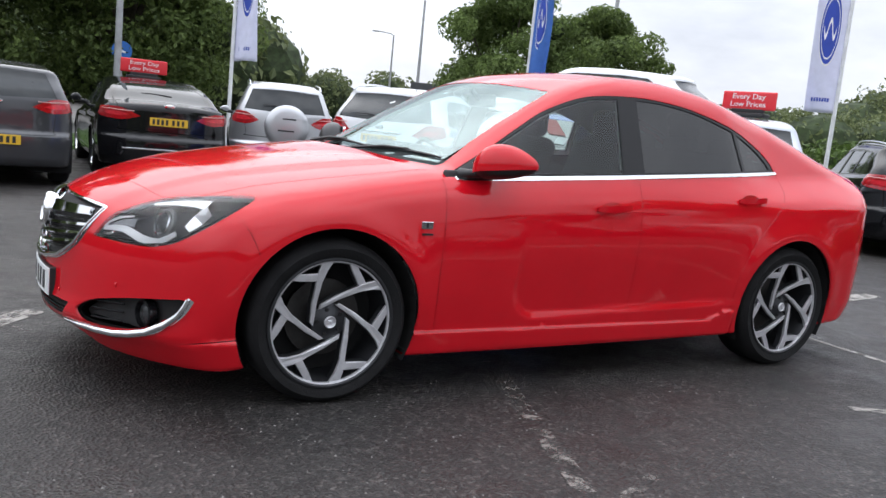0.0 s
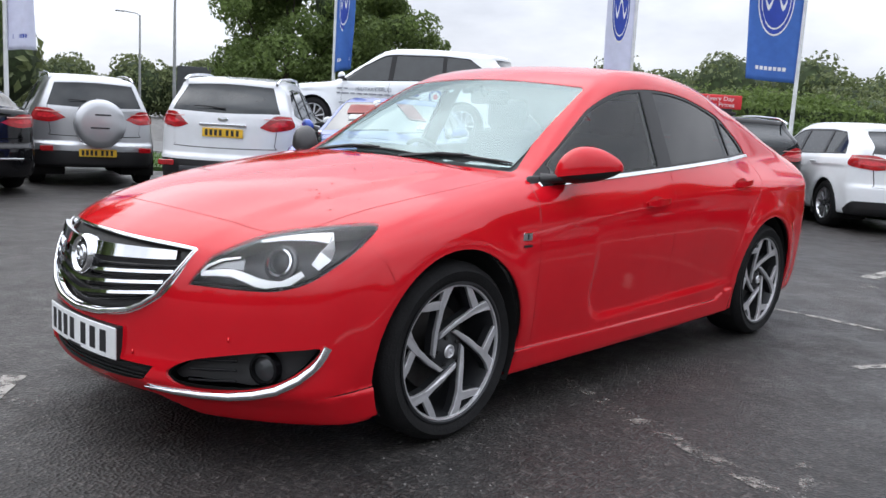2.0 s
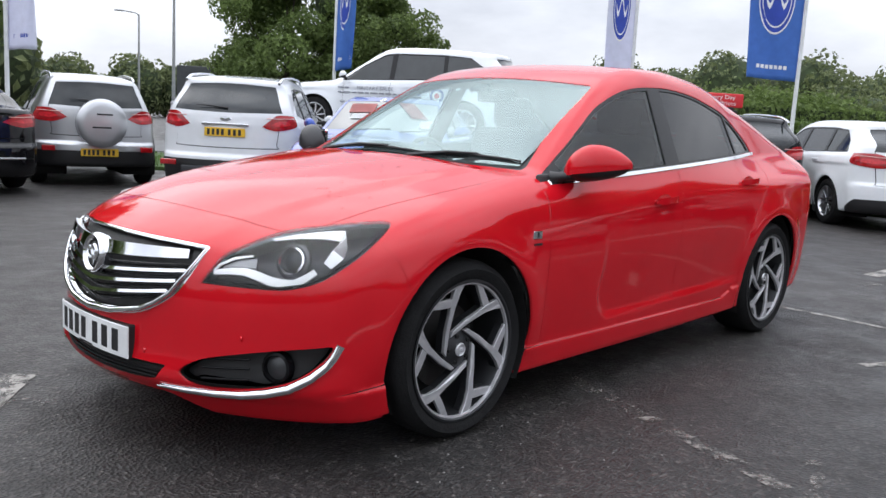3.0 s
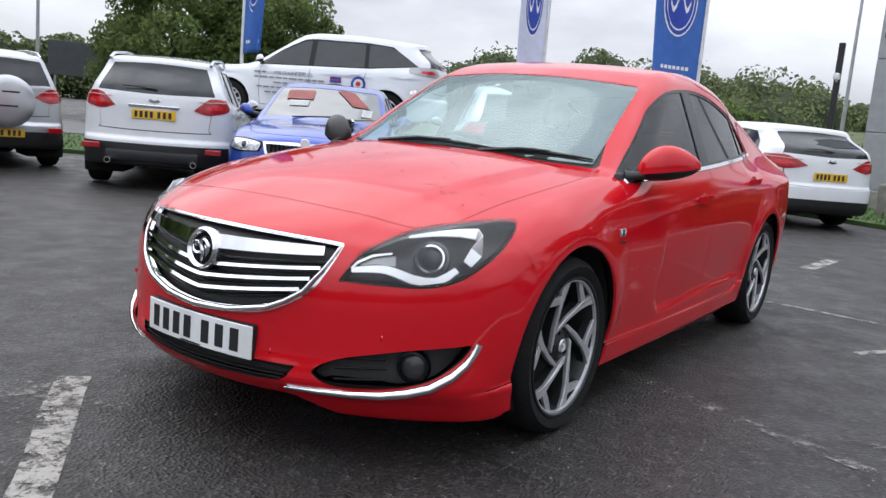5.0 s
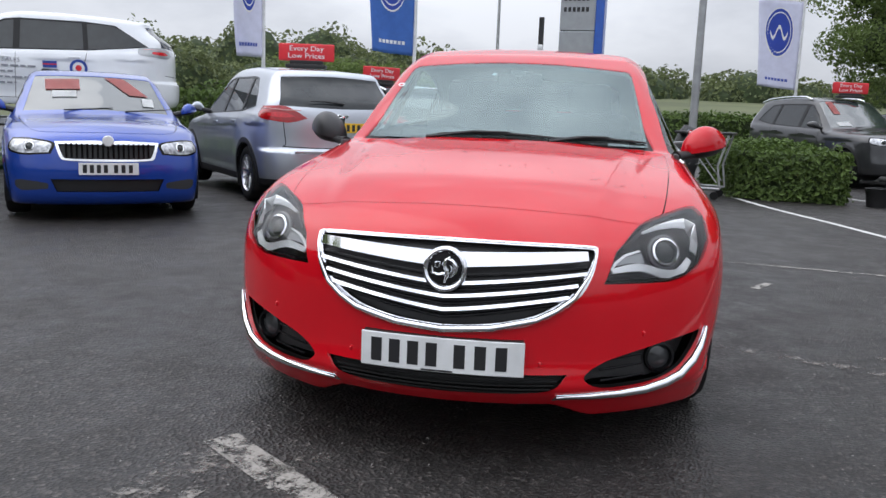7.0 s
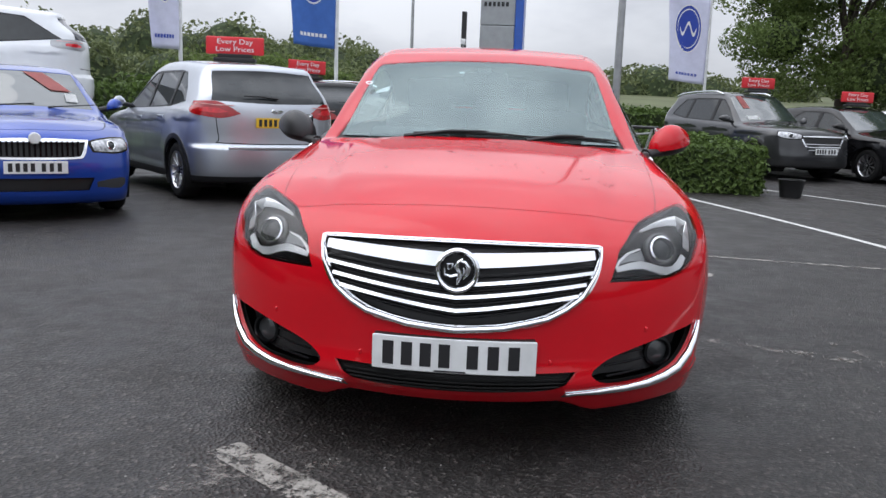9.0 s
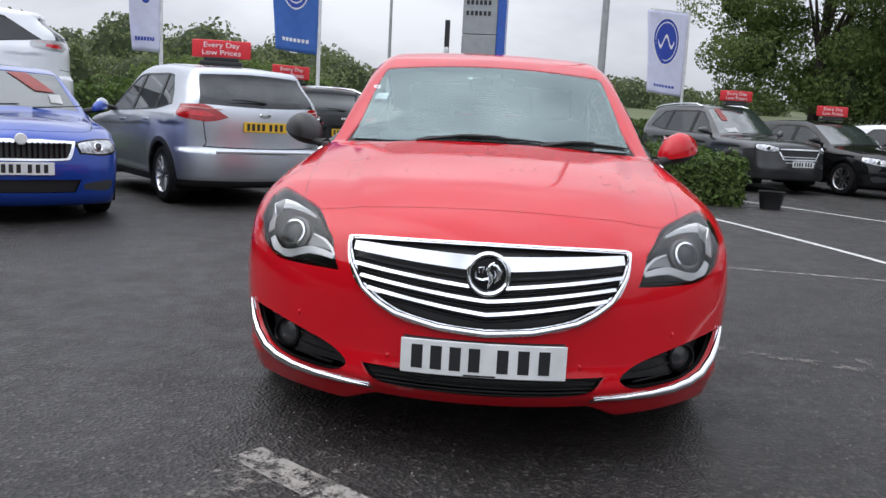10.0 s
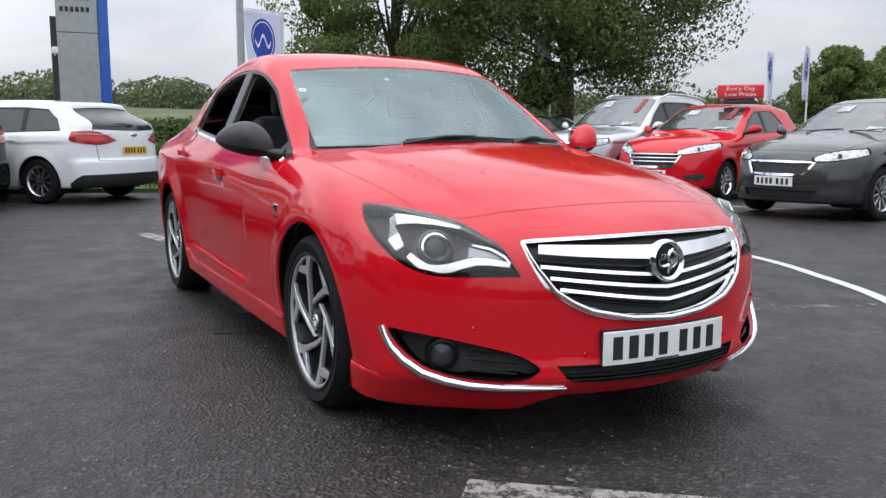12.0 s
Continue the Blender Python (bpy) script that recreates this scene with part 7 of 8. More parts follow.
black_hatch = build_car("hatchback_car", c, JET, stand(11.7, -8.35, 203, 0, "front", c), "black hatchback with a sales sign on its roof", side_windows(c, 0.15, 1.1, None, 0.35, 0.14), "front",
                        front_plate=(0.48, -0.015), head_lamp=lamp_front(c, 0.5, 0.5, (0.60, 0.70), (0.70, 0.80)), fog=lamp_front(c, 0.62, 0.2, (0.33, 0.40), (0.35, 0.42)), extra=ford_nose, **nose_args(c, 0.42, 0.60, 0.46))
c = car_spec(4.36, 1.50, 1.82, 2.65, 0.88, (0.78, 1.0), -1.05, -0.2, "hatch", (0.92, 1.05), 0.325, roof_end=1.85, tail_z=1.0, drop=0.12)
white_hatch = build_car("hatchback_car", c, WHITE, stand(12.6, -10.8, 203, 0, "front", c), "white hatchback with a sales sign on its roof", side_windows(c, 0.15, 1.1, None, 0.35, 0.14), "front",
                        front_plate=(0.48, -0.015), head_lamp=lamp_front(c, 0.5, 0.5, (0.60, 0.70), (0.70, 0.80)), extra=ford_nose, **nose_args(c, 0.42, 0.60, 0.46))
build_car("hatchback_car", c, JET, stand(13.6, -13.3, 203, 0, "front", c), "black hatchback at the far end of the row", side_windows(c, 0.15, 1.1, None, 0.35, 0.14), "front",
          front_plate=(0.48, -0.015), head_lamp=lamp_front(c, 0.5, 0.5, (0.60, 0.70), (0.70, 0.80)), extra=ford_nose, **nose_args(c, 0.42, 0.60, 0.46))
c = car_spec(3.97, 1.52, 1.74, 2.49, 0.80, (0.79, 1.06), -0.98, -0.10, "hatch", (0.94, 1.09), 0.31, roof_end=1.60, tail_z=1.0, drop=0.12, bow=(0.42, 0.4))
red_hatch = build_car("hatchback_car", c, RED, stand(5.35, -6.85, 108, 0, "front", c), "small red hatchback with a barred chrome grille", side_windows(c, 0.2, 1.05, None, 0.35, 0.14), "front",
                      front_plate=(0.42, -0.01), head_lamp=lamp_front(c, 0.42, 0.66, (0.69, 0.75), (0.83, 0.90)), fog=lamp_front(c, 0.58, 0.22, (0.34, 0.40), (0.36, 0.42)), extra=ford_nose, **nose_args(c, 0.52, 0.71, 0.44), rim_mat=CHROME, placard=((0.50, 0.96, -0.42, -0.50, PLACARD_PALE, "faded red sales sticker"), (0.05, 0.17, -0.40, -0.58, PLATE_W, "white price card"), (0.66, 0.86, 0.10, 0.30, PLATE_W, "white price card")))
c = car_spec(4.36, 1.52, 1.82, 2.65, 0.88, (0.78, 1.05), -1.10, -0.12, "hatch", (0.94, 1.08), 0.325, roof_end=1.85, tail_z=1.0, drop=0.12, bow=(0.42, 0.38))
build_car("hatchback_car", c, GREY, stand(2.72, -6.45, 96, 0, "front", c), "dark grey hatchback with a dark mesh grille and chrome edge", side_windows(c, 0.15, 1.1, None, 0.35, 0.14), "front",
          front_plate=(0.46, -0.015), head_lamp=lamp_front(c, 0.50, 0.60, (0.69, 0.75), (0.79, 0.87)), fog=lamp_front(c, 0.6, 0.25, (0.32, 0.38), (0.34, 0.40)), intake=[(-0.5, 0.36)] * 2 + [(0.5, 0.36)] * 2 + [(0.45, 0.26)] * 2 + [(-0.45, 0.26)] * 2,
          placard=((0.50, 0.96, -0.42, -0.50, PLACARD_PALE, "faded red sales sticker"), (0.05, 0.17, -0.40, -0.58, PLATE_W, "white price card"), (0.66, 0.86, 0.10, 0.30, PLATE_W, "white price card")), **nose_args(c, 0.54, 0.70, 0.46))


# red signs on roofs
def roof_sign(x, y, z, heading, w=0.72):
    """A red board with white words on a black magnetic foot; heading is the way it faces."""
    t = thing("roof_sign", pose(x, y, z, 0, 0, heading + 90), "red sales sign board with white words, on a car roof", "sign", "roof signs")
    b = box(-w / 2, -0.02, -0.11, w / 2, 0.02, 0.11, 0.018, 3)
    part("board", moved(b, Matrix.Translation((0, 0, 0.20))), PLACARD_RED, t, smooth=40)
    part("foot", moved(box(-w * 0.36, -0.09, 0, w * 0.36, 0.09, 0.05, 0.015, 2), Matrix.Identity(4)), BLACK, t, smooth=40)
    part("stem", box(-w * 0.30, -0.03, 0.045, w * 0.30, 0.03, 0.1, 0.01), BLACK, t)
    for side in (0, 1):
        flip = Matrix.Rotation(math.pi * side, 4, "Z")
        for text, dz in (("Every Day", 0.247), ("Low Prices", 0.155)):
            lettering(text, 0.090, PLATE_W, t, flip @ Matrix.Translation((0, -0.023, dz)) @ Matrix.Rotation(radians(90), 4, "X"), squeeze=1.2)
    return t


roof_sign(5.75, 3.35, 1.60, 190)
roof_sign(9.2, 3.25, 1.51, 226)
roof_sign(-0.1, 10.5, 1.37, 268)
roof_sign(13.5, -5.35, 1.69, 190)
roof_sign(13.75, -7.5, 1.48, 190)
roof_sign(14.6, -9.95, 1.49, 190)
roof_sign(5.55, -8.9, 1.50, 130)
# ---- planting, flags, posts and distance ----
def leaf_material(name, dark, light, through=0.25):
    m, n, p = material(name)
    g = n.nodes.new("ShaderNodeNewGeometry")
    t = noise_node(n, 0.7, 3.0)
    mix = n.nodes.new("ShaderNodeMath")
    mix.operation = "MULTIPLY_ADD"
    mix.inputs[1].default_value = 0.55
    n.links.new(g.outputs["Random Per Island"], mix.inputs[0])
    half = n.nodes.new("ShaderNodeMath")
    half.operation = "MULTIPLY"
    half.inputs[1].default_value = 0.5
    n.links.new(t.outputs["Fac"], half.inputs[0])
    n.links.new(half.outputs["Value"], mix.inputs[2])
    r = ramp_node(n, mix.outputs["Value"], [(0.15, dark), (0.75, light)])
    n.links.new(r.outputs["Color"], p.inputs["Base Color"])
    p.inputs["Roughness"].default_value = 0.55
    p.inputs["Specular IOR Level"].default_value = 0.3
    tr, mx = n.nodes.new("ShaderNodeBsdfTranslucent"), n.nodes.new("ShaderNodeMixShader")
    n.links.new(r.outputs["Color"], tr.inputs["Color"])
    mx.inputs["Fac"].default_value = through
    n.links.new(p.outputs["BSDF"], mx.inputs[1])
    n.links.new(tr.outputs["BSDF"], mx.inputs[2])
    n.links.new(mx.outputs["Shader"], n.nodes["Material Output"].inputs["Surface"])
    return m


LEAF_DARK = leaf_material("dark_foliage", (0.050, 0.078, 0.024), (0.165, 0.225, 0.066), 0.45)
LEAF = leaf_material("foliage", (0.060, 0.092, 0.026), (0.165, 0.23, 0.068), 0.45)
# Paler and greyer than near leaves: distance haze mixed into the colour.
LEAF_FAR = leaf_material("hazed_foliage", (0.082, 0.106, 0.046), (0.165, 0.195, 0.082), 0.25)
HEDGE = leaf_material("hedge_foliage", (0.030, 0.055, 0.012), (0.110, 0.170, 0.04))
GRASS = leaf_material("grass_blades", (0.035, 0.075, 0.012), (0.095, 0.17, 0.03))
TURF = simple("turf", (0.045, 0.085, 0.018), 0.9, vary=0.4, scale=3.0, bump=0.6, bscale=60)
FIELD = simple("rough_pasture", (0.078, 0.090, 0.036), 0.9, vary=0.35, scale=0.15)
# Dark colour of solid fillers, standing for the shade deep inside foliage.
CORE = simple("inner_shade_filler", (0.03, 0.046, 0.016), 0.95, vary=0.5, scale=2.0)
BARK = simple("bark", (0.06, 0.048, 0.038), 0.9, vary=0.4, scale=8, bump=0.8, bscale=20)
STEEL = simple("galvanised_steel", (0.36, 0.37, 0.38), 0.45, 0.7, vary=0.15)
POLE_WHITE = simple("white_pole", (0.66, 0.67, 0.68), 0.35)


def leaves(points, normals, size, rng):
    """Folded leaf shapes, one at each point: arrays of corners and faces."""
    n = len(points)
    d = rng.normal(size=(n, 3))
    d -= normals * (d * normals).sum(1)[:, None] * 0.6
    d /= np.linalg.norm(d, axis=1)[:, None] + 1e-9
    u = np.cross(normals + rng.normal(size=(n, 3)) * 0.7, d)
    u /= np.linalg.norm(u, axis=1)[:, None] + 1e-9
    s = size * rng.uniform(0.6, 1.35, (n, 1))
    fold = np.cross(d, u) * s * 0.18
    a, b = points - d * s * 0.6, points + d * s * 0.6
    l, r = points + u * s * 0.36 + fold, points - u * s * 0.36 + fold
    co = np.stack([a, l, b, r], 1).reshape(-1, 3)
    k = np.arange(n)[:, None] * 4
    return co, np.concatenate([k + [0, 1, 2], k + [0, 2, 3]])


def leaf_mesh(name, co, fs):
    me = bpy.data.meshes.new(name)
    me.from_pydata(co.tolist(), [], fs.tolist())
    return me


def blob_points(centre, radii, n, rng, shell=0.55):
    d = rng.normal(size=(n, 3))
    d /= np.linalg.norm(d, axis=1)[:, None]
    r = shell + (1 - shell) * rng.uniform(0, 1, (n, 1)) ** 0.5
    return np.array(centre) + d * r * np.array(radii), d


def tree(x, y, height, spread, base, clumps, per, leaf, mat, seed, label, trunk=0.22, low=0.0):
    """A tree of tapered trunk, limbs and a crown of leaf clumps with gaps between."""
    rng = np.random.RandomState(seed)
    z0 = slope(x, y)
    t = thing("tree", pose(x, y, z0), label, "tree")
    b = tube([(0, 0, -0.1), (0.03, 0.02, base * 0.5), (-0.04, 0.05, base), (0.05, 0.0, height * 0.62), (0.0, 0.05, height * 0.85)], [trunk * 1.35, trunk, trunk * 0.85, trunk * 0.45, trunk * 0.12], 10)
    part("trunk", b, BARK, t, smooth=60)
    cs, all_co, all_f, k = [], [], [], 0
    for i in range(clumps):
        a, q = rng.uniform(0, 2 * math.pi), rng.uniform(0.15, 1.0) ** 0.6
        h = rng.uniform(0, 1)
        w = math.sin(math.pi * min(0.98, 0.12 + 0.86 * h)) ** 0.6
        c = np.array([math.cos(a) * spread * q * w, math.sin(a) * spread * q * w, base + low + (height - base - low) * h])
        r = spread * rng.uniform(0.22, 0.38)
        cs.append(c)
        p, d = blob_points(c, (r, r, r * 0.72), per, rng, 0.45)
        co, f = leaves(p, d, leaf, rng)
        all_co.append(co), all_f.append(f + k)
        k += len(co)
    for i, c in enumerate(cs[:14]):
        s = (0.02, 0.0, base + (c[2] - base) * 0.3)
        m = (c[0] * 0.45, c[1] * 0.45, base + (c[2] - base) * 0.62)
        part("limb", tube([s, m, tuple(c)], [trunk * 0.42, trunk * 0.25, trunk * 0.07], 6), BARK, t, smooth=60)
    # Added solid lumps block see-through; their dark colour is the crown's inner shade.
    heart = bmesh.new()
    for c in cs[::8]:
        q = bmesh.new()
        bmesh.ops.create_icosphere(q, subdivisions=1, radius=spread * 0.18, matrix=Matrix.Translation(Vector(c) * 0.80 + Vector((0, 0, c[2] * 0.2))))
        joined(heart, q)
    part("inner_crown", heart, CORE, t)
    part("crown", leaf_mesh("crown", np.concatenate(all_co), np.concatenate(all_f)), mat, t)
    return t


tree(-3.5, 26.0, 11.5, 4.6, 1.6, 80, 640, 0.17, LEAF_DARK, 1, "large dark green broadleaf tree behind the yard", 0.3)
tree(2.2, 27.5, 11.0, 4.4, 1.6, 80, 640, 0.17, LEAF_DARK, 2, "large dark green broadleaf tree behind the yard", 0.3)
tree(-9.5, 27.0, 12.0, 5.0, 1.6, 56, 480, 0.32, LEAF_DARK, 3, "large dark green broadleaf tree behind the yard", 0.3)
# Two unseen trees, added to darken the sky mirrored in the bonnet.
tree(-16.5, 27.5, 12.0, 5.0, 1.6, 50, 400, 0.36, LEAF_DARK, 11, "large dark green broadleaf tree behind the yard", 0.3)
tree(-24.0, 27.0, 11.5, 5.0, 1.6, 44, 360, 0.40, LEAF_DARK, 12, "large dark green broadleaf tree behind the yard", 0.3)
tree(3.9, 30.5, 8.6, 3.0, 1.5, 36, 420, 0.26, LEAF_DARK, 4, "dark green tree with a ragged, open crown", 0.22)
tree(16.6, 25.1, 6.7, 3.2, 0.6, 80, 480, 0.15, LEAF, 5, "rounded dense green tree beside the road", 0.2)
tree(19.9, 23.4, 6.0, 2.6, 0.6, 70, 440, 0.15, LEAF_DARK, 6, "rounded dense green tree beside the road", 0.2)
tree(21.7, -10.2, 7.8, 3.5, 1.9, 66, 950, 0.10, LEAF, 7, "leafy green tree with drooping sprays", 0.2)
tree(19.6, -15.8, 10.2, 5.2, 2.7, 96, 900, 0.115, LEAF_DARK, 8, "tall dark tree with a wide crown", 0.32)
tree(26.0, -38.5, 5.2, 2.4, 0.2, 60, 380, 0.17, LEAF, 9, "rounded green tree beyond the far row", 0.25)
tree(26.5, -44.5, 5.6, 3.0, 0.2, 60, 380, 0.2, LEAF_DARK, 10, "rounded green tree beyond the far row", 0.25)


def woods(seed, arcs, label):
    """Far woods: rows of crowns joined into one mass, with dark solid fillers for their inner shade."""
    rng = np.random.RandomState(seed)
    co_all, f_all, k = [], [], 0
    core = bmesh.new()
    for a0, a1, dist, h0, h1, step_deg, size in arcs:
        a = a0
        while a < a1:
            d = dist * rng.uniform(0.92, 1.1)
            h = rng.uniform(h0, h1)
            r = h * rng.uniform(0.42, 0.6)
            c = (d * math.cos(radians(a)), d * math.sin(radians(a)), h - r * 0.9)
            pts, nor = [], []
            for _ in range(7):
                e = rng.normal(size=3)
                e *= r * 0.55 / np.linalg.norm(e)
                w = r * rng.uniform(0.38, 0.56)
                p, q = blob_points((c[0] + e[0], c[1] + e[1], c[2] + e[2] * 0.8), (w, w, w * 0.85), 60 if size > 0.5 else 130, rng, 0.8)
                pts.append(p), nor.append(q)
            p, q = blob_points((c[0], c[1], c[2] * 0.45), (r * 1.1, r * 1.1, c[2] * 0.55), 160 if size > 0.5 else 320, rng, 0.75)
            pts.append(p), nor.append(q)
            p, q = blob_points((c[0], c[1], c[2] * 0.72), (r * 0.88, r * 0.88, max(r * 0.7, c[2] * 0.76)), 100 if size > 0.5 else 480, rng, 0.95)
            pts.append(p), nor.append(q)
            co, f = leaves(np.concatenate(pts), np.concatenate(nor), size, rng)
            co_all.append(co), f_all.append(f + k)
            k += len(co)
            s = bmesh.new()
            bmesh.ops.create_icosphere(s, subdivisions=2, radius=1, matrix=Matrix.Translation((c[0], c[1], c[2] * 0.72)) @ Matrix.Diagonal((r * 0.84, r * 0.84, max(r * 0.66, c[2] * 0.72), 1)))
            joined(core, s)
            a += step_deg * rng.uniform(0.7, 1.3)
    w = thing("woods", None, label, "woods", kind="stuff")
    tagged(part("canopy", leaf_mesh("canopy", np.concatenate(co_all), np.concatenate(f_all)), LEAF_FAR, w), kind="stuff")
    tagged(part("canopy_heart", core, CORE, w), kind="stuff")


woods(21, [(12, 34, 80, 7.6, 9.6, 1.6, 0.36), (6, 13, 80, 6.0, 7.2, 1.5, 0.36), (10, 40, 60, 4.4, 6.2, 1.8, 0.27), (33, 74, 88, 5.0, 6.6, 2.0, 0.38), (74, 120, 70, 7.0, 12.0, 2.6, 0.75)], "far line of mixed green woodland")
# The arcs from 120 to 300 degrees are unseen, added to close the mirrored horizon.
woods(22, [(-19, 7, 82, 5.2, 7.2, 1.5, 0.36), (-60, -17, 92, 4.5, 7.0, 2.0, 0.42), (120, 210, 75, 6.0, 9.5, 2.6, 1.2), (210, 300, 85, 5.0, 8.0, 2.6, 1.2)], "far line of mixed green woodland")


def leafy_box(name, corners, height, n, leaf, mat, seed, label, category="hedge", bulge=0.12):
    """A clipped hedge: a dark solid filler within for inner shade, and leaves all over its sides and top."""
    rng = np.random.RandomState(seed)
    c = np.array(corners, float)
    t = thing(name, None, label, category)
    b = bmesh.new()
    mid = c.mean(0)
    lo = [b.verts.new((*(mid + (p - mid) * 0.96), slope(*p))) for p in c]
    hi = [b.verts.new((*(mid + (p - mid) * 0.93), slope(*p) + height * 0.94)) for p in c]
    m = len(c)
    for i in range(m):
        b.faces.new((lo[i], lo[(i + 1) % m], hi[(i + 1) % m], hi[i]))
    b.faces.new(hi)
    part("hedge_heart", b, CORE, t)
    pts, nor = [], []
    edge = [np.linalg.norm(c[(i + 1) % m] - c[i]) for i in range(m)]
    area = sum(edge) * height
    for i in range(m):
        k = int(n * edge[i] * height / (area * 1.6))
        u, v = rng.uniform(0, 1, k), rng.uniform(0.02, 1, k)
        a, d = c[i], c[(i + 1) % m] - c[i]
        o = np.array([d[1], -d[0]]) / (edge[i] + 1e-9)
        q = a + d * u[:, None] + o * (rng.normal(0, bulge * 0.35, k) + bulge * 0.3 * np.sin(u * edge[i] * 3))[:, None]
        pts.append(np.column_stack([q, v * height]))
        nor.append(np.tile([o[0], o[1], 0.25], (k, 1)))
    k = n - sum(len(p) for p in pts)
    w = rng.dirichlet(np.ones(m), k)
    q = w @ c
    pts.append(np.column_stack([q, height + rng.normal(0, bulge * 0.4, k) + 0.05 * np.sin(q[:, 0] * 4) * np.cos(q[:, 1] * 3)]))
    nor.append(np.tile([0, 0, 1.0], (k, 1)))
    p = np.concatenate(pts)
    p[:, 2] += slope(*mid)
    co, f = leaves(p, np.concatenate(nor), leaf, rng)
    part("hedge_leaves", leaf_mesh("hedge_leaves", co, f), mat, t)
    return t


leafy_box("hedge", [(8.35, -2.5), (8.05, -4.0), (11.5, -3.8), (11.6, -2.4)], 0.74, 11000, 0.07, HEDGE, 31, "low clipped green hedge at the end of a bay")
leafy_box("bush", [(11.2, -0.75), (11.1, -1.75), (12.4, -1.9), (12.5, -0.8)], 0.75, 3000, 0.08, HEDGE, 32, "small bright green bush beside the sign tower", "bush")
leafy_box("hedge", [(24.0, 3.0), (23.0, -22.0), (25.0, -22.0), (26.0, 3.0)], 1.25, 26000, 0.13, HEDGE, 33, "long dark green boundary hedge", bulge=0.2)
leafy_box("hedge", [(14.5, 8.5), (23.5, 3.2), (24.5, 5.0), (15.5, 10.5)], 1.5, 16000, 0.13, HEDGE, 34, "overgrown green boundary hedge", bulge=0.3)
leafy_box("bush", [(20.0, 8.0), (25.5, 5.5), (27.0, 8.5), (21.5, 11.0)], 2.3, 16000, 0.14, LEAF, 35, "broad bright green bush", "bush", bulge=0.5)


# pasture and verges
def sheet(name, pts, mat, label, category, z=0.0, thick=0.06):
    b = bmesh.new()
    lo = [b.verts.new((x, y, slope(x, y) - 0.05)) for x, y in pts]
    hi = [b.verts.new((x, y, slope(x, y) + thick + z)) for x, y in pts]
    b.faces.new(hi)
    for i in range(len(pts)):
        b.faces.new((lo[i], lo[(i + 1) % len(pts)], hi[(i + 1) % len(pts)], hi[i]))
    bmesh.ops.recalc_face_normals(b, faces=b.faces[:])
    return tagged(part(name, b, mat), label, category, kind="structure")


verge = [(-30, 15.5), (-8, 14.6), (-3.5, 14.0), (0.5, 14.4), (3.5, 13.2), (5.6, 10.6), (6.6, 9.6), (8.8, 8.4), (10.6, 6.2), (11.6, 3.4), (10.9, 0.6), (10.3, -0.9), (10.9, -2.0), (13.0, -2.2), (15.5, -2.6), (18, -3.0), (23, -3.2), (23, 3.2), (14.5, 8.8), (10, 13.5), (4, 19.0), (-30, 20.0)]
sheet("grass_verge", verge, TURF, "strip of mown green grass behind the cars", "grass", thick=0.07)


def pasture():
    """A field that climbs gently from the hedge to the woods."""
    rng = np.random.RandomState(5)
    xs, ys = np.linspace(25.5, 125, 26), np.linspace(-80, 40, 31)
    co = [(x, y, 0.12 + 0.058 * (x - 25.5) * min(1, (x - 22) / 20) + rng.normal(0, 0.05)) for x in xs for y in ys]
    k = len(ys)
    fs = [(i * k + j, (i + 1) * k + j, (i + 1) * k + j + 1, i * k + j + 1) for i in range(len(xs) - 1) for j in range(k - 1)]
    me = bpy.data.meshes.new("pasture")
    me.from_pydata(co, [], fs)
    me.polygons.foreach_set("use_smooth", [True] * len(fs))
    tagged(part("pasture", me, FIELD), "rough green pasture climbing beyond the hedge", "field", kind="structure")


pasture()
ROAD = simple("far_road", (0.13, 0.13, 0.13), 0.8, vary=0.2, scale=1.0)
sheet("road", [(-60, 21.0), (4, 20.0), (12, 15.5), (19, 10.5), (26, 22), (10, 24.5), (-60, 25)], ROAD, "grey public road beyond the verge", "road", thick=0.02)


def blades():
    rng = np.random.RandomState(51)
    poly = np.array(verge)
    p = np.column_stack([rng.uniform(-6, 14, 26000), rng.uniform(-3, 17, 26000)])
    p = p[inside_of(poly, p)]
    h = rng.uniform(0.04, 0.11, (len(p), 1))
    z = np.array([slope(x, y) + 0.065 for x, y in p])
    base = np.column_stack([p, z])
    a = rng.uniform(0, 2 * math.pi, len(p))
    side = np.column_stack([np.cos(a), np.sin(a), np.zeros(len(p))]) * 0.014
    tip = base + np.column_stack([rng.normal(0, 0.03, len(p)), rng.normal(0, 0.03, len(p)), h[:, 0]])
    co = np.stack([base - side, base + side, tip], 1).reshape(-1, 3)
    f = np.arange(len(p) * 3).reshape(-1, 3)
    tagged(part("grass", leaf_mesh("grass", co, f), GRASS), "short green grass of the verge", "grass", kind="stuff")


blades()
# ---- flags ----
FLAG_WHITE = simple("white_flag_cloth", (0.62, 0.63, 0.78), 0.8, vary=0.06)
FLAG_BLUE = simple("blue_flag_cloth", (0.045, 0.13, 0.42), 0.8, vary=0.1)
OVAL_BLUE = simple("oval_blue", (0.02, 0.055, 0.36), 0.6, vary=0.1)


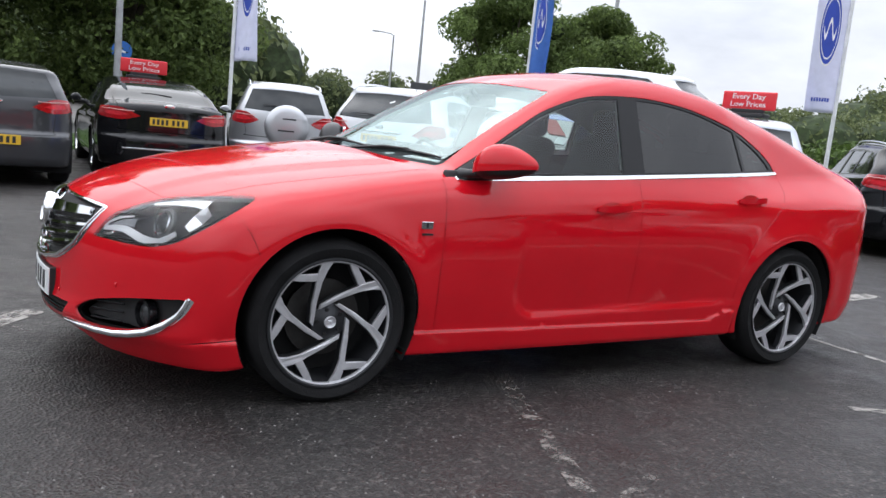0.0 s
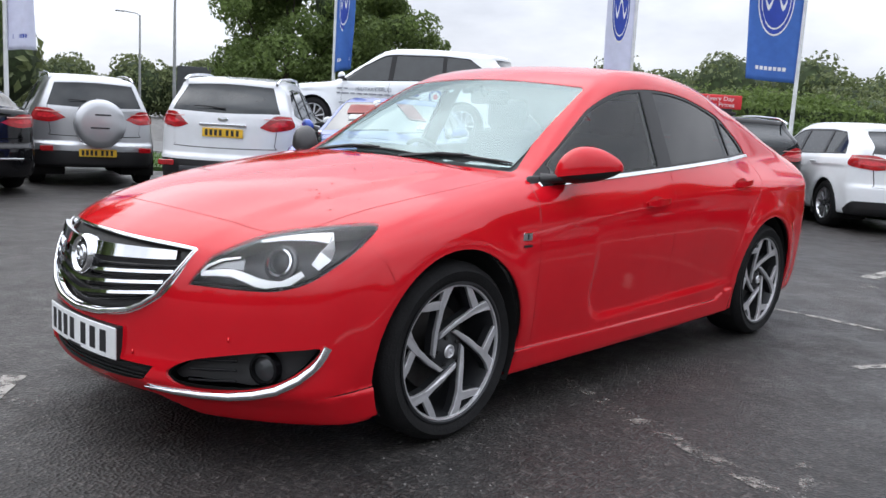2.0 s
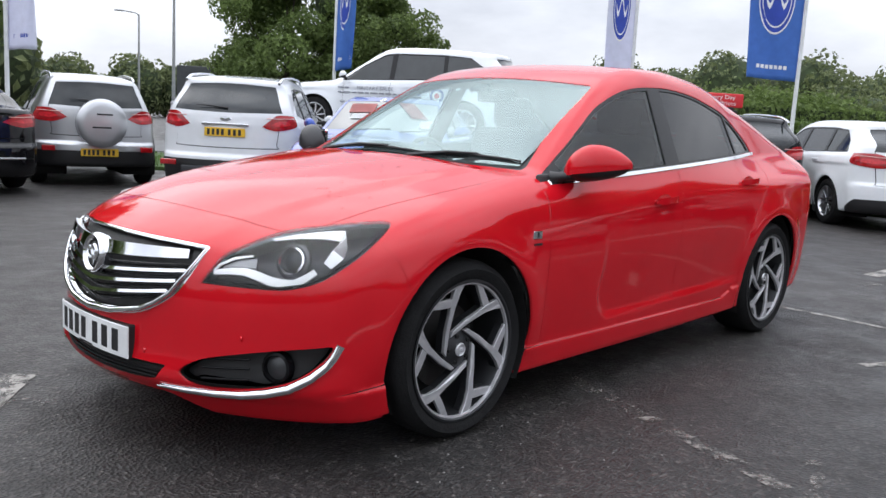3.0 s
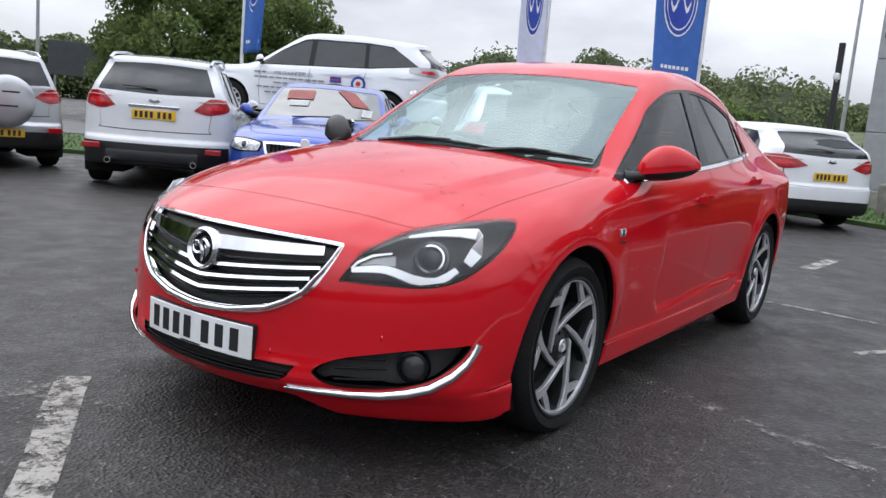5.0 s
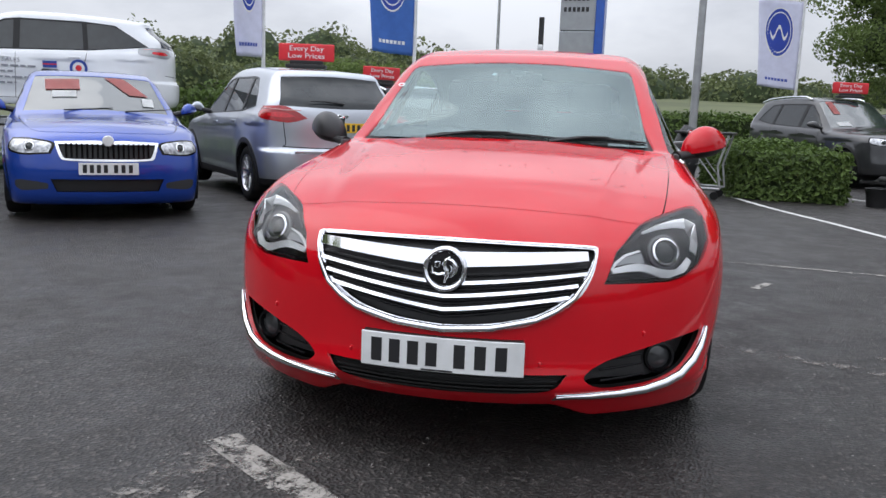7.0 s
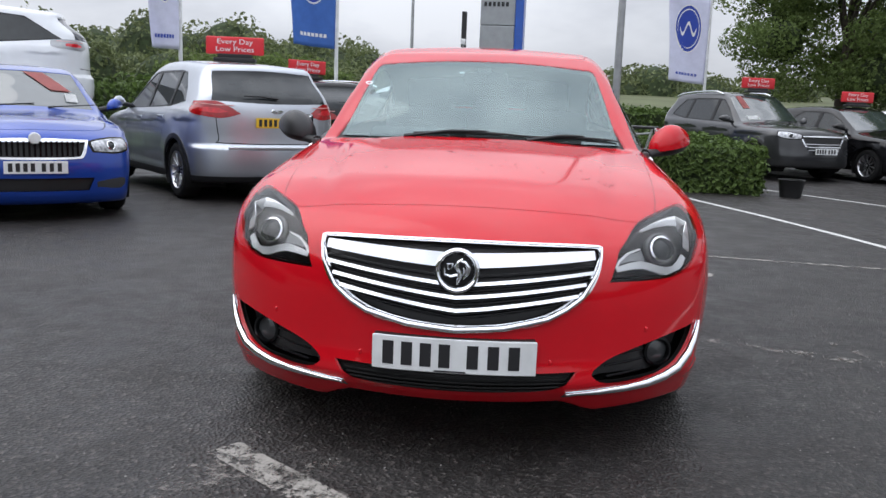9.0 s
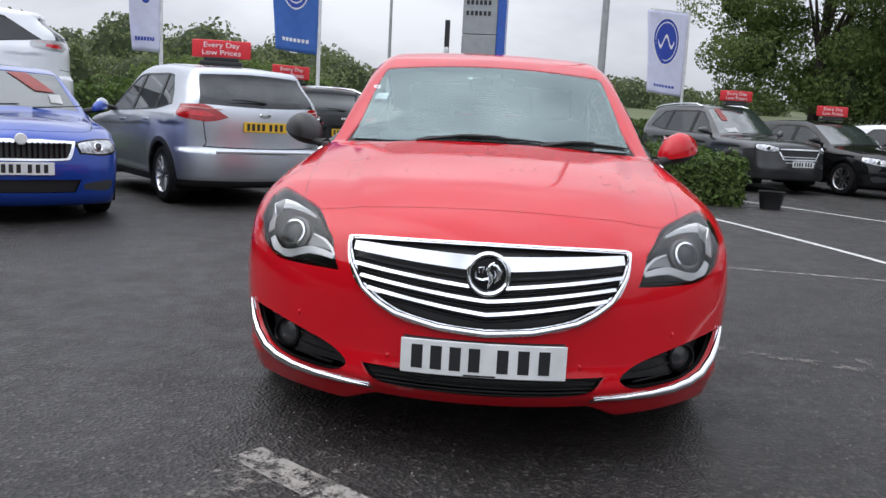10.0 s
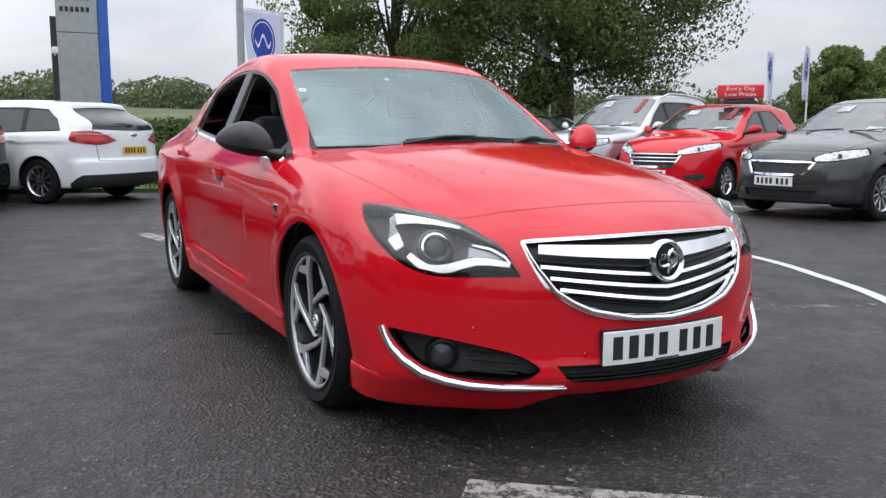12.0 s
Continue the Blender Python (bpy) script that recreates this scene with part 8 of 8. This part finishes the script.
def flag(x, y, heading, blue, top=4.55, w=1.12, h=2.4, wave=0.10, seed=0, furl=1.0):
    """A tall banner on a slim pole with a top arm; the cloth flies along heading."""
    z0 = slope(x, y)
    t = thing("flag_banner", pose(x, y, z0, 0, 0, heading), ("blue" if blue else "white") + " advertising flag with a blue oval, on a white pole", "flag", "flags")
    part("pole", tube([(0, 0, -0.05), (0, 0, top + 0.05)], [0.045, 0.032], 12), POLE_WHITE, t, smooth=60)
    part("top_arm", tube([(0, 0, top), (w * furl * 0.98, 0, top + 0.05)], 0.014, 8), POLE_WHITE, t, smooth=60)
    part("pole_foot", lathe([(0.0, 0.0), (0.16, 0.0), (0.15, 0.06), (0.06, 0.1), (0.05, 0.3)], 18, "z"), STEEL, t, smooth=40)

    def cloth(u, v, off=0.0):
        """u from the pole outwards, v from the top down."""
        a = wave * math.sin(3.4 * u * w + 1.9 * v + seed) * (0.3 + 0.7 * u) * (0.35 + 0.65 * v)
        b = wave * 0.5 * math.sin(7.0 * u + 5.0 * v + seed * 2) * u
        return (0.035 + u * w * furl * (1 - 0.10 * v), a + b + off, top - 0.02 - v * h - 0.05 * u * v * math.sin(seed + 2) + 0.05 * u)
    b = bmesh.new()
    nu, nv = 14, 26
    grid = [[b.verts.new(cloth(i / nu, j / nv)) for j in range(nv + 1)] for i in range(nu + 1)]
    for i in range(nu):
        for j in range(nv):
            b.faces.new((grid[i][j], grid[i + 1][j], grid[i + 1][j + 1], grid[i][j + 1]))
    ob = part("cloth", b, FLAG_BLUE if blue else FLAG_WHITE, t, smooth=80)
    sol = ob.modifiers.new("thickness", "SOLIDIFY")
    sol.thickness = 0.004

    def patch(name, outline, off, mat):
        for sgn in (-1, 1):
            q = bmesh.new()
            cu, cv = sum(p[0] for p in outline) / len(outline), sum(p[1] for p in outline) / len(outline)
            rings = []
            for k in (1.0, 0.66, 0.33):
                rings.append([q.verts.new(cloth(cu + (u - cu) * k, cv + (v - cv) * k, off * sgn)) for u, v in outline])
            mid = q.verts.new(cloth(cu, cv, off * sgn))
            n = len(outline)
            for p0, p1 in zip(rings, rings[1:]):
                for k in range(n):
                    q.faces.new((p0[k], p0[(k + 1) % n], p1[(k + 1) % n], p1[k]))
            for k in range(n):
                q.faces.new((rings[-1][k], rings[-1][(k + 1) % n], mid))
            part(name, q, mat, t, smooth=80)
    oval = lambda ru_, rv_: [(0.5 + ru_ * math.cos(a), 0.36 + rv_ * math.sin(a)) for a in np.linspace(0, 2 * math.pi, 28, endpoint=False)]
    patch("oval_edge", oval(0.335, 0.285), 0.005, PLATE_W)
    patch("oval_rim", oval(0.315, 0.27), 0.007, OVAL_BLUE)
    patch("oval_line", oval(0.275, 0.235), 0.009, PLATE_W)
    patch("oval_field", oval(0.258, 0.222), 0.011, OVAL_BLUE)
    wave_line = [(0.30 + 0.4 * q, 0.36 + 0.07 * math.sin(q * 9.5) - 0.022) for q in np.linspace(0, 1, 12)]
    for sgn in (-1, 1):
        q = bmesh.new()
        lo = [q.verts.new(cloth(u, v, 0.0135 * sgn)) for u, v in wave_line]
        hi = [q.verts.new(cloth(u, v + 0.044, 0.0135 * sgn)) for u, v in wave_line]
        for k in range(11):
            q.faces.new((lo[k], lo[k + 1], hi[k + 1], hi[k]))
        part("oval_stroke", q, PLATE_W, t)
    for k in range(7):
        u = 0.2 + k * 0.09
        patch("text_bar", [(u, 0.885), (u + 0.065, 0.885), (u + 0.065, 0.915), (u, 0.915)], 0.005, PLATE_W if blue else OVAL_BLUE)
    return t


flag(11.6, 6.37, 128, False, seed=0.4, furl=0.5, wave=0.16)
flag(12.94, 3.53, 118, True, seed=1.3, top=4.7, furl=0.9)
flag(18.95, -5.47, 96, False, seed=2.1, top=4.3, h=2.25)
flag(2.19, 13.7, -35, False, seed=0.9, top=4.5, furl=0.45, wave=0.16)
flag(8.41, 11.96, -60, True, seed=2.6, top=4.6, furl=0.34, wave=0.15)
flag(25.5, -13.2, 110, True, seed=1.0, top=4.9)
flag(24.5, -18.6, 110, True, seed=0.2, top=4.9)
flag(22.75, -32.1, 120, False, seed=0.7, top=4.9)
flag(25.25, -32.6, 120, False, seed=1.7, top=4.9)


# ---- posts and lamps ----
def lamp_column(x, y, height, r, label, base=1.2, head=None):
    t = thing("lamp_post", pose(x, y, slope(x, y)), label, "lamp post", "posts")
    part("base_column", tube([(0, 0, -0.05), (0, 0, base)], [r * 1.5, r * 1.5], 16), STEEL, t, smooth=40)
    part("collar", lathe([(r * 1.55, base - 0.02), (r * 1.6, base + 0.02), (r * 1.05, base + 0.12), (r, base + 0.16)], 16, "z"), STEEL, t, smooth=40)
    part("column", tube([(0, 0, base), (0, 0, height)], [r, r * 0.62], 16), STEEL, t, smooth=40)
    if head:
        a = radians(head)
        d = Vector((math.cos(a), math.sin(a), 0))
        arm = part("arm", tube([(0, 0, height - 0.05), tuple(d * 0.25 + Vector((0, 0, height + 0.12))), tuple(d * 1.3 + Vector((0, 0, height + 0.22)))], r * 0.45, 8), STEEL, t, smooth=60)
        part("lantern", moved(box(-0.35, -0.12, -0.06, 0.35, 0.12, 0.06, 0.04, 3), Matrix.Translation(d * 1.6 + Vector((0, 0, height + 0.2))) @ Matrix.Rotation(a, 4, "Z")), STEEL, arm, smooth=40)
    return t


lamp_column(10.6, -2.05, 8.0, 0.072, "grey steel lamp post rising from a hedge", 0.75)
lamp_column(0.1, 14.6, 8.0, 0.075, "grey steel lamp post behind the cars", 1.2)
lamp_column(20.06, 23.0, 9.0, 0.11, "grey steel lamp post beside the road", 1.2)
lamp_column(26.8, 52.5, 10.0, 0.13, "tall street lamp beside the far road", 1.4)
lamp_column(35.8, 4.6, 9.0, 0.09, "thin grey lamp post in the distance", 1.2)
lamp_column(37.0, 55.0, 8.6, 0.11, "street lamp with a long bent arm", 1.4, head=160)
lamp_column(31.0, 66.0, 8.6, 0.11, "street lamp with a long bent arm", 1.4, head=160)


def dark_post(x, y):
    t = thing("camera_post", pose(x, y, slope(x, y)), "slim black post with a small white camera", "post", "posts")
    part("post", box(-0.05, -0.05, 0, 0.05, 0.05, 3.05, 0.01), BLACK, t)
    part("camera_body", moved(box(-0.08, -0.05, -0.06, 0.08, 0.05, 0.06, 0.02), Matrix.Translation((-0.1, 0, 2.45))), POLE_WHITE, t, smooth=40)
    part("bracket", box(-0.06, -0.02, 2.36, 0.0, 0.02, 2.4), POLE_WHITE, t)


dark_post(12.4, 0.83)


def totem(x, y, facing):
    """The tall sign tower: grey panels, a blue spine, and bars where its words stand."""
    t = thing("sign_tower", pose(x, y, slope(x, y), 0, 0, facing + 90), "tall grey sign tower with a bright blue spine", "sign")
    grey = simple("brushed_panel", (0.34, 0.355, 0.37), 0.4, 0.45, vary=0.08)
    blue = simple("tower_blue", (0.012, 0.085, 0.42), 0.35, coat=0.4)
    part("plinth", box(-0.85, -0.35, -0.02, 0.85, 0.35, 0.42, 0.03), simple("concrete", (0.22, 0.21, 0.19), 0.9, vary=0.25, scale=5, bump=0.5, bscale=30), t)
    z = 0.42
    for k, hgt in enumerate((1.16, 1.46, 1.46, 1.46)):
        part("panel", box(-0.38, -0.15, z + 0.006, 0.42, 0.15, z + hgt - 0.006, 0.012, 2), grey, t)
        z += hgt
    part("panel_joint_core", box(-0.36, -0.13, 0.42, 0.42, 0.13, z - 0.02), DARK, t)
    part("blue_spine", box(0.425, -0.19, 0.40, 0.62, 0.19, z + 0.05, 0.02, 2), blue, t)
    for row in range(2):
        for k in range(6):
            part("letter_bar", box(-0.30 + k * 0.10, -0.158, 3.70 - row * 0.24, -0.235 + k * 0.10, -0.146, 3.80 - row * 0.24), INK, t)
    return t


totem(15.0, 0.21, 172)


# concrete edging block beside the tower
def block(x, y, turn, w, d, h):
    t = part("concrete_block", moved(box(-w / 2, -d / 2, 0, w / 2, d / 2, h, 0.03, 2), pose(x, y, slope(x, y), 0, 0, turn)), simple("block_concrete", (0.20, 0.19, 0.17), 0.9, vary=0.3, scale=4, bump=0.5, bscale=40))
    tagged(t, "weathered grey concrete block at the grass edge", "block")


block(13.0, -0.75, 80, 1.3, 0.6, 0.62)


def trolley(x, y, turn):
    t = thing("trolley", pose(x, y, slope(x, y), 0, 0, turn), "wire trolley with a black cover over its end", "trolley")
    for yy in (-0.28, 0.28):
        part("base_rail", tube([(-0.7, yy, 0.16), (0.55, yy, 0.16)], 0.02, 8), STEEL, t, smooth=60)
        part("upright", tube([(0.55, yy, 0.16), (0.50, yy, 0.5), (0.62, yy, 0.95)], 0.016, 8), STEEL, t, smooth=60)
        part("brace", tube([(0.1, yy, 0.75), (0.5, yy, 0.25)], 0.010, 6), STEEL, t, smooth=60)
        part("top_rail", tube([(-0.15, yy, 0.80), (0.60, yy, 0.88)], 0.014, 8), STEEL, t, smooth=60)
        for xx in (-0.62, 0.48):
            part("castor", moved(lathe([(0.0, -0.02), (0.055, -0.02), (0.06, 0), (0.055, 0.02), (0, 0.02)], 16), Matrix.Translation((xx, yy, 0.06))), RUBBER, t, smooth=40)
    for k in range(7):
        x0 = 0.0 + k * 0.09
        part("wire", tube([(x0, -0.28, 0.5), (x0, 0.28, 0.5)], 0.005, 5), STEEL, t)
    part("deck", box(-0.72, -0.3, 0.175, -0.1, 0.3, 0.20, 0.008), STEEL, t)
    b = bmesh.new()
    bmesh.ops.create_uvsphere(b, u_segments=16, v_segments=12, radius=1)
    for v in b.verts:
        n = noise.noise(v.co * 2.2) * 0.25
        v.co = Vector((v.co.x * (0.20 + n * 0.1), v.co.y * (0.26 + n * 0.1), max(-0.42, v.co.z * 0.46))) * (1 + n * 0.3)
    part("cover", moved(b, Matrix.Translation((-0.02, 0, 0.60))), simple("black_sheet", (0.02, 0.021, 0.023), 0.5, bump=0.3), t, "loose black cover", smooth=70)
    part("cover_top", moved(box(-0.2, -0.3, -0.02, 0.62, 0.3, 0.02, 0.015), Matrix.Translation((0.05, 0, 0.96))), BLACK, t, smooth=40)


trolley(8.25, -1.75, 255)


def tub(x, y):
    tagged(part("planter_tub", moved(lathe([(0.15, 0), (0.19, 0.26), (0.2, 0.27), (0.17, 0.27), (0.13, 0.03)], 20, "z"), pose(x, y, slope(x, y))), BLACK, smooth=40), "black plastic tub beside the hedge", "tub")


tub(8.1, -4.45)


# display ramp under the raised car
def ramp():
    m = pose(7.60, 8.85, slope(7, 8), 0, 0, 118 + 180)
    t = thing("display_ramp", m, "grey steel display ramp with legs and cross rails", "ramp")
    top = RAMP_Z
    for y in (-0.80, 0.80):
        part("track", box(-2.1, y - 0.22, top - 0.09, 2.15, y + 0.22, top - 0.002, 0.01), STEEL, t)
        part("approach_track", moved(box(-1.0, -0.2, -0.04, 1.0, 0.2, 0.04, 0.01), Matrix.Translation((-3.0, y, top * 0.5 - 0.03)) @ Matrix.Rotation(radians(-23), 4, "Y")), STEEL, t)
        for x in (-2.0, -0.7, 0.7, 2.05):
            part("leg", box(x - 0.04, y - 0.04, -0.02, x + 0.04, y + 0.04, top - 0.09), STEEL, t)
            part("foot_plate", box(x - 0.12, y - 0.12, 0.0, x + 0.12, y + 0.12, 0.012), STEEL, t)
        for x in (-2.0, -0.7, 0.7):
            part("brace", tube([(x, y, 0.1), (x + 1.3, y, top - 0.12)], 0.02, 6), STEEL, t)
    for x in (-2.0, -0.7, 0.7, 2.05):
        part("cross_rail", box(x - 0.03, -0.8, top - 0.2, x + 0.03, 0.8, top - 0.12), STEEL, t)


ramp()


def round_sign(x, y, z):
    t = thing("road_sign", pose(x, y, slope(x, y), 0, 0, -12), "round blue road sign with a white arrow on a grey post", "sign")
    part("post", tube([(0, 0.03, 0), (0, 0.03, z + 0.2)], 0.035, 10), STEEL, t, smooth=60)
    part("sign_face", moved(lathe([(0, -0.01), (0.3, -0.01), (0.3, 0.01), (0, 0.01)], 32), Matrix.Translation((0, 0, z))), simple("sign_blue", (0.02, 0.13, 0.45), 0.4), t, smooth=40)
    part("sign_arrow", moved(box(-0.18, -0.016, -0.03, 0.12, -0.008, 0.03), Matrix.Translation((0, 0, z)) @ Matrix.Rotation(radians(20), 4, "Y")), PLATE_W, t)
    part("arrow_head", moved(plate_of([(-0.22, 0), (-0.08, 0.1), (-0.08, -0.1)], 0.006), Matrix.Translation((0, -0.016, z)) @ Matrix.Rotation(radians(20), 4, "Y")), PLATE_W, t)


round_sign(1.6, 24.0, 2.45)


def dark_board(x, y):
    t = thing("sign_board", pose(x, y, slope(x, y), 0, 0, -30), "back of a dark road sign board on two posts", "sign")
    part("board", box(-1.1, -0.03, 1.6, 1.1, 0.03, 3.1, 0.02), simple("sign_back", (0.07, 0.075, 0.08), 0.6), t)
    for x0 in (-0.8, 0.8):
        part("post", tube([(x0, 0.06, 0), (x0, 0.06, 3.1)], 0.05, 10), STEEL, t, smooth=60)


dark_board(17.5, 33.0)
